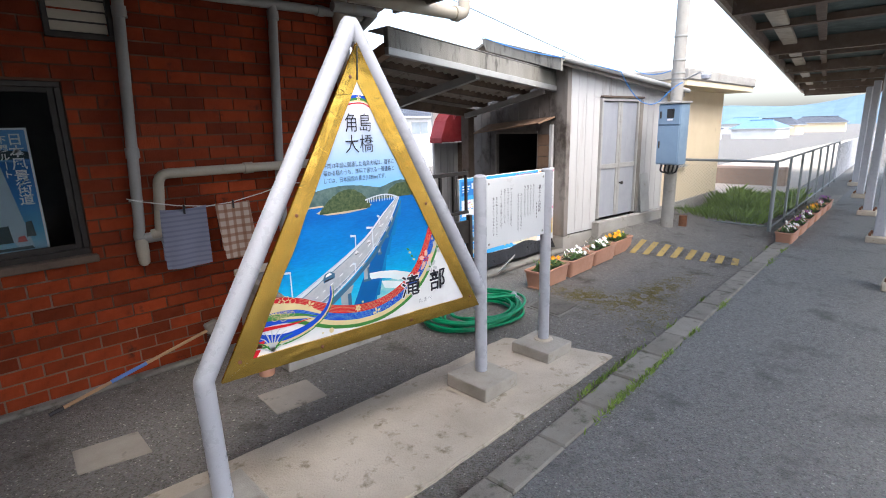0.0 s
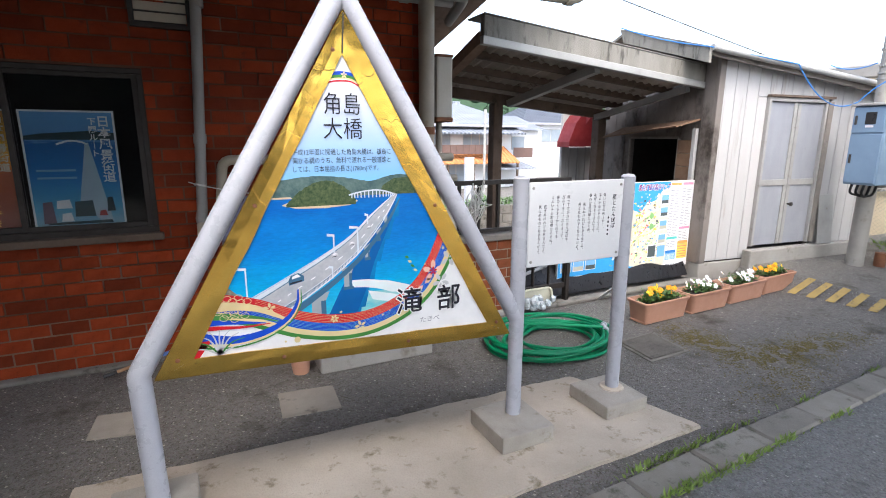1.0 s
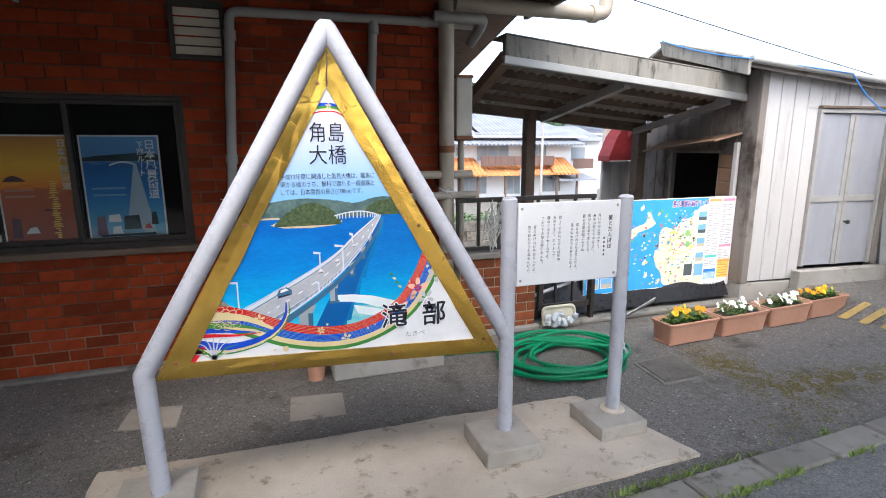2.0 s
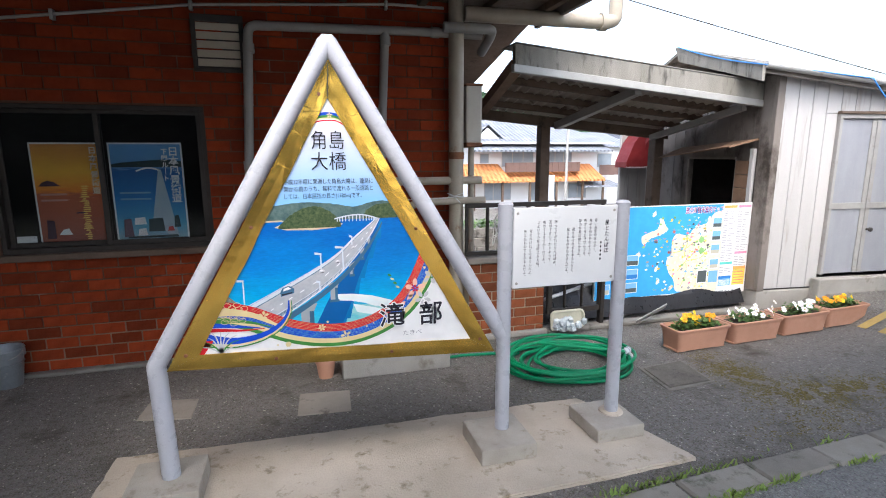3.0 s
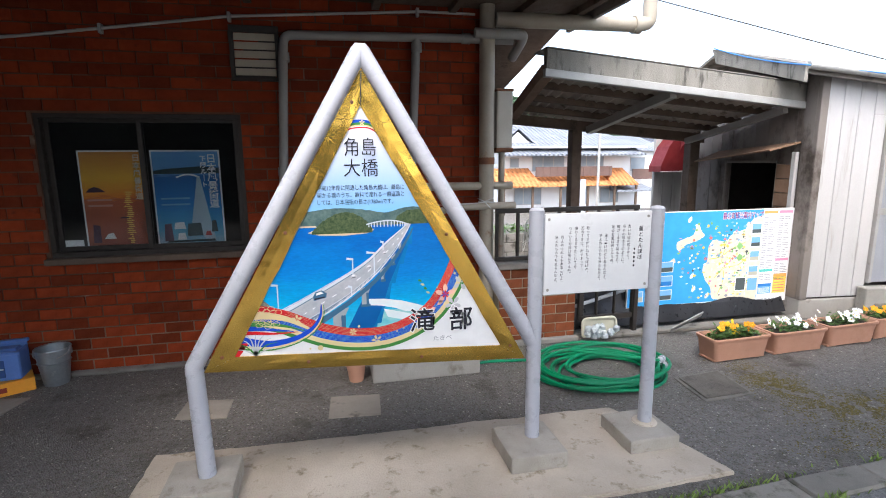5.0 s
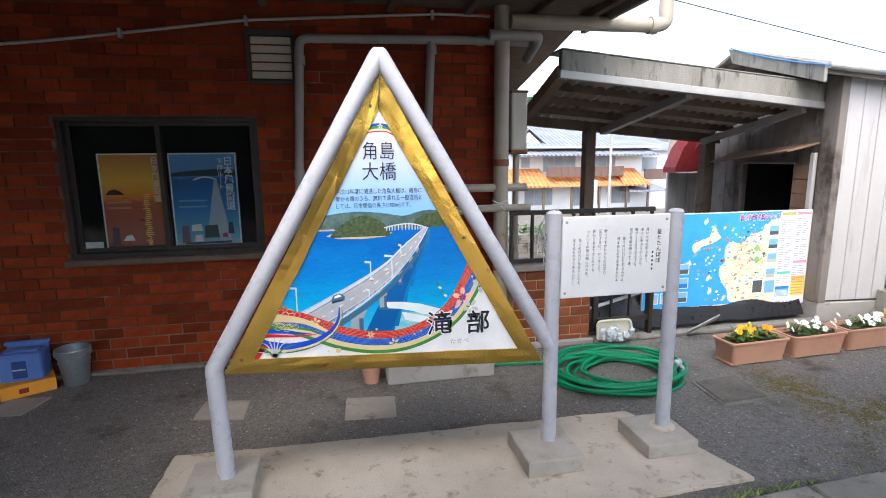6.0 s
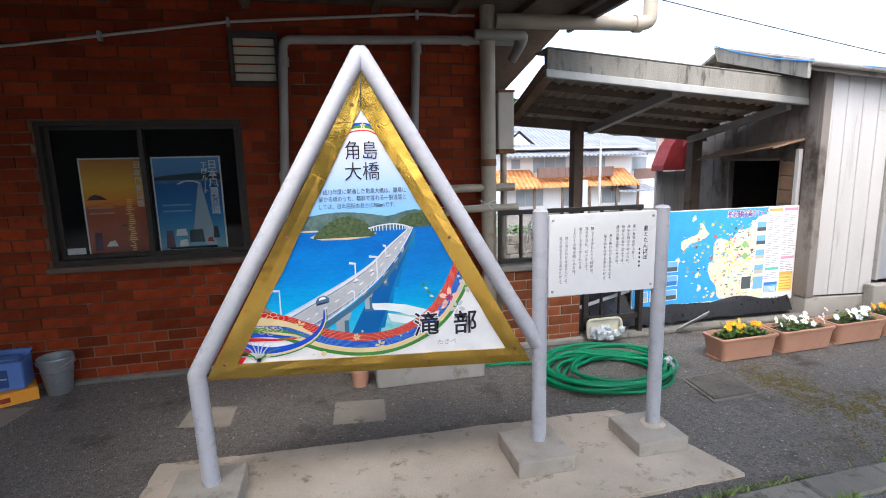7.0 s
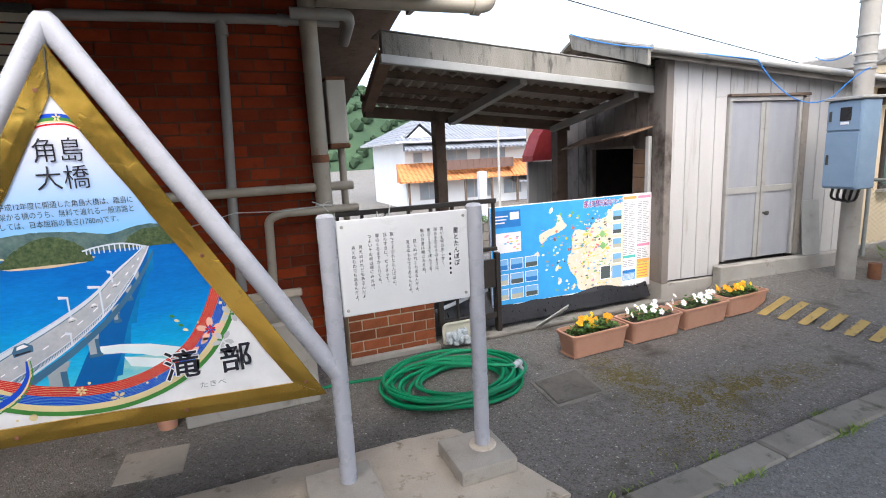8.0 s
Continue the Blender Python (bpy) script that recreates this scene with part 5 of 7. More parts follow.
    arch = curve2([(1.525, 1.392), (1.579, 1.404), (1.649, 1.409), (1.706, 1.398), (1.735, 1.385)], 4)
    ink_band(bm, arch, 0.006, 9, 7)
    for p in arch[1:-1]:
        ink(bm, [(p.x - 0.0022, 1.378), (p.x + 0.0022, 1.378), (p.x + 0.0022, p.y), (p.x - 0.0022, p.y)], 9, 7)
    for x, z, q in ((1.288, 1.020, 1.0), (1.455, 1.122, 0.45), (1.533, 1.168, 0.4), (1.612, 1.238, 0.3)):
        ink(bm, [(x - 0.034 * q, z), (x + 0.028 * q, z + 0.014 * q), (x + 0.030 * q, z + 0.036 * q), (x + 0.006 * q, z + 0.052 * q), (x - 0.026 * q, z + 0.042 * q), (x - 0.036 * q, z + 0.022 * q)], 12, 8 if q > 0.9 else 18)
        ink(bm, [(x - 0.022 * q, z + 0.026 * q), (x + 0.016 * q, z + 0.036 * q), (x + 0.002 * q, z + 0.047 * q), (x - 0.02 * q, z + 0.038 * q)], 13, 0)
        ink(bm, [(x - 0.03 * q, z + 0.004 * q), (x + 0.02 * q, z + 0.014 * q), (x + 0.02 * q, z + 0.020 * q), (x - 0.03 * q, z + 0.012 * q)], 13, 16)
    for x, z, h in ((1.085, 0.955, 0.155), (1.451, 1.131, 0.09), (1.558, 1.133, 0.115), (1.605, 1.26, 0.04), (1.44, 1.03, 0.05)):
        ink(bm, [(x - 0.003, z), (x + 0.003, z), (x + 0.003, z + h), (x - 0.003, z + h)], 12, 7)
        ink(bm, [(x - 0.045 * h / 0.14, z + h - 0.002), (x + 0.004, z + h - 0.005), (x + 0.004, z + h + 0.004), (x - 0.045 * h / 0.14, z + h + 0.010)], 12, 7)
    bank = curve2([(0.94, 0.99), (0.975, 1.045), (0.995, 1.05), (1.02, 1.035), (1.06, 0.995), (1.095, 0.955)], 5)
    for p, q in zip(bank, bank[1:]):
        ink(bm, [(p.x, 0.93), (q.x, 0.93), q, p], 8, 21)
    # ribbons
    main = curve2([(0.86, 1.010), (0.904, 1.002), (1.006, 0.986), (1.109, 0.957), (1.213, 0.910), (1.32, 0.866), (1.459, 0.836), (1.603, 0.838), (1.737, 0.881), (1.843, 0.955), (1.911, 1.051), (1.948, 1.124), (1.98, 1.20)], 8)
    for k, (c, sh, w) in enumerate(((11, 0.004, 0.044), (12, -0.034, 0.040), (13, -0.064, 0.026), (14, -0.084, 0.018))):
        ink_band(bm, main, w, 14 + k, c, sh)
    for k in range(6):
        ink_band(bm, main[24:], 0.0009, 19, 13, 0.021 - 0.007 * k)
        ink_band(bm, main[24:], 0.0009, 19, 19, -0.020 - 0.006 * k)
    # fan of ribbons at the foot
    for k, (c, pts, w, we) in enumerate((
            (13, [(0.86, 0.955), (0.98, 0.965), (1.10, 0.945), (1.20, 0.895), (1.25, 0.86)], 0.05, 0.006),
            (14, [(0.86, 0.925), (0.98, 0.925), (1.10, 0.905), (1.20, 0.872)], 0.034, 0.004),
            (12, [(0.86, 0.905), (0.97, 0.90), (1.07, 0.885), (1.15, 0.872)], 0.030, 0.004),
            (11, [(0.86, 0.885), (0.97, 0.877), (1.07, 0.867), (1.17, 0.868)], 0.022, 0.003))):
        ink_band(bm, curve2(pts, 6), w, 20 + 0.5 * k, c, 0, we)
    hook = curve2([(0.84, 0.868), (0.90, 0.838), (0.96, 0.822), (1.046, 0.812), (1.154, 0.830), (1.238, 0.874), (1.283, 0.938), (1.290, 1.0)], 8)
    ink_band(bm, hook, 0.052, 23, 12, 0.008, 0.006)
    ink_band(bm, hook, 0.016, 24, 13, -0.024, 0.003)
    ink_band(bm, hook, 0.010, 24, 14, -0.037, 0.003)
    ink(bm, [(0.83, 0.760), (0.866, 0.831), (0.938, 0.830), (0.885, 0.760)], 24, 11)
    # pale drawn blossom and grasses over the ribbons
    for ring, r in ((9, 0.062), (8, 0.042), (6, 0.022)):
        for k in range(ring):
            a = 2 * math.pi * k / ring + r * 20
            cx, cz = 1.03 + r * math.cos(a), 0.952 + 0.75 * r * math.sin(a)
            ink_band(bm, [(cx + 0.016 * math.cos(u), cz + 0.012 * math.sin(u)) for u in (0.52 * j for j in range(13))], 0.0024, 26, 13)
    for k in range(9):
        a = radians(20 + 17 * k)
        ink_band(bm, curve2([(0.965, 0.765), (0.965 + 0.06 * math.cos(a), 0.765 + 0.075 * math.sin(a)), (0.965 + 0.13 * math.cos(a), 0.765 + 0.115 * math.sin(a) - 0.01)], 6), 0.009, 27, (18, 14)[k % 2] if k > 6 or k < 2 else 18, 0, 0.002)
    flower(bm, 1.923, 1.011, 0.056, 26, 15)
    flower(bm, 1.923, 1.011, 0.022, 28, 11)
    flower(bm, 1.965, 0.955, 0.046, 27, 18, 5, 0.9)
    flower(bm, 2.005, 1.066, 0.044, 27, 18, 4, 0.6)
    flower(bm, 1.875, 0.95, 0.046, 26, 15, 2, 0.7)
    flower(bm, 1.168, 0.932, 0.026, 27, 13)
    flower(bm, 1.558, 0.792, 0.028, 27, 13, 5, 0.6)
    flower(bm, 1.44, 0.845, 0.020, 27, 13, 6, 0.2)
    for k in range(4):
        flower(bm, 1.845 - 0.014 * k, 1.02 + 0.022 * k, 0.026, 25, (13, 14)[k % 2], 1, 2.7)
    for x, z, r in ((1.275, 0.775, 0.014), (1.225, 0.775, 0.005), (1.665, 0.83, 0.005), (1.83, 0.90, 0.005), (1.975, 1.12, 0.007), (1.88, 1.05, 0.004), (1.47, 0.872, 0.006), (1.70, 0.845, 0.004)):
        ink(bm, [(x + r * math.cos(0.6 * k), z + r * math.sin(0.6 * k)) for k in range(10)], 28, 13)
    part("printed_picture", bm, cols, e)
    yl = SIGN_Y - 0.0162
    part("lettering", words("角島", 0.094, (1.509, yl, 1.762), bold=-0.0004, width=0.152), INK_BLACK, e)
    part("lettering", words("大橋", 0.094, (1.509, yl, 1.663), bold=-0.0004, width=0.164), INK_BLACK, e)
    for i, s in enumerate(("平成12年度に開通した角島大橋は、離島に", "架かる橋のうち、無料で渡れる一般道路と", "しては、日本屈指の長さ(1780m)です。")):
        part("lettering", words(s, 0.028, (1.508 - (0.024 if i == 2 else 0), yl, 1.573 - 0.0345 * i), bold=0.0, width=0.42 if i < 2 else 0.365), INK_BLACK, e)
    for sign, x, z in (("滝", 1.80, 0.870), ("部", 2.007, 0.862)):
        part("lettering_outline", words(sign, 0.135, (x, yl, z), bold=0.006), WHITE_PRINT, e)
        part("lettering", words(sign, 0.135, (x, yl - 0.0004, z), bold=0.0016), INK_BLACK, e)
    part("lettering", words("たきべ", 0.03, (1.905, yl, 0.772), width=0.10), INK_GREY, e)


def text_column(text, pitch, x, y, top, bm, bold=0.0):
    return stacked(text, pitch, x, y, top, bm, bold)


def build_poem_board():
    e = thing("poem_board", "white notice board with a printed poem between posts", "notice board", (2.9, 2.06, 0.022))
    y = 2.06
    part("post", tube([(3.185, y, 0.08), (3.185, y, 1.415)], 0.041, 20), TUBE_WHITE, e, smooth=True)
    part("post_cap", lathe([(0.041, 0), (0.042, 0.006), (0.03, 0.018), (0.004, 0.022)], (3.185, y, 1.415), 20), TUBE_WHITE, e, smooth=True)
    part("collar", lathe([(0.075, 0), (0.07, 0.008), (0.05, 0.012)], (3.185, y, 0.105), 20), CONCRETE_PALE, e, smooth=True)
    part("footing", box(2.975, 1.87, 0.02, 3.295, 2.21, 0.105, 0.012, seg=2), CONCRETE_BLOCK, e)
    part("board", box(2.488, 2.045, 0.955, 3.142, 2.060, 1.41, 0.004), BOARD_WHITE, e)
    for x, z in ((2.512, 1.38), (3.118, 1.38), (2.512, 0.985), (3.118, 0.985)):
        s = part("screw", lathe([(0.008, 0), (0.008, 0.003), (0.004, 0.005)], (0, 0, 0), 10), GALV, e)
        s.data.transform(Matrix.Translation((x, 2.045, z)) @ pose(0, 0, 0, 90))
    bm = bmesh.new()
    yl = 2.0435
    text_column("星とたんぽぽ", 0.033, 3.075, yl, 1.325, bm, 0.0003)
    for x, s, top in ((3.0, "青いお空の底ふかく、", 1.335), (2.966, "海の小石のそのように、", 1.335), (2.932, "夜がくるまで沈んでる、", 1.335), (2.898, "昼のお星は眼にみえぬ。", 1.335), (2.857, "見えぬけれどもあるんだよ、", 1.288), (2.823, "見えぬものでもあるんだよ。", 1.288),
                      (2.745, "散ってすがれたたんぽぽの、", 1.335), (2.711, "瓦のすきに、だァまって、", 1.335), (2.674, "春のくるまでかくれてる、", 1.335), (2.638, "つよいその根は眼にみえぬ。", 1.335), (2.592, "見えぬけれどもあるんだよ、", 1.288), (2.558, "見えぬものでもあるんだよ。", 1.288)):
        text_column(s, 0.0212, x, yl, top, bm)
    part("lettering", bm, INK_BLACK, e)
    for k in range(5):
        bm = flat([(3.034, 1.20 - 0.024 * k), (3.043, 1.20 - 0.024 * k), (3.043, 1.188 - 0.024 * k), (3.034, 1.188 - 0.024 * k)], yl)
        part("name_bar", bm, INK_BLACK, e)


# ---- the tourist map ----
def build_map_board():
    e = thing("map_board", "blue and beige illustrated tourist map board on legs", "map board", (5.2, 3.97, 0))
    X0, X1, Z0, Z1, Y = 4.25, 6.20, 0.15, 1.165, 3.96
    b = lambda u, v: (X0 + (X1 - X0) * u, Z0 + (Z1 - Z0) * v)
    part("panel", box(X0, Y, Z0, X1, Y + 0.03, Z1, 0.003), WHITE_PRINT, e)
    for x in (4.36, 5.2, 6.1):
        part("leg", box(x - 0.02, Y + 0.03, 0, x + 0.02, Y + 0.07, Z1 - 0.05), WOOD_DARK, e)
    rnd = random.Random(21)
    cols = [print_ink("map_sea", (0.055, 0.36, 0.75)), print_mottle("map_land", (0.76, 0.67, 0.56), (0.66, 0.60, 0.44), 14), WHITE_PRINT, print_ink("map_deep_blue", (0.03, 0.20, 0.55)), print_ink("map_green", (0.25, 0.50, 0.18)), print_ink("map_red", (0.75, 0.20, 0.16)), print_ink("map_yellow", (0.85, 0.62, 0.12)),
            INK_GREY, print_ink("map_photo_sky", (0.20, 0.45, 0.75)), print_ink("map_photo_dark", (0.08, 0.10, 0.10)), print_ink("map_pink", (0.80, 0.30, 0.45)), print_ink("map_teal", (0.10, 0.55, 0.50)), print_ink("map_orange", (0.85, 0.40, 0.12)), print_ink("map_photo_sand", (0.50, 0.48, 0.38))]
    bm = bmesh.new()
    L = lambda k: Y - 0.00015 * (k + 1)
    rect = lambda u0, v0, u1, v1, k, m: flat([b(u0, v0), b(u1, v0), b(u1, v1), b(u0, v1)], L(k), bm, m)
    rect(0.004, 0.05, 0.80, 0.994, 0, 0)

    def coast(pts, k, m, amp=0.006):
        P = curve2(pts + pts[:1], 7)
        flat([b(p.x + amp * noise.noise((i * 0.9, k, 1)), p.y + 1.6 * amp * noise.noise((i * 0.8, k, 5))) for i, p in enumerate(P[:-1])], L(k), bm, m)

    coast([(0.80, 0.93), (0.74, 0.90), (0.69, 0.80), (0.62, 0.76), (0.57, 0.68), (0.50, 0.70), (0.47, 0.62), (0.475, 0.50), (0.445, 0.42), (0.46, 0.30), (0.50, 0.20), (0.52, 0.08), (0.62, 0.06), (0.72, 0.06), (0.80, 0.08)], 1, 1)
    coast([(0.40, 0.88), (0.42, 0.80), (0.44, 0.75), (0.40, 0.70), (0.33, 0.66), (0.29, 0.60), (0.275, 0.68), (0.31, 0.72), (0.37, 0.76), (0.385, 0.83)], 1, 1)
    coast([(0.24, 0.50), (0.265, 0.53), (0.275, 0.49), (0.25, 0.47)], 1, 1)
    for u, v in ((0.385, 0.20), (0.37, 0.34), (0.47, 0.12), (0.335, 0.92)):
        coast([(u, v), (u + 0.018, v + 0.03), (u + 0.022, v - 0.01), (u + 0.004, v - 0.035)], 1, 2 if u < 0.4 else 1)
    for i in range(520):
        u, v = rnd.uniform(0.28, 0.73), rnd.uniform(0.1, 0.88)
        inside = u > 0.50 + 0.06 * math.sin(v * 8) and v < 0.72 + (u - 0.55)
        if not inside and rnd.random() < 0.75:
            continue
        w, h = rnd.uniform(0.003, 0.012), rnd.uniform(0.004, 0.016)
        coast([(u - w, v), (u, v - h), (u + w, v), (u, v + h)], 3, rnd.choice((2, 2, 2, 4, 5, 6, 6, 7, 10, 8, 9)), 0.002)
    for pts in ([(0.48, 0.5), (0.55, 0.52), (0.62, 0.60), (0.70, 0.66)], [(0.52, 0.3), (0.58, 0.4), (0.66, 0.42), (0.72, 0.5)], [(0.55, 0.12), (0.58, 0.3), (0.56, 0.5), (0.6, 0.7)]):
        band([b(p.x, p.y) for p in curve2(pts, 6)], 0.007, L(2), bm, 6)
    for u, v in ((0.665, 0.62), (0.67, 0.5)):
        coast([(u - 0.02, v), (u, v - 0.035), (u + 0.02, v), (u, v + 0.04)], 4, 4)
    # title ground, photos, lists
    for v in (0.74, 0.60, 0.45, 0.29):
        rect(0.733, v, 0.797, v + 0.12, 4, 2)
        rect(0.737, v + 0.012, 0.793, v + 0.108, 5, 8)
        rect(0.737, v + 0.012, 0.793, v + 0.05, 6, 9 if v > 0.5 else 13)
    rect(0.655, 0.14, 0.725, 0.29, 4, 2)
    rect(0.660, 0.15, 0.720, 0.28, 5, 9)
    rect(0.735, 0.14, 0.797, 0.27, 5, 8)
    for r in range(3):
        for c in range(3):
            u, v = 0.02 + 0.085 * c, 0.10 + 0.145 * r
            rect(u, v, u + 0.075, v + 0.11, 4, 2)
            rect(u + 0.004, v + 0.006, u + 0.071, v + 0.104, 5, 8)
            rect(u + 0.004, v + 0.006, u + 0.071, v + 0.05, 6, rnd.choice((9, 13, 3)))
    rect(0.02, 0.80, 0.17, 0.96, 4, 3)
    rect(0.11, 0.87, 0.16, 0.94, 5, 2)
    for k in range(3):
        rect(0.03, 0.90 - 0.03 * k, 0.10 - 0.01 * k, 0.912 - 0.03 * k, 5, 2)
    rect(0.02, 0.56, 0.17, 0.75, 4, 2)
    for k in range(14):
        u, v = rnd.uniform(0.03, 0.15), rnd.uniform(0.58, 0.72)
        rect(u, v, u + 0.014, v + 0.012, 5, rnd.choice((10, 8, 6, 7)))
    for u0, u1, heads in ((0.806, 0.893, ((0.95, 12), (0.33, 11))), (0.903, 0.99, ((0.95, 10), (0.44, 10)))):
        for v, m in heads:
            rect(u0, v, u1, v + 0.028, 4, m)
        v = 0.925
        while v > 0.24:
            if all(abs(v - h) > 0.025 for h, _ in heads):
                rect(u0, v, u0 + 0.03, v + 0.007, 4, 7)
                rect(u0 + 0.036, v, u0 + rnd.uniform(0.06, 0.084), v + 0.006, 4, 7)
            v -= 0.0185
    rect(0.806, 0.09, 0.893, 0.20, 4, 8)
    rect(0.806, 0.17, 0.893, 0.20, 5, 3)
    rect(0.903, 0.09, 0.99, 0.30, 4, 6)
    rect(0.903, 0.27, 0.99, 0.30, 5, 12)
    for k in range(5):
        rect(0.81, 0.10 + 0.012 * k, 0.885, 0.105 + 0.012 * k, 5, 2)
        rect(0.91, 0.11 + 0.03 * k, 0.98, 0.118 + 0.03 * k, 5, 5)
    u = 0.36
    while u < 0.97:
        w = rnd.uniform(0.006, 0.04)
        rect(u, 0.018, u + w, 0.036, 4, 7)
        u += w + 0.008
    part("printed_map", bm, cols, e)
    bm = words("豊北町観光案内マップ", 0.075, (5.56, Y - 0.0016, 1.10), bold=0.004, width=0.50)
    part("lettering_outline", bm, WHITE_PRINT, e)
    part("lettering", words("豊北町観光案内マップ", 0.075, (5.56, Y - 0.002, 1.10), bold=0.0008, width=0.49), print_ink("plum_ink", (0.25, 0.03, 0.18)), e)


# ---- things on the ground ----
def leaf(bm, p, size, turn, tilt, mat=0):
    m = Matrix.Translation(p) @ pose(0, 0, 0, math.degrees(tilt), 0, math.degrees(turn))
    q = [(0, 0, 0), (0.3, 0.4, 0.05), (0.22, 0.8, 0.06), (0, 1.0, 0), (-0.22, 0.8, 0.06), (-0.3, 0.4, 0.05)]
    f = bm.faces.new([bm.verts.new(m @ (Vector(v) * size)) for v in q])
    f.material_index = mat


def bloom_mesh(name, mat, r=0.026):
    bm = bmesh.new()
    for k in range(5):
        a = 2 * math.pi * k / 5
        c, s = math.cos(a), math.sin(a)
        vs = [bm.verts.new((r * (c * u - s * v), r * (s * u + c * v), r * w)) for u, v, w in ((0.05, 0, 0), (0.5, 0.45, 0.18), (0.95, 0.35, 0.12), (1.05, 0, 0.05), (0.95, -0.35, 0.12), (0.5, -0.45, 0.18))]
        bm.faces.new(vs)
    lathe([(0.004, 0), (0.005, 0.003), (0.002, 0.006)], (0, 0, 0.001), 6, bm, 1)
    return to_mesh(name, bm, [mat, PETAL_YELLOW])


BLOOMS = {}


def planter(at, turn, w, d, h, petals, seed, label, group, count=12, dense=170):
    rnd = random.Random(seed)
    e = thing("planter", label, "planter", at, group)
    M = Matrix.Translation(at) @ pose(0, 0, 0, 0, 0, turn)

    def P(name, bm, mat, lab="", smooth=False, kind=""):
        bmesh.ops.transform(bm, matrix=M, verts=bm.verts)
        return part(name, bm, mat, e, lab, smooth, kind)

    # tapered tub with rounded corners, open at the top
    def ring(bm, sx, sy, z, r):
        out = []
        for cx, cy, a0 in ((1, 1, 0), (-1, 1, 90), (-1, -1, 180), (1, -1, 270)):
            for k in range(4):
                a = radians(a0 + 30 * k)
                out.append(bm.verts.new((cx * (sx - r) + r * math.cos(a), cy * (sy - r) + r * math.sin(a), z)))
        return out

    bm = bmesh.new()
    lv = [ring(bm, w / 2 * k, d / 2 * k2, z, 0.035) for k, k2, z in ((0.86, 0.82, 0.012), (0.88, 0.84, 0.03), (0.94, 0.92, h * 0.8), (0.955, 0.94, h * 0.86), (0.985, 0.97, h * 0.87), (1.0, 1.0, h * 0.9), (1.0, 1.0, h * 0.985), (0.985, 0.97, h), (0.95, 0.91, h), (0.93, 0.88, h * 0.93), (0.88, 0.82, h * 0.7))]
    for a, c in zip(lv, lv[1:]):
        for k in range(16):
            bm.faces.new((a[k], a[(k + 1) % 16], c[(k + 1) % 16], c[k]))
    bm.faces.new(lv[0])
    P("tub", bm, TERRACOTTA, smooth=True)
    for sx in (-1, 1):
        P("foot", box(sx * w * 0.36 - 0.05, -d * 0.36, 0, sx * w * 0.36 + 0.05, d * 0.36, 0.02, 0.005), TERRACOTTA)
    bm = bmesh.new()
    n = 8
    g = [[bm.verts.new(((i / n - 0.5) * w * 0.9, (j / n - 0.5) * d * 0.84, h * 0.84 + 0.008 * noise.noise((i, j, seed)))) for i in range(n + 1)] for j in range(n + 1)]
    for j in range(n):
        for i in range(n):
            bm.faces.new((g[j][i], g[j][i + 1], g[j + 1][i + 1], g[j + 1][i]))
    P("soil", bm, SOIL)
    bm = bmesh.new()
    for i in range(dense):
        x, y = rnd.gauss(0, w * 0.2), rnd.gauss(0, d * 0.2)
        if abs(x) > w * 0.44 or abs(y) > d * 0.42:
            continue
        z = h * 0.84 + rnd.uniform(0.0, 0.085) * (1 - (x / (w * 0.5)) ** 2)
        for k in range(2):
            leaf(bm, (x, y, z), rnd.uniform(0.022, 0.045), rnd.uniform(0, 6.3), rnd.uniform(-0.2, 0.9))
    P("leaves", bm, LEAF, kind="stuff")
    for i in range(count):
        kind = petals[i % len(petals)]
        if kind.name not in BLOOMS:
            BLOOMS[kind.name] = bloom_mesh("bloom", kind)
        x, y, z = rnd.gauss(-0.03, w * 0.2), rnd.gauss(-0.01, d * 0.17), h * 0.84 + rnd.uniform(0.06, 0.125)
        o = new("bloom", BLOOMS[kind.name])
        o.parent = e
        q = rnd.uniform(0.8, 1.25)
        o.matrix_basis = pose(0, 0, 0, 0, 0, turn) @ pose(max(-w * 0.42, min(w * 0.42, x)), max(-d * 0.4, min(d * 0.4, y)), z, rnd.uniform(30, 75), 0, rnd.uniform(-40, 40)) @ Matrix.Diagonal((q, q, q, 1))


def build_planters():
    lab = "terracotta plastic planter with %s pansies on asphalt"
    for i, (x, y, col, name, n, dn) in enumerate(((4.74, 3.12, [PETAL_ORANGE, PETAL_ORANGE, PETAL_YELLOW], "orange and yellow", 18, 460), (5.36, 3.14, [PETAL_WHITE], "white", 13, 150), (5.985, 3.18, [PETAL_WHITE], "white", 18, 180), (6.60, 3.24, [PETAL_ORANGE, PETAL_ORANGE, PETAL_YELLOW], "orange", 17, 260))):
        planter((x - 0.03, y - 0.07, 0), 2.0, 0.59, 0.25, 0.205, col, 30 + i, lab % name, "planters before the shed", n, dn)
    sets = ([PETAL_WHITE], [PETAL_WHITE, PETAL_PURPLE], [PETAL_PURPLE, PETAL_WHITE], [PETAL_YELLOW, PETAL_ORANGE], [PETAL_WHITE, PETAL_PURPLE], [PETAL_PURPLE])
    names = ("white", "white and purple", "purple and white", "yellow", "white and purple", "purple")
    for i in range(6):
        x = 8.75 + 0.72 * i
        planter((x, 1.60 + 0.03 * i, 0), 2.4, 0.62, 0.24, 0.17, sets[i], 60 + i, lab % names[i], "planters along the fence", 16, 120)


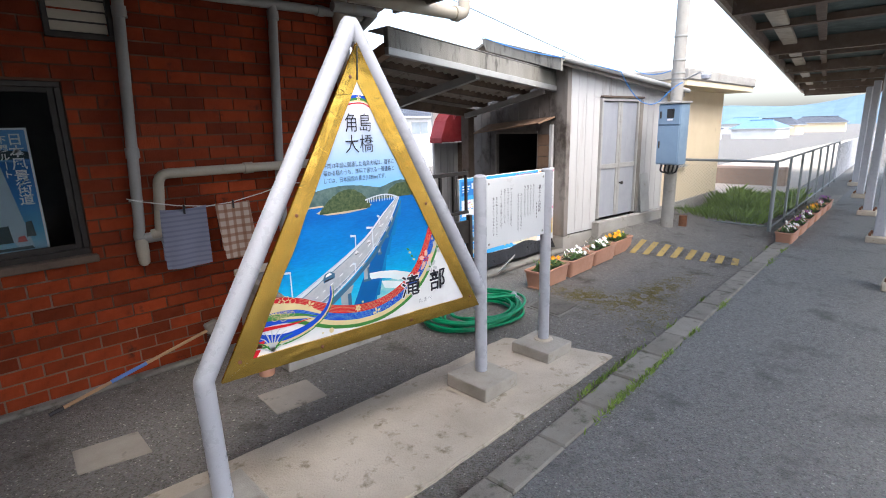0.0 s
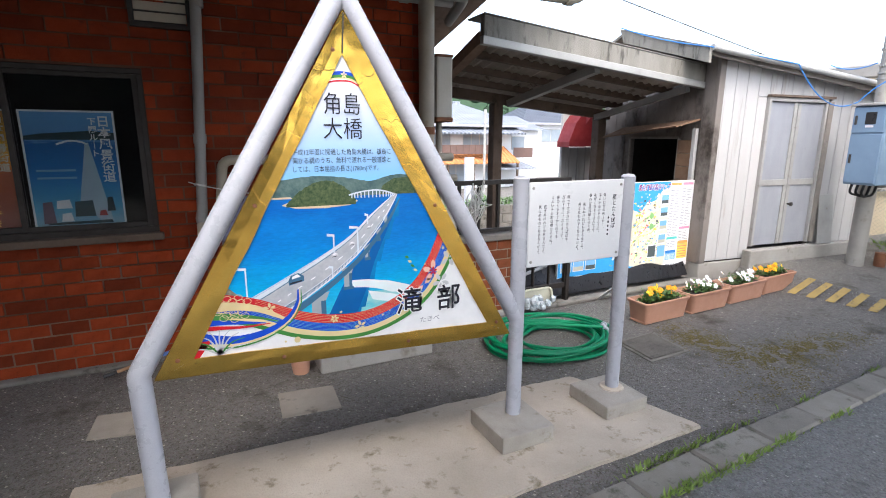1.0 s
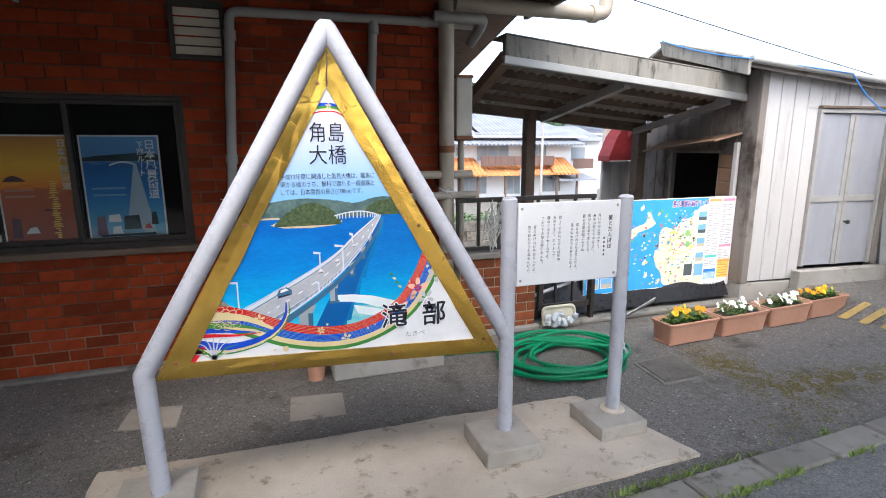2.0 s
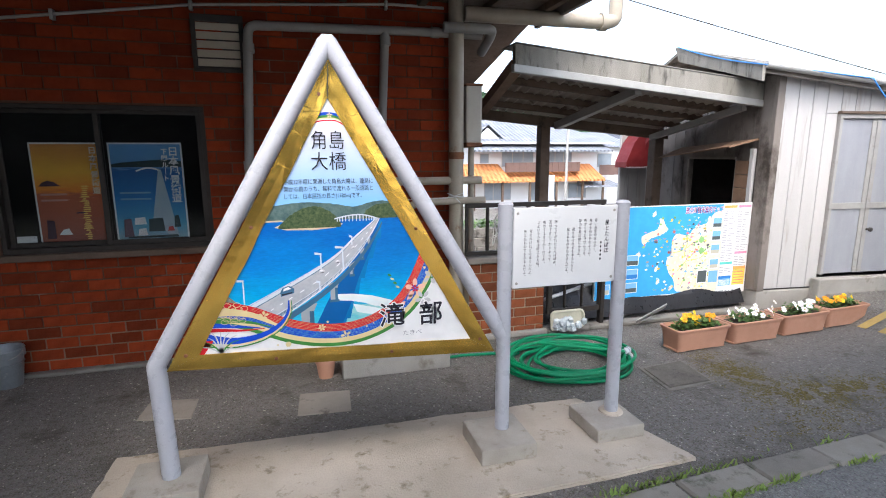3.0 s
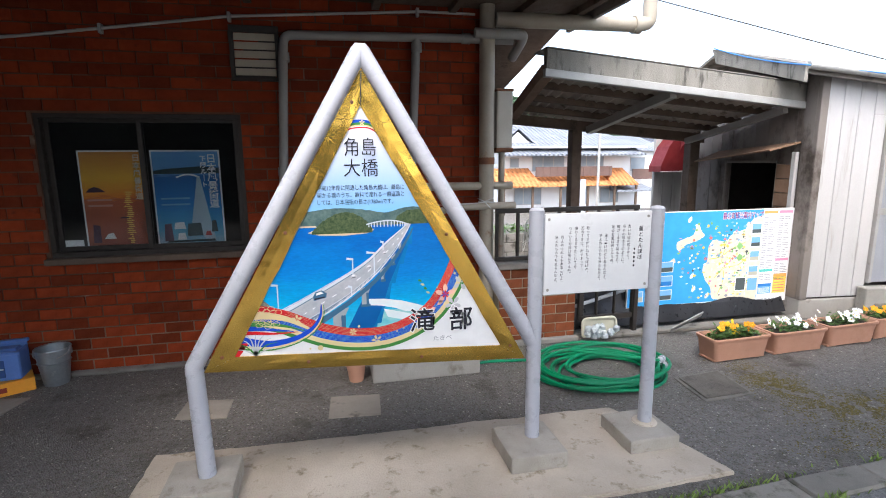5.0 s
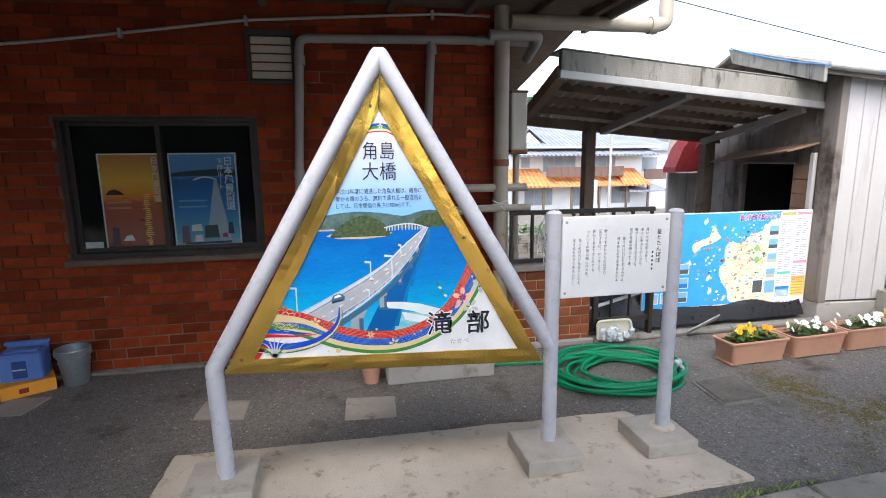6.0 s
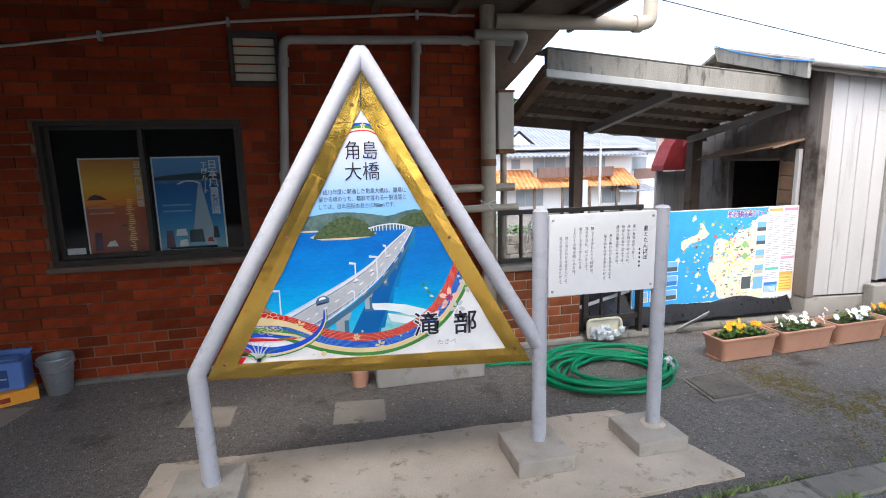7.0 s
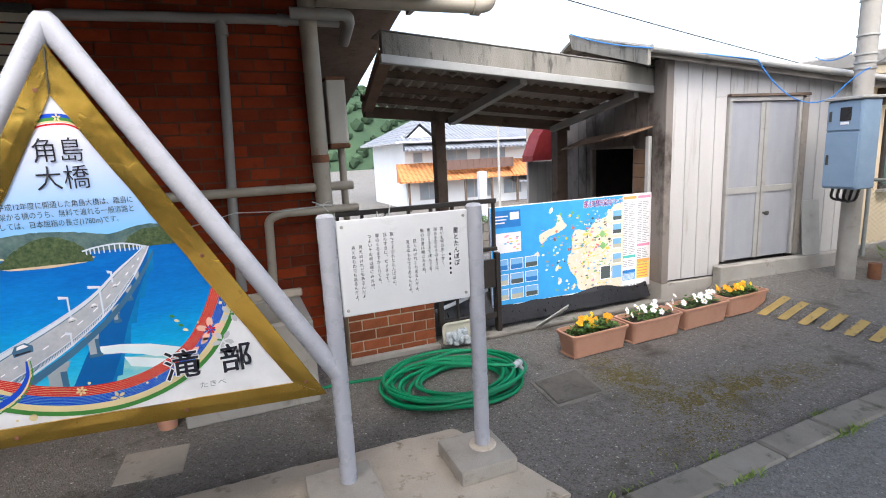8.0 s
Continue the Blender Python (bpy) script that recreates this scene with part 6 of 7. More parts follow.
def build_hose():
    e = thing("garden_hose", "coiled green garden hose with white nozzle on asphalt", "hose", (3.27, 3.03, 0))
    rnd = random.Random(5)
    pts = []
    loops, n = 12, 40
    for i in range(loops * n):
        t = i / n
        a = 2 * math.pi * t
        k = int(t)
        f = t - k
        R0 = [0.50, 0.42, 0.55, 0.33, 0.48, 0.28, 0.53, 0.38, 0.57, 0.31, 0.45, 0.54, 0.49]
        r = R0[k] * (1 - f) + R0[k + 1] * f
        cx, cy = 0.08 * math.sin(k * 1.7) * (1 - f) + 0.08 * math.sin((k + 1) * 1.7) * f, 0.045 * math.cos(k * 2.3) * (1 - f) + 0.045 * math.cos((k + 1) * 2.3) * f
        pts.append((3.42 + cx + r * 0.98 * math.cos(a + 2.2), 2.97 + cy + r * 0.76 * math.sin(a + 2.2), 0.014 + 0.008 * t + 0.008 * math.sin(3 * a + k)))
    start = [(1.55, 3.72, 0.013), (1.9, 3.52, 0.013), (2.3, 3.38, 0.013), (2.65, 3.40, 0.013)]
    end = [(3.80, 2.84, 0.135), (3.84, 2.84, 0.125)]
    part("tube", tube(start + pts + end, 0.0125, 8), HOSE_GREEN, e, smooth=True)
    nz = part("nozzle", tube([(3.83, 2.84, 0.125), (3.86, 2.86, 0.118), (3.90, 2.89, 0.11)], 0.022, 10), TUBE_WHITE, e, "white plastic spray nozzle", smooth=True)
    part("trigger", tube([(3.89, 2.88, 0.11), (3.915, 2.855, 0.08), (3.92, 2.84, 0.05)], 0.014, 8), TUBE_WHITE, nz, smooth=True)
    part("nozzle_head", tube([(3.89, 2.885, 0.112), (3.925, 2.915, 0.105)], 0.028, 12), TUBE_WHITE, nz, smooth=True)


def build_wash_stand():
    e = thing("wash_stand", "grey concrete outdoor sink block against the brick wall", "sink", (2.05, 3.6, 0))
    bm = bmesh.new()
    box(1.62, 3.22, 0, 2.48, 3.30, 0.60, 0.008, bm=bm)
    box(1.62, 3.90, 0, 2.48, 3.985, 0.60, 0.008, bm=bm)
    box(1.62, 3.30, 0, 1.70, 3.90, 0.60, 0.008, bm=bm)
    box(2.40, 3.30, 0, 2.48, 3.90, 0.60, 0.008, bm=bm)
    box(1.70, 3.30, 0, 2.40, 3.90, 0.36, bm=bm)
    part("basin", bm, CONCRETE, e)
    part("ledge", box(1.60, 3.93, 0.60, 2.5, 3.985, 0.66, 0.008), CONCRETE_PALE, e)
    e = thing("flower_pot", "small empty terracotta pot on asphalt", "pot", (1.50, 3.33, 0))
    part("pot", lathe([(0.055, 0), (0.075, 0.13), (0.085, 0.13), (0.085, 0.16), (0.075, 0.16), (0.068, 0.12), (0.05, 0.05)], (1.50, 3.33, 0), 24), TERRACOTTA, e, smooth=True)


def build_buckets():
    zinc = paint("zinc", (0.34, 0.37, 0.39), (0.26, 0.285, 0.30), 0.4, 0.7, 6, 60, 0.1, (0.45, 0.47, 0.47), 12, 0.6)
    e = thing("bucket", "dented galvanised steel bucket with a wire handle", "bucket", (-0.80, 3.84, 0))
    c = (-0.80, 3.84, 0)
    part("body", lathe([(0.08, 0.0), (0.085, 0.012), (0.106, 0.18), (0.112, 0.185), (0.106, 0.19), (0.118, 0.285), (0.124, 0.29), (0.121, 0.297), (0.113, 0.29), (0.10, 0.18), (0.075, 0.02)], c, 32), zinc, e, smooth=True)
    part("handle", tube([(c[0] + 0.124 * math.cos(a), c[1] - 0.02 - 0.08 * math.sin(a), 0.275 - 0.05 * math.sin(a)) for a in (math.pi * k / 14 for k in range(15))], 0.004, 6), GALV, e)
    for s in (-1, 1):
        part("ear", box(c[0] + s * 0.12 - 0.006, c[1] - 0.022, 0.235, c[0] + s * 0.12 + 0.006, c[1] + 0.022, 0.29, 0.003), zinc, e)
    orange = paint("orange_plastic", (0.80, 0.33, 0.02), (0.70, 0.27, 0.02), 0.5, 0, 5, 90, 0.05)
    e = thing("crate", "orange plastic carton lying flat by the wall", "crate", (-1.22, 3.72, 0))
    M = Matrix.Translation((-1.10, 3.76, 0)) @ pose(0, 0, 0, 0, 0, 30) @ Matrix.Scale(0.84, 4)
    part("body", box(-0.20, -0.13, 0, 0.20, 0.13, 0.12, 0.006, m=M), orange, e)
    part("label", box(-0.07, -0.134, 0.035, 0.0, -0.131, 0.08, m=M), print_ink("maroon_ink", (0.25, 0.04, 0.03)), e)
    for k in range(4):
        part("print_bar", box(0.202, -0.08 + 0.035 * k, 0.04, 0.204, -0.055 + 0.035 * k, 0.085, m=M), INK_BLACK, e)
    blue = paint("blue_plastic", (0.10, 0.20, 0.50), (0.08, 0.16, 0.42), 0.45, 0, 5, 90, 0.03)
    e = thing("mop_bucket", "blue plastic mop bucket with a wringer on a carton", "bucket", (-1.22, 3.76, 0.12))
    M = Matrix.Translation((-1.12, 3.80, 0.101)) @ pose(0, 0, 0, 0, 0, 8) @ Matrix.Scale(0.84, 4)
    bm = bmesh.new()
    for q in ((-0.16, -0.11, 0, 0.16, -0.09, 0.25), (-0.16, 0.10, 0, 0.16, 0.12, 0.30), (-0.16, -0.09, 0, -0.14, 0.10, 0.26), (0.14, -0.09, 0, 0.16, 0.10, 0.26), (-0.14, -0.09, 0, 0.14, 0.10, 0.02)):
        box(*q, 0.006, bm=bm, m=M)
    part("body", bm, blue, e)
    part("rim", box(-0.175, -0.125, 0.235, 0.175, -0.085, 0.262, 0.006, m=M, bm=box(-0.175, 0.085, 0.285, 0.175, 0.13, 0.315, 0.006, m=M)), blue, e)
    # Flat raised panel; its darker blue imitates the shade of a hollow.
    part("recess", box(-0.06, -0.116, 0.03, 0.05, -0.111, 0.19, 0.003, m=M), print_ink("recess_shade_blue", (0.03, 0.07, 0.20), 0.5), e)
    part("bar", box(-0.055, -0.125, 0.105, 0.045, -0.117, 0.118, 0.003, m=M), TUBE_WHITE, e)
    part("wringer", box(-0.13, -0.06, 0.24, 0.13, 0.06, 0.275, 0.008, m=M), blue, e)
    for at, r, h, mat, lab in (((-1.52, 3.84, 0), 0.13, 0.30, blue, "round blue plastic bucket by the wall"), ((-1.84, 3.78, 0), 0.14, 0.27, blue, "round blue plastic bucket beside another")):
        e = thing("bucket", lab, "bucket", at)
        part("body", lathe([(r * 0.75, 0), (r * 0.97, h * 0.93), (r, h * 0.93), (r, h), (r * 0.95, h), (r * 0.72, 0.02)], at, 28), mat, e, smooth=True)
    e = thing("watering_can", "small green plastic watering can by the wall", "watering can", (-1.45, 3.83, 0))
    green = paint("green_plastic", (0.03, 0.35, 0.06), (0.02, 0.28, 0.05), 0.4)
    part("body", lathe([(0.06, 0), (0.065, 0.02), (0.06, 0.14), (0.05, 0.16)], (-1.45, 3.80, 0), 20), green, e, smooth=True)
    part("spout", tube([(-1.47, 3.76, 0.05), (-1.53, 3.66, 0.10), (-1.57, 3.58, 0.14)], 0.013, 8), green, e, smooth=True)
    e = thing("brush", "long-handled brush leaning on the wall foot", "brush", (0.32, 3.80, 0))
    hd = paint("tan_handle", (0.42, 0.25, 0.13), (0.33, 0.19, 0.10), 0.5)
    part("handle", tube([(0.28, 3.78, 0.03), (1.30, 3.86, 0.26)], 0.012, 8), hd, e, smooth=True)
    part("grip", tube([(0.62, 3.807, 0.107), (0.85, 3.825, 0.158)], 0.0135, 8), blue, e, smooth=True)
    part("tip", tube([(0.26, 3.778, 0.026), (0.34, 3.785, 0.044)], 0.014, 8), BLACK_PLASTIC, e, smooth=True)
    part("head", box(-0.05, -0.03, -0.04, 0.05, 0.03, 0.05, 0.012, m=Matrix.Translation((1.34, 3.87, 0.27)) @ pose(0, 0, 0, 0, -14, 0)), WOOD_GREY, e)
    bm = bmesh.new()
    rnd = random.Random(6)
    for k in range(120):
        p = Vector((1.36 + rnd.uniform(-0.05, 0.05), 3.87 + rnd.uniform(-0.025, 0.025), 0.245))
        tube([p, p + Vector((rnd.uniform(-0.02, 0.03), 0, -0.09))], 0.0015, 3, bm)
    part("bristles", bm, BLACK_PLASTIC, e)


def cloth(name, label, x0, x1, z1, z0, y, mats, seed, skew):
    """A towel hung over a line: two layers with soft folds."""
    e = thing(name, label, "towel", ((x0 + x1) / 2, y, z0))
    bm = bmesh.new()
    n, m = 18, 22
    for side, drop in ((-1, 1.0), (1, 0.86)):
        g = []
        for j in range(m + 1):
            t = j / m
            row = []
            for i in range(n + 1):
                s = i / n
                fold = 0.010 * math.sin(s * 9 + seed + t * 1.5) * t + 0.006 * noise.noise((s * 4, t * 3, seed))
                row.append(bm.verts.new((x0 + (x1 - x0) * s + skew * t, y + side * (0.006 + 0.012 * t) + fold, z1 - (z1 - z0) * drop * t - 0.012 * math.sin(math.pi * s))))
            g.append(row)
        for j in range(m):
            for i in range(n):
                bm.faces.new((g[j][i], g[j][i + 1], g[j + 1][i + 1], g[j + 1][i]))
    part("cloth", bm, mats, e, smooth=True)
    rs = Vector(((x0 + x1) / 2, y, z1 + 0.0))
    part("peg", box(rs.x - 0.006, y - 0.02, z1 - 0.045, rs.x + 0.006, y - 0.008, z1 + 0.02, 0.002), BLACK_PLASTIC, e)


def plaid(name, base, line, sx, sz):
    m, nt, b = nodes_of(name)
    tc = nt.nodes.new("ShaderNodeTexCoord")
    col = base
    for axis, sc in (("X", sx), ("Z", sz)):
        wv = nt.nodes.new("ShaderNodeTexWave")
        wv.bands_direction = axis
        wv.inputs["Scale"].default_value = sc
        wv.inputs["Distortion"].default_value = 0.3
        nt.links.new(tc.outputs["Object"], wv.inputs[0])
        rg = nt.nodes.new("ShaderNodeMapRange")
        rg.inputs[1].default_value, rg.inputs[2].default_value, rg.inputs[4].default_value = 0.55, 0.8, 0.7
        nt.links.new(wv.outputs[1], rg.inputs[0])
        col = mixed(nt, rg.outputs[0], col, line)
    nt.links.new(col, b.inputs["Base Color"])
    b.inputs["Roughness"].default_value = 0.95
    bumped(nt, b, noise_of(nt, 300, 2), 0.2, 0.002)
    return m


def build_washing_line():
    rope = paint("white_rope", (0.6, 0.6, 0.58), (0.5, 0.5, 0.48), 0.9)
    pts = [(0.90, 3.84, 1.325), (0.97, 3.84, 1.30), (1.2, 3.84, 1.245), (1.41, 3.84, 1.215), (1.6, 3.84, 1.225), (1.85, 3.84, 1.27), (2.06, 3.84, 1.325), (2.4, 3.83, 1.31), (2.74, 3.82, 1.33)]
    e = thing("washing_line", "thin white rope line tied between wall pipes", "rope", pts[0])
    part("rope", tube(pts, 0.004, 6), rope, e)
    for x, y, z, r in ((0.975, 3.93, 1.30, 0.04), (2.74, 3.90, 1.33, 0.07)):
        part("knot", tube([(x + r * math.cos(a), y + r * math.sin(a), z + 0.006 * math.sin(2 * a)) for a in (2 * math.pi * k / 14 for k in range(14))], 0.005, 6, closed=True), rope, e)
    for d in ((0.08, 0.03), (-0.07, 0.03), (0.05, -0.06)):
        part("tail", tube([(2.70, 3.825, 1.335), (2.70 + d[0], 3.80, 1.335 + d[1])], 0.004, 6), rope, e)
    cloth("towel", "grey striped cloth hanging from a line", 1.09, 1.40, 1.225, 0.80, 3.84, plaid("grey_stripe", (0.33, 0.34, 0.40), (0.13, 0.135, 0.20), 0.1, 9), 1.0, -0.01)
    cloth("towel", "beige checked cloth hanging from a line", 1.47, 1.73, 1.225, 0.80, 3.84, plaid("beige_check", (0.46, 0.36, 0.30), (0.22, 0.095, 0.05), 5, 5), 2.6, 0.03)


# ---- passage beside the station ----
def build_low_wall():
    e = thing("low_wall", "low red brick wall with a timber cap", "wall", (3.2, 3.75, 0), kind="structure")
    part("backing", box(2.82, 3.764, 0, 3.578, 3.95, 0.72), MORTAR_PALE, e)
    part("cap", box(2.80, 3.73, 0.72, 3.60, 3.97, 0.775, 0.008), WOOD_GREY, e)
    part("foot", box(2.80, 3.70, 0, 3.60, 3.755, 0.05, 0.008), CONCRETE, e)
    lay_bricks(e, 2.82, 3.58, 0.0, 0.72, 3.755, singles=(0, 9, 0, 9), mat=BRICK_BROWN)
    e = thing("fence", "dark steel railing of square bars on the wall", "railing", (3.4, 3.82, 0.775))
    part("top_rail", box(2.80, 3.80, 1.225, 4.24, 3.84, 1.265, 0.003), BRONZE_FRAME, e)
    part("bottom_rail", box(2.80, 3.80, 0.79, 4.24, 3.84, 0.825, 0.003), BRONZE_FRAME, e)
    for k in range(8):
        x = 2.815 + 0.2 * k
        part("bar", box(x - 0.013, 3.805, 0.826, x + 0.013, 3.835, 1.224, 0.002), BRONZE_FRAME, e)
    rope = paint("tied_rope", (0.62, 0.61, 0.58), (0.5, 0.49, 0.46), 0.9)
    rnd = random.Random(9)
    e = thing("rope_bundle", "tangled white rope tied on the railing", "rope", (3.15, 3.78, 1.0))
    pts = []
    for k in range(46):
        pts.append((3.16 + rnd.gauss(0, 0.05), 3.785 + rnd.gauss(0, 0.012), 1.05 + rnd.gauss(0, 0.12)))
    part("rope", tube([(p.x, 3.785 + 0.02 * math.sin(i), p.y) for i, p in enumerate(curve2([(a, c) for a, b, c in pts], 4))], 0.0045, 5), rope, e)
    # low sash lying against the passage, sill and clutter
    e = thing("old_window", "old dark sash window leaning in the passage", "window", (3.9, 3.76, 0.2))
    bm = bmesh.new()
    for q in ((3.62, 3.76, 0.46, 4.24, 3.80, 0.72), (3.62, 3.76, 0.17, 4.24, 3.80, 0.22), (3.62, 3.76, 0.22, 3.67, 3.80, 0.46), (4.18, 3.76, 0.22, 4.24, 3.80, 0.46), (3.80, 3.765, 0.22, 3.82, 3.795, 0.46), (3.99, 3.765, 0.22, 4.01, 3.795, 0.46)):
        box(*q, 0.003, bm=bm)
    part("sash", bm, BRONZE_FRAME, e)
    part("post", box(4.19, 3.74, 0, 4.235, 3.80, 0.78, 0.004), BRONZE_FRAME, e)
    single("passage_step", box(3.60, 3.68, 0, 6.15, 3.80, 0.04, 0.01), CONCRETE_DARK, "worn concrete step along the passage", "step", "structure")
    single("white_pipe", tube([(3.62, 3.84, 0.30), (4.15, 3.86, 0.42)], 0.018, 10), TUBE_WHITE, "white plastic pipe lying aslant", "pipe", smooth=True)
    tub = thing("plastic_tub", "cream plastic tub of crumpled clear bags", "tub", (3.78, 3.73, 0.045))
    cream = paint("cream_plastic", (0.55, 0.53, 0.42), (0.46, 0.44, 0.35), 0.4)
    part("rim", tube(bent([(3.62, 3.66, 0.06), (3.62, 3.68, 0.22), (3.96, 3.68, 0.22), (3.97, 3.66, 0.06), (3.62, 3.66, 0.06)], 0.05), 0.014, 8), cream, tub, smooth=True)
    part("body", box(3.63, 3.685, 0.05, 3.96, 3.70, 0.215, 0.004), cream, tub)
    rnd = random.Random(17)
    bm = bmesh.new()
    for k in range(26):
        p = Vector((rnd.uniform(3.65, 3.95), rnd.uniform(3.60, 3.67), rnd.uniform(0.055, 0.15)))
        q = bmesh.ops.create_icosphere(bm, subdivisions=1, radius=rnd.uniform(0.02, 0.045))
        for v in q["verts"]:
            v.co = p + v.co * rnd.uniform(0.6, 1.25)
    part("bags", bm, paint("clear_bag", (0.55, 0.60, 0.62), (0.30, 0.36, 0.40), 0.2, 0, 14, 60, 0.1, (0.75, 0.77, 0.78), 20, 0.55), tub)
    # dark stores behind the map board; black sheeting widened to stand in for shade
    e = thing("bundle", "black plastic sheeting widened to darken the shade under the map board", "sheeting", (5.1, 4.3, 0))
    bm = bmesh.new()
    n, m = 36, 12
    g = []
    for j in range(m + 1):
        row = []
        for i in range(n + 1):
            s, t = i / n, j / m
            row.append(bm.verts.new((3.62 + 2.52 * s, 3.88 + 0.75 * t + 0.03 * noise.noise((s * 9, t * 5, 1)), 0.03 + 0.50 * math.sin(math.pi * min(1, t * 1.6 + 0.02) / 1.25) * (0.75 + 0.35 * noise.noise((s * 5, t * 2, 3))))))
        g.append(row)
    for j in range(m):
        for i in range(n):
            bm.faces.new((g[j][i], g[j][i + 1], g[j + 1][i + 1], g[j + 1][i]))
    part("sheet", bm, BLACK_PLASTIC, e)
    single("metal_sheet", box(0, 0, 0, 0.42, 0.012, 0.07, 0.003, m=Matrix.Translation((4.52, 3.62, 0.03)) @ pose(0, 0, 0, 35, -16, 10)), GALV, "bent grey metal strip leaning on the ground", "strip")


def build_red_awnings():
    red = paint("red_awning", (0.20, 0.012, 0.015), (0.14, 0.01, 0.012), 0.6)
    e0 = None
    for k in range(2):
        x = 6.02 + 0.30 * k
        e = thing("awning_box", "dark red folding awning on a white wall", "awning", (x, 6.25, 1.5), "red awnings")
        bm = bmesh.new()
        prof = [(0.30, 1.50), (0.0, 1.50), (0.0, 1.58), (0.12, 1.86), (0.22, 1.98), (0.30, 1.98)]
        a = [bm.verts.new((x + u, 6.02 + 0.12 * k, z)) for u, z in prof]
        b = [bm.verts.new((x + u, 6.30 + 0.001 * k, z)) for u, z in prof]
        bm.faces.new(a)
        bm.faces.new(b)
        for i in range(6):
            bm.faces.new((a[i], a[(i + 1) % 6], b[(i + 1) % 6], b[i]))
        part("cover", bm, red, e)
        part("trim", box(x, 6.014 + 0.12 * k, 1.495, x + 0.30, 6.019 + 0.12 * k, 1.512), WHITE_PRINT, e)
    e = thing("wall_passage", "pale boarded wall end in the passage", "wall", (6.7, 6.35, 0), kind="structure")
    for k in range(4):
        part("board", box(6.12 + 0.16 * k, 6.31, 0, 6.272 + 0.16 * k, 6.36, 2.15, 0.004), SIDING, e)
    part("trim", box(6.70, 6.2, 0, 6.78, 6.31, 2.15, 0.004), WOOD_DARK, e)
    e = thing("garden_wall", "low concrete block wall behind the station", "wall", (6, 9.6, -1.5), kind="structure")
    for r in range(5):
        for k in range(16):
            x = 2.6 + 0.4 * k + (0.2 if r % 2 else 0)
            part("block", box(x, 9.6, -0.85 + 0.2 * r, x + 0.39, 9.75, -0.66 + 0.2 * r, 0.008), CONCRETE_DARK, e)
    part("footing", box(2.6, 9.58, -2.4, 9.2, 9.78, -0.85), CONCRETE_DARK, e)
    rnd = random.Random(12)
    bm = bmesh.new()
    for i in range(2600):
        x = rnd.uniform(2.8, 8.6)
        h = 0.28 * (0.6 + 0.6 * noise.noise((x * 1.7, 0, 0)))
        leaf(bm, (x, rnd.uniform(9.65, 10.1), 0.10 + rnd.uniform(0, max(0.05, h))), rnd.uniform(0.05, 0.09), rnd.uniform(0, 6.3), rnd.uniform(-0.3, 0.9))
    single("hedge", bm, LEAF, "low bright green shrubs on the block wall", "hedge", "stuff")


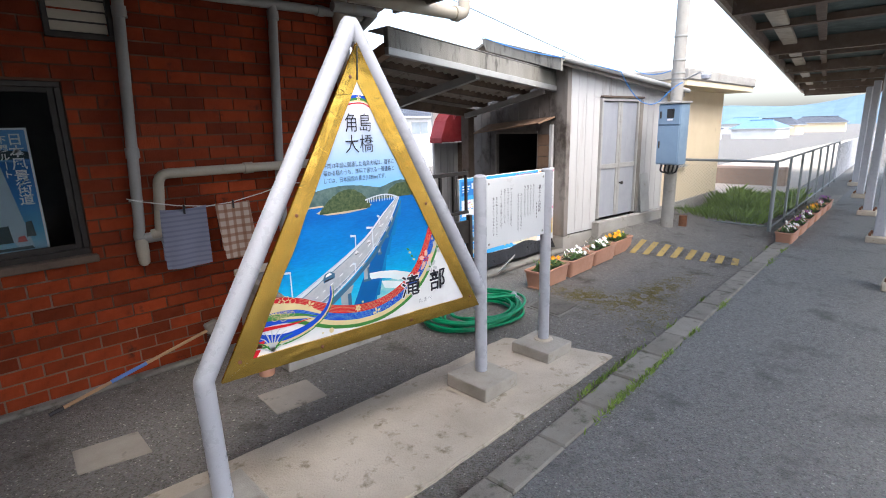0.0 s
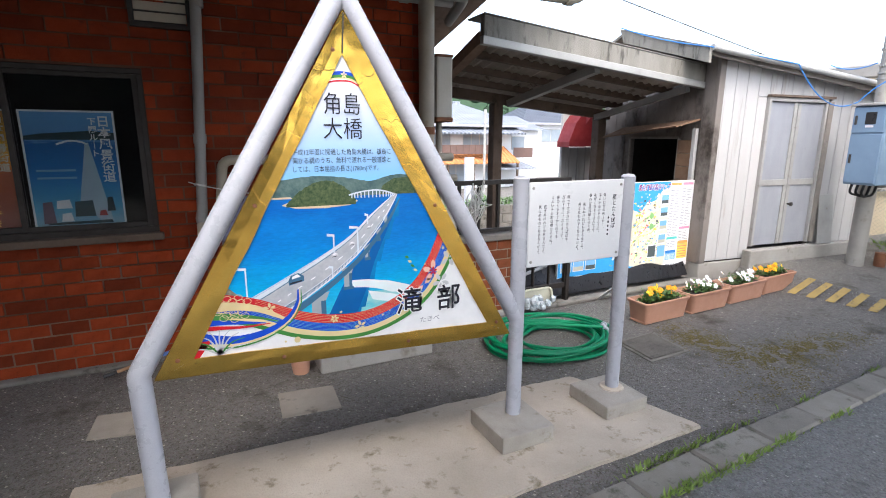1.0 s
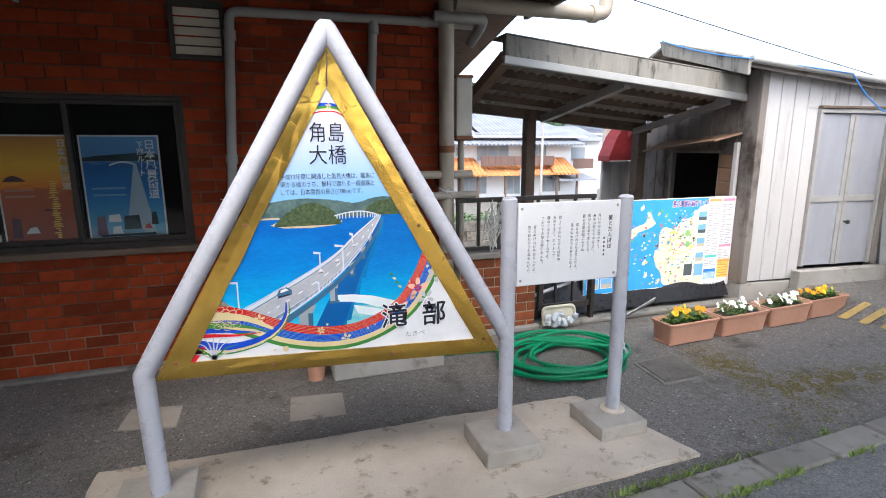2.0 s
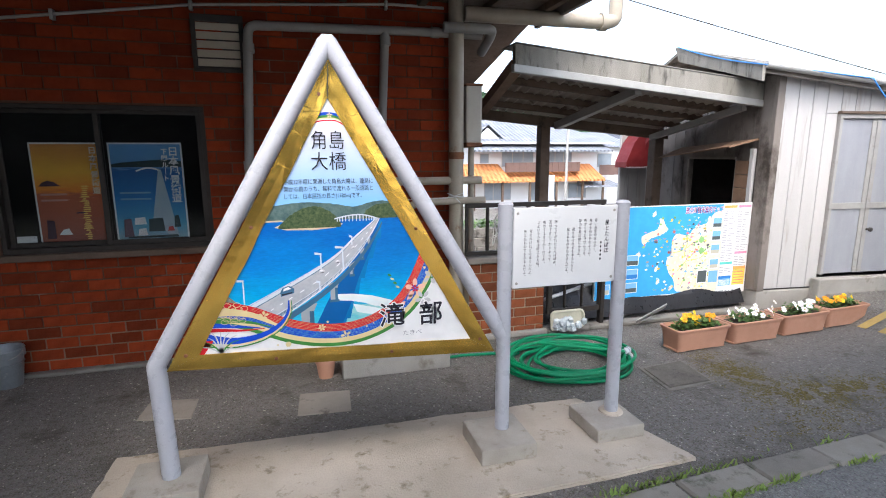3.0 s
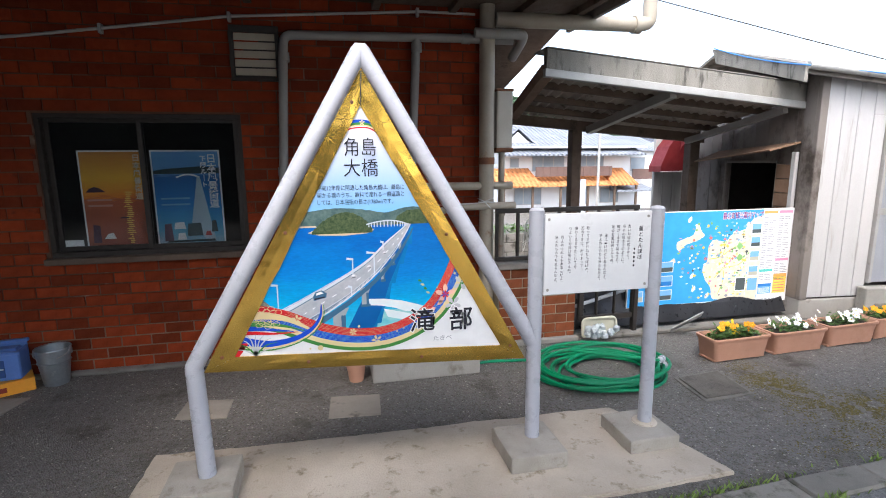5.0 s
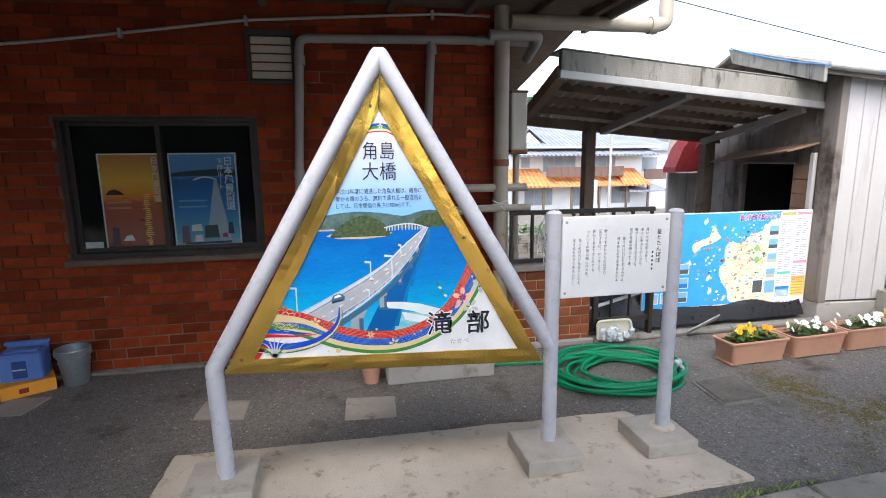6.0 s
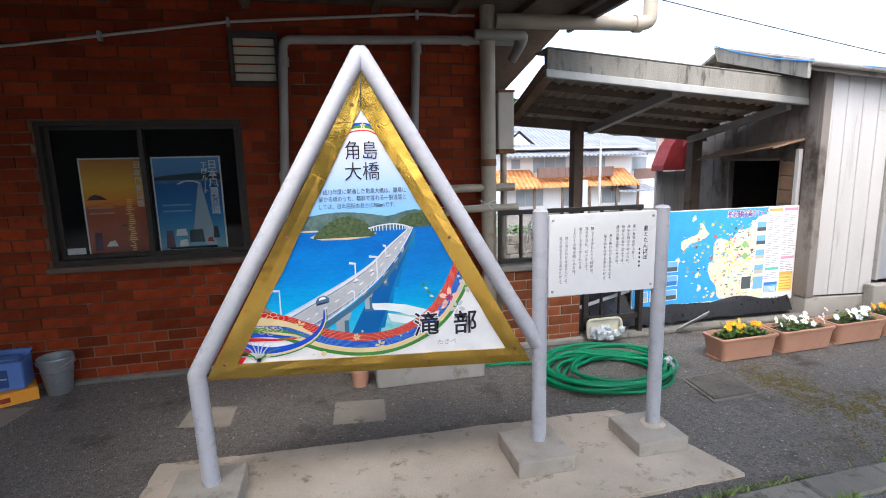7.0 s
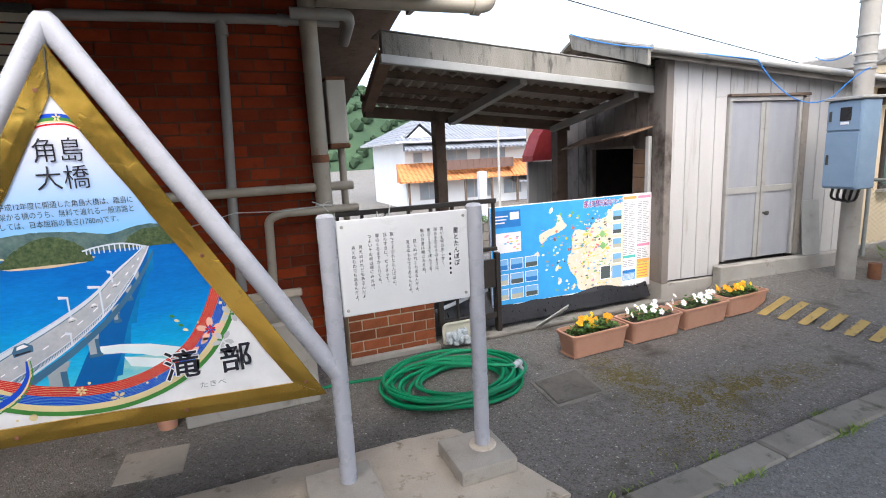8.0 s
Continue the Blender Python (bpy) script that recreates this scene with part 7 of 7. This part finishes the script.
# ---- pole, cabinet, fence, yellow building ----
def build_pole():
    e = thing("utility_pole", "grey concrete utility pole with wires and bands", "utility pole", (8.10, 3.10, 0))
    part("shaft", tube([(8.10, 3.10, 0.02), (8.10, 3.10, 4.0), (8.10, 3.10, 8.5)], 0.092, 20, taper=0.075), CONCRETE, e, smooth=True)
    for z in (2.30, 2.36, 2.44, 2.62, 2.95):
        part("band", tube([(8.10, 3.10, z), (8.10, 3.10, z + 0.018)], 0.098, 20), GALV, e, smooth=True)
    part("foot_pipe", tube([(8.32, 2.94, 0), (8.32, 2.94, 0.30)], 0.06, 12), RUST, e, smooth=True)
    part("lamp_arm", tube([(8.07, 2.98, 2.35), (8.0, 2.76, 2.42), (7.96, 2.66, 2.38)], 0.012, 8), GALV, e)
    part("lamp", lathe([(0.02, 0), (0.06, 0.02), (0.07, 0.07), (0.03, 0.1)], (7.96, 2.66, 2.31), 16), TUBE_WHITE, e, smooth=True)
    e = thing("electric_cabinet", "blue-grey steel meter cabinet strapped to the pole", "cabinet", (7.86, 3.0, 1.15))
    M = Matrix.Translation((7.86, 3.02, 0)) @ pose(0, 0, 0, 0, 0, -6)
    body = part("body", box(-0.13, -0.17, 1.13, 0.12, 0.17, 2.0, 0.01, m=M), BOX_BLUE, e)
    part("hood", box(-0.17, -0.19, 2.0, 0.14, 0.19, 2.03, 0.006, m=M), GALV, e)
    for z0, z1 in ((1.15, 1.69), (1.71, 1.985)):
        d = part("door", box(-0.146, -0.16, z0, -0.132, 0.16, z1, 0.004, m=M), BOX_BLUE, e)
        part("handle", box(-0.165, 0.11, (z0 + z1) / 2 - 0.05, -0.147, 0.13, (z0 + z1) / 2 + 0.05, 0.003, m=M), STEEL_DARK, d)
    part("meter_window", box(-0.152, -0.08, 1.80, -0.147, 0.03, 1.93, 0.003, m=M), BLACK_PLASTIC, e)
    part("label", box(-0.151, -0.06, 1.765, -0.147, 0.02, 1.79, m=M), WHITE_PRINT, e)
    bm = bmesh.new()
    rnd = random.Random(2)
    for k in range(5):
        y = 3.0 + 0.06 * k
        tube(bent([(7.84, y - 0.1, 1.14), (7.83, y - 0.08, 1.02), (7.97, 3.06, 0.98)], 0.05), 0.014, 6, bm)
    part("cable_tails", bm, BLACK_PLASTIC, e, smooth=True)
    blue = paint("blue_cable", (0.04, 0.22, 0.60), (0.03, 0.18, 0.52), 0.5)

    def hang(a, b, sag, n=14):
        a, b = Vector(a), Vector(b)
        return [a.lerp(b, k / n) - Vector((0, 0, sag * 4 * (k / n) * (1 - k / n))) for k in range(n + 1)]

    e = thing("blue_cable", "bright blue cable hung from shed roof to pole", "cable", (6, 4, 2.5))
    part("cable", tube(hang(SHED_M @ Vector((-0.405, 1.2, 2.985)), SHED_M @ Vector((-0.405, -0.215, 2.55)), 0.03) + hang(SHED_M @ Vector((-0.405, -0.215, 2.55)), SHED_M @ Vector((0.85, -0.245, 2.44)), 0.0)[1:] + hang(SHED_M @ Vector((0.85, -0.245, 2.44)), (7.90, 3.25, 2.06), 0.2)[1:] + hang((7.90, 3.25, 2.06), (7.97, 2.98, 2.30), -0.03)[1:], 0.0065, 6), blue, e, smooth=True)
    part("cable", tube(hang((8.0, 3.18, 2.48), (9.2, 4.3, 2.66), 0.06), 0.008, 6), blue, e, smooth=True)
    e = thing("roof_mast", "thin steel mast on the station roof", "mast", (2.5, 6.2, 2.6))
    part("mast", tube([(2.5, 6.2, 2.55), (2.5, 6.2, 4.6)], 0.025, 8), GALV, e, smooth=True)
    e = thing("overhead_wire", "thin dark overhead wire across the sky", "wire", (2.5, 6.2, 4.45))
    part("wire", tube(hang((2.5, 6.2, 4.45), (12.2, 5.5, 2.60), 0.05), 0.008, 5), STEEL_DARK, e)


def build_cream_building():
    e = thing("cream_building", "cream rendered flat-roofed building behind the shed", "building", (10.8, 5, 0))
    y0, x0, x1 = 3.75, 9.35, 12.3
    part("wall", box(x0, y0, 0, x1, y0 + 0.15, 2.32, bm=box(x0, y0 + 0.15, 0, x0 + 0.15, 8.0, 2.32, bm=box(x1 - 0.15, y0 + 0.15, 0, x1, 8.0, 2.32))), CREAM, e)
    roof = part("roof", box(x0 - 0.35, y0 - 0.45, 2.32, x1 + 0.35, 8.3, 2.42, 0.01), CREAM, e)
    part("parapet", box(x0 - 0.38, y0 - 0.48, 2.42, x1 + 0.38, 8.33, 2.60, 0.02), CONCRETE, roof)
    part("plinth", box(x0 - 0.02, y0 - 0.03, 0, x1 + 0.02, y0, 0.25, 0.01), CONCRETE, e)
    w = part("window", box(9.75, y0 - 0.03, 0.95, 10.35, y0, 1.95, 0.004), STEEL_DARK, e)
    part("pane", box(9.80, y0 - 0.036, 1.0, 10.04, y0 - 0.031, 1.9), paint("green_glass", (0.10, 0.16, 0.14), (0.08, 0.13, 0.12), 0.12), w)
    part("pane", box(10.07, y0 - 0.036, 1.0, 10.30, y0 - 0.031, 1.9), paint("green_glass_b", (0.10, 0.16, 0.14), (0.08, 0.13, 0.12), 0.12), w)
    part("window_sill", box(9.72, y0 - 0.08, 0.91, 10.38, y0 - 0.001, 0.95, 0.004), GALV, w)
    part("vent_box", box(9.55, y0 - 0.1, 2.0, 9.66, y0, 2.2, 0.004), WOOD_DARK, e)


FENCE_STEEL = paint("dull_galvanised", (0.26, 0.28, 0.28), (0.20, 0.22, 0.22), 0.55, 0.3, 4, 90, 0.1)


def build_mesh_fence():
    e = thing("mesh_fence", "galvanised chain-link fence along the platform", "fence", (9, 1.9, 0))
    fy = lambda x: 1.92 + 0.056 * (x - 9.1)
    H = 1.12
    xs = [9.1 + 1.25 * k for k in range(8)]
    for i, x in enumerate(xs):
        part("post", tube([(x, fy(x), 0), (x, fy(x), H)], 0.03 if i == 0 else 0.022, 10), FENCE_STEEL, e, smooth=True)
    part("top_rail", tube([(x, fy(x), H) for x in xs], 0.02, 8), FENCE_STEEL, e, smooth=True)
    part("bottom_rail", tube([(x, fy(x), 0.10) for x in xs], 0.014, 8), FENCE_STEEL, e, smooth=True)
    c, d = Vector((9.1, 1.92, 0)), Vector((9.12, 3.5, 0))
    part("top_rail", tube([c + Vector((0, 0, H)), d + Vector((0, 0, H))], 0.02, 8), FENCE_STEEL, e, smooth=True)
    part("bottom_rail", tube([c + Vector((0, 0, 0.12)), d + Vector((0, 0, 0.12))], 0.014, 8), FENCE_STEEL, e, smooth=True)
    part("post", tube([d, d + Vector((0, 0, H))], 0.022, 10), FENCE_STEEL, e, smooth=True)
    bm = bmesh.new()

    def netting(a, b, z0, z1, step):
        L = (b - a).length
        u = (b - a) / L
        h = z1 - z0
        k = -h
        while k < L:
            for s in (1, -1):
                p0, p1 = max(0, k), min(L, k + h)
                if p1 > p0:
                    za, zb = p0 - k, p1 - k
                    if s < 0:
                        za, zb = h - za, h - zb
                    A, B = a + u * p0 + Vector((0, 0, z0 + za)), a + u * p1 + Vector((0, 0, z0 + zb))
                    n = Vector((0, 0, 1)) * 0.0022
                    bm.faces.new([bm.verts.new(q) for q in (A - n, B - n, B + n, A + n)])
            k += step

    netting(c, d, 0.12, H, 0.055)
    netting(Vector((9.1, 1.92, 0)), Vector((14.1, fy(14.1), 0)), 0.10, H, 0.055)
    part("netting", bm, FENCE_STEEL, e, kind="stuff")
    # white far run
    e = thing("white_fence", "white sheet fence further along the platform", "fence", (18, 2.3, 0))
    for k in range(12):
        x = 17.7 + 1.5 * k
        part("panel", box(0, -0.01, 0.1, 1.46, 0.01, 1.05, m=Matrix.Translation((x, fy(x), 0)) @ pose(0, 0, 0, 0, 0, 2.6)), TUBE_WHITE, e)
    rnd = random.Random(31)
    bm = bmesh.new()
    for i in range(5200):
        x, y = rnd.uniform(9.3, 13.5), rnd.uniform(2.2, 3.6)
        hh = 0.10 + 0.40 * max(0, noise.noise((x * 0.9, y * 0.9, 4)) + 0.25)
        blade(bm, (x, y, 0), hh * rnd.uniform(0.5, 1.1), rnd.uniform(0, 6.3), rnd.uniform(0.2, 0.9), 0.022)
    single("grass", bm, GRASS, "rank green grass behind the fence", "grass", "stuff")


# ---- far things ----
def house(name, label, at, turn, w, d, h, roof_h, wall, roof, windows, eave=0.5, size=1.0):
    e = thing(name, label, "house", at)
    M = Matrix.Translation(at) @ pose(0, 0, 0, 0, 0, turn) @ Matrix.Scale(size, 4)

    def P(n, bm, mat, parent=None, lab=""):
        bmesh.ops.transform(bm, matrix=M, verts=bm.verts)
        return part(n, bm, mat, parent or e, lab)

    P("wall", box(-w / 2, 0, 0, w / 2, d, h), wall)
    bm = bmesh.new()
    a, r = eave, d * 0.28
    base = [bm.verts.new(p) for p in ((-w / 2 - a, -a, h), (w / 2 + a, -a, h), (w / 2 + a, d + a, h), (-w / 2 - a, d + a, h))]
    top = [bm.verts.new((-w / 2 + r, d / 2, h + roof_h)), bm.verts.new((w / 2 - r, d / 2, h + roof_h))]
    for q in ((base[0], base[1], top[1], top[0]), (base[2], base[3], top[0], top[1]), (base[1], base[2], top[1]), (base[3], base[0], top[0]), (base[3], base[2], base[1], base[0])):
        bm.faces.new(q)
    rf = P("roof", bm, roof)
    P("eave", box(-w / 2 - a, -a, h - 0.14, w / 2 + a, d + a, h - 0.002), TUBE_WHITE, rf)
    P("ridge", box(-w / 2 + r - 0.1, d / 2 - 0.12, h + roof_h - 0.06, w / 2 - r + 0.1, d / 2 + 0.12, h + roof_h + 0.16, 0.03), roof, rf)
    for x, z, ww, hh in windows:
        wd = P("window", box(x - ww / 2, -0.05, z, x + ww / 2, 0.02, z + hh), GALV)
        n = max(1, round(ww / 0.8))
        for k in range(n):
            x0 = x - ww / 2 + ww * k / n
            P("pane", box(x0 + 0.04, -0.06, z + 0.05, x0 + ww / n - 0.03, -0.051, z + hh - 0.05), FAR_GLASS, wd)
    return e, P


FAR_GLASS = paint("far_window_glass", (0.30, 0.34, 0.38), (0.18, 0.22, 0.26), 0.15, 0, 1.0)
BLUE_TIN = paint("blue_tin_roof", (0.14, 0.26, 0.40), (0.11, 0.21, 0.34), 0.5, 0, 0.5)


def tile_material(name, c, c2, course):
    """Roof tiles too far off to tell apart: courses as relief."""
    m, nt, b = nodes_of(name)
    tc = nt.nodes.new("ShaderNodeTexCoord")
    hs = []
    for axis, sc in (("X", 1.1), ("Y", course)):
        wv = nt.nodes.new("ShaderNodeTexWave")
        wv.bands_direction = axis
        wv.inputs["Scale"].default_value = sc
        nt.links.new(tc.outputs["Object"], wv.inputs[0])
        hs.append(wv.outputs[1])
    ad = nt.nodes.new("ShaderNodeMath")
    nt.links.new(hs[0], ad.inputs[0])
    nt.links.new(hs[1], ad.inputs[1])
    worn = mixed(nt, noise_of(nt, 1.5, 5), c, c2)
    joint = nt.nodes.new("ShaderNodeMapRange")
    joint.inputs[1].default_value, joint.inputs[2].default_value = 0.75, 0.1
    nt.links.new(ad.outputs[0], joint.inputs[0])
    nt.links.new(mixed(nt, joint.outputs[0], worn, tuple(0.45 * v for v in c2)), b.inputs["Base Color"])
    b.inputs["Roughness"].default_value = 0.9
    b.inputs["Specular IOR Level"].default_value = 0.15
    bumped(nt, b, ad.outputs[0], 0.8, 0.06)
    return m


def build_far_house():
    tile = tile_material("grey_roof_tile", (0.27, 0.29, 0.33), (0.21, 0.23, 0.265), 1.3)
    orange = tile_material("orange_roof_tile", (0.66, 0.27, 0.11), (0.58, 0.23, 0.09), 2.6)
    white = paint("white_render", (0.68, 0.69, 0.70), (0.60, 0.61, 0.62), 0.8, 0, 0.6)
    brown = paint("brown_balcony", (0.13, 0.075, 0.06), (0.10, 0.06, 0.05), 0.6)
    at = (16.4, 30.0, -1.7)
    e, P = house("house", "white two-storey tiled house with an orange porch roof", at, 0, 10.6, 9.0, 4.95, 1.9, white, tile,
                 [(-1.6, 3.1, 2.6, 1.2), (1.9, 3.1, 2.2, 1.2), (-4.3, 3.4, 0.7, 0.7), (-3.2, 0.6, 2.2, 1.3), (0.6, 0.5, 2.4, 1.6), (3.6, 0.6, 1.6, 1.2)], 0.9, 0.84)
    # gable on the main roof
    bm = bmesh.new()
    v = [bm.verts.new(p) for p in ((-5.6, -0.3, 4.95), (-2.6, -0.3, 4.95), (-4.1, -0.3, 6.2), (-4.1, 4.2, 6.2), (-5.6, 4.2, 4.95), (-2.6, 4.2, 4.95))]
    bm.faces.new((v[0], v[2], v[3], v[4]))
    bm.faces.new((v[1], v[5], v[3], v[2]))
    P("gable_roof", bm, tile)
    P("gable", prism([(-5.3, 4.97), (-2.9, 4.97), (-4.1, 6.0)], -0.15, 0.0), white)
    # skirt roof between the storeys
    for x0, x1, z0, z1, out, mat in ((-5.4, 5.4, 4.35, 4.75, 1.5, tile), (-6.0, -3.2, 2.15, 3.35, 1.9, orange), (-3.2, 3.0, 2.15, 2.75, 1.7, orange), (3.0, 4.6, 2.15, 3.30, 1.9, orange), (3.6, 6.4, 1.65, 2.0, 1.7, tile)):
        bm = bmesh.new()
        v = [bm.verts.new(p) for p in ((x0 - 0.3, -out, z0), (x1 + 0.3, -out, z0), (x1, -0.02, z1), (x0, -0.02, z1), (x0 - 0.3, -out, z0 - 0.12), (x1 + 0.3, -out, z0 - 0.12), (x1, -0.02, z0 - 0.1), (x0, -0.02, z0 - 0.1))]
        for q in ((0, 1, 2, 3), (4, 7, 6, 5), (0, 4, 5, 1), (1, 5, 6, 2), (3, 7, 4, 0)):
            bm.faces.new([v[i] for i in q])
        P("porch_roof", bm, mat)
    bal = P("balcony", box(-3.1, -1.3, 2.75, 3.0, -1.2, 3.45), brown)
    for k in range(12):
        P("baluster", box(-3.05 + 0.53 * k, -1.34, 2.75, -2.95 + 0.53 * k, -1.301, 3.45), brown, bal)
    P("side_balcony", box(5.35, -0.4, 2.4, 7.2, -0.3, 3.2), brown)
    for x in (-5.6, -3.4, -1.2, 1.0, 3.2, 5.0):
        P("post", box(x - 0.07, -1.55, 0, x + 0.07, -1.41, 2.1), WOOD_DARK)
    P("wing", box(5.31, 0.6, 0, 8.4, 7.0, 4.6), white)
    bm = bmesh.new()
    v = [bm.verts.new(p) for p in ((5.0, 0.1, 4.6), (9.0, 0.1, 4.6), (9.0, 7.5, 4.6), (5.0, 7.5, 4.6), (6.0, 3.8, 5.9), (8.2, 3.8, 5.9))]
    for q in ((0, 1, 5, 4), (1, 2, 5), (2, 3, 4, 5), (3, 0, 4), (3, 2, 1, 0)):
        bm.faces.new([v[i] for i in q])
    P("wing_roof", bm, tile)
    w2 = P("window", box(5.7, 0.54, 3.0, 7.0, 0.6, 4.1), GALV)
    P("pane", box(5.75, 0.53, 3.05, 6.95, 0.539, 4.05), FAR_GLASS, w2)
    single("roadside_post", tube([(15.2, 24, -1.7), (15.2, 24, 3.1)], 0.07, 10), GALV, "thin grey steel street post", "post", smooth=True)
    single("gate_pillar", box(13.05, 22, -1.7, 13.45, 22.3, 0.7, 0.02), TUBE_WHITE, "white painted gate pillar", "pillar")
    # neighbours
    tile2 = tile_material("blue_grey_tile", (0.12, 0.135, 0.16), (0.09, 0.10, 0.125), 1.0)
    house("house", "white house with grey roof behind the shed", (31, 36, -1.7), -8, 9, 8, 4.6, 1.8, white, tile2, [(-2, 3.0, 1.8, 1.1), (1.6, 3.0, 1.8, 1.1)])
    house("house", "pale house with blue-grey roof beyond the station", (3.0, 40, -1.7), 4, 9, 8, 4.4, 1.8, white, tile2, [(-2, 3.0, 1.8, 1.1), (2, 3.0, 1.8, 1.1)])
    for i, (x, y, w, h) in enumerate(((112, 38, 8, 2.0), (135, 49, 10, 2.4), (122, 29, 8, 2.0), (150, 33, 10, 2.4), (165, 44, 10, 2.8), (180, 30, 12, 2.6))):
        house("house", "low distant house with a dark tiled roof", (x, y, -1.7), 75 + 4 * i, w, 7, h, 1.5, (white, CREAM)[i % 2], (tile2, BLUE_TIN)[i in (2, 4)], [(-2, 1.2, 1.6, 1.0), (2, 1.2, 1.6, 1.0)])
    single("pavement_field", slab([(13.7, 2.75), (70, 5.6), (70, 6.95), (13.7, 6.95)], -0.05, 0.012), paint("pale_dry_earth", (0.50, 0.43, 0.35), (0.40, 0.35, 0.28), 0.95, 0, 0.4, 12, 0.4, (0.30, 0.30, 0.16), 0.7, 0.6), "pale dry earth yard beyond the fence", "ground", "structure")
    single("bank", box(16.0, 3.2, -0.2, 16.4, 6.9, 0.5, 0.05), paint("sandy_bank", (0.36, 0.26, 0.20), (0.28, 0.20, 0.155), 0.95, 0, 1.5, 20, 0.5), "low sandy retaining wall beyond the fence", "wall", "structure")
    for x, y in ((27, 1.4), (46, 0.4)):
        e = thing("utility_pole", "slim grey utility pole by the platform end", "utility pole", (x, y, 0), "platform poles")
        part("shaft", tube([(x, y, 0), (x, y, 7.5)], 0.16, 12, taper=0.11), CONCRETE_DARK, e, smooth=True)
        part("band", tube([(x, y, 0.9), (x, y, 1.5)], 0.175, 12), TUBE_WHITE, e, smooth=True)
    single("orange_post", box(29, -2.0, 0, 29.3, -1.7, 2.6, 0.02), PETAL_ORANGE, "orange painted post at the platform end", "post")


def build_hills():
    rnd = random.Random(40)
    wood = paint("wooded_hill", (0.040, 0.068, 0.038), (0.022, 0.042, 0.026), 0.95, 0, 0.12, 2.0, 0.5, vary=0.45, spec=0.1)
    bm = bmesh.new()
    g = []
    for j in range(15):
        row = []
        for i in range(61):
            x, y = -150 + 430 * i / 60, 130 + 110 * j / 14
            h = 42 * math.sin(math.pi * j / 14) * (0.7 + 0.5 * noise.noise((x * 0.013, y * 0.01, 2))) - 2.6
            row.append(bm.verts.new((x, y, h)))
        g.append(row)
    for j in range(14):
        for i in range(60):
            bm.faces.new((g[j][i], g[j][i + 1], g[j + 1][i + 1], g[j + 1][i]))
    for k in range(1400):
        i, j = rnd.randrange(22, 46), rnd.randrange(0, 9)
        p = g[j][i].co.lerp(g[j + 1][i + 1].co, rnd.random())
        q = bmesh.ops.create_icosphere(bm, subdivisions=1, radius=rnd.uniform(0.9, 2.0))
        for v in q["verts"]:
            v.co = p + v.co * rnd.uniform(0.6, 1.3) + Vector((0, 0, 0.7))
    single("hill", bm, wood, "wooded green hill behind the town", "hill", "stuff")
    bm = bmesh.new()
    L = []
    for i in range(41):
        y = -260 + 13 * i
        L.append((bm.verts.new((420, y, -3)), bm.verts.new((520, y, 22 * (0.7 + 0.6 * noise.noise((y * 0.012, 5, 0)))))))
    for a, b in zip(L, L[1:]):
        bm.faces.new((a[0], b[0], b[1], a[1]))
    # Distance haze is put into the hill's blue base colour.
    single("far_hill", bm, paint("haze_tinted_hill", (0.13, 0.21, 0.27), (0.10, 0.17, 0.23), 0.9, 0, 0.02, 0.5, 0.1), "hills on the horizon, tinted blue for haze", "hill", "structure")


# ---- build ----
build_ground()
build_platform()
build_paving()
build_kerb()
WALL = build_station_wall()
build_station_window()
build_posters()
build_triangle_sign()
build_poem_board()
build_map_board()
build_vent()
build_pipes()
build_eaves()
build_platform_canopy()
build_closing_walls()
build_lean_to()
build_shed()
build_planters()
build_hose()
build_wash_stand()
build_buckets()
build_washing_line()
build_red_awnings()
build_pole()
build_cream_building()
build_mesh_fence()
build_far_house()
build_hills()
build_low_wall()
lay_bricks(WALL, WX0, WX1, 0.02, 3.16, WY, WIN, (-1.7, 0.75, 0.0, 1.0))
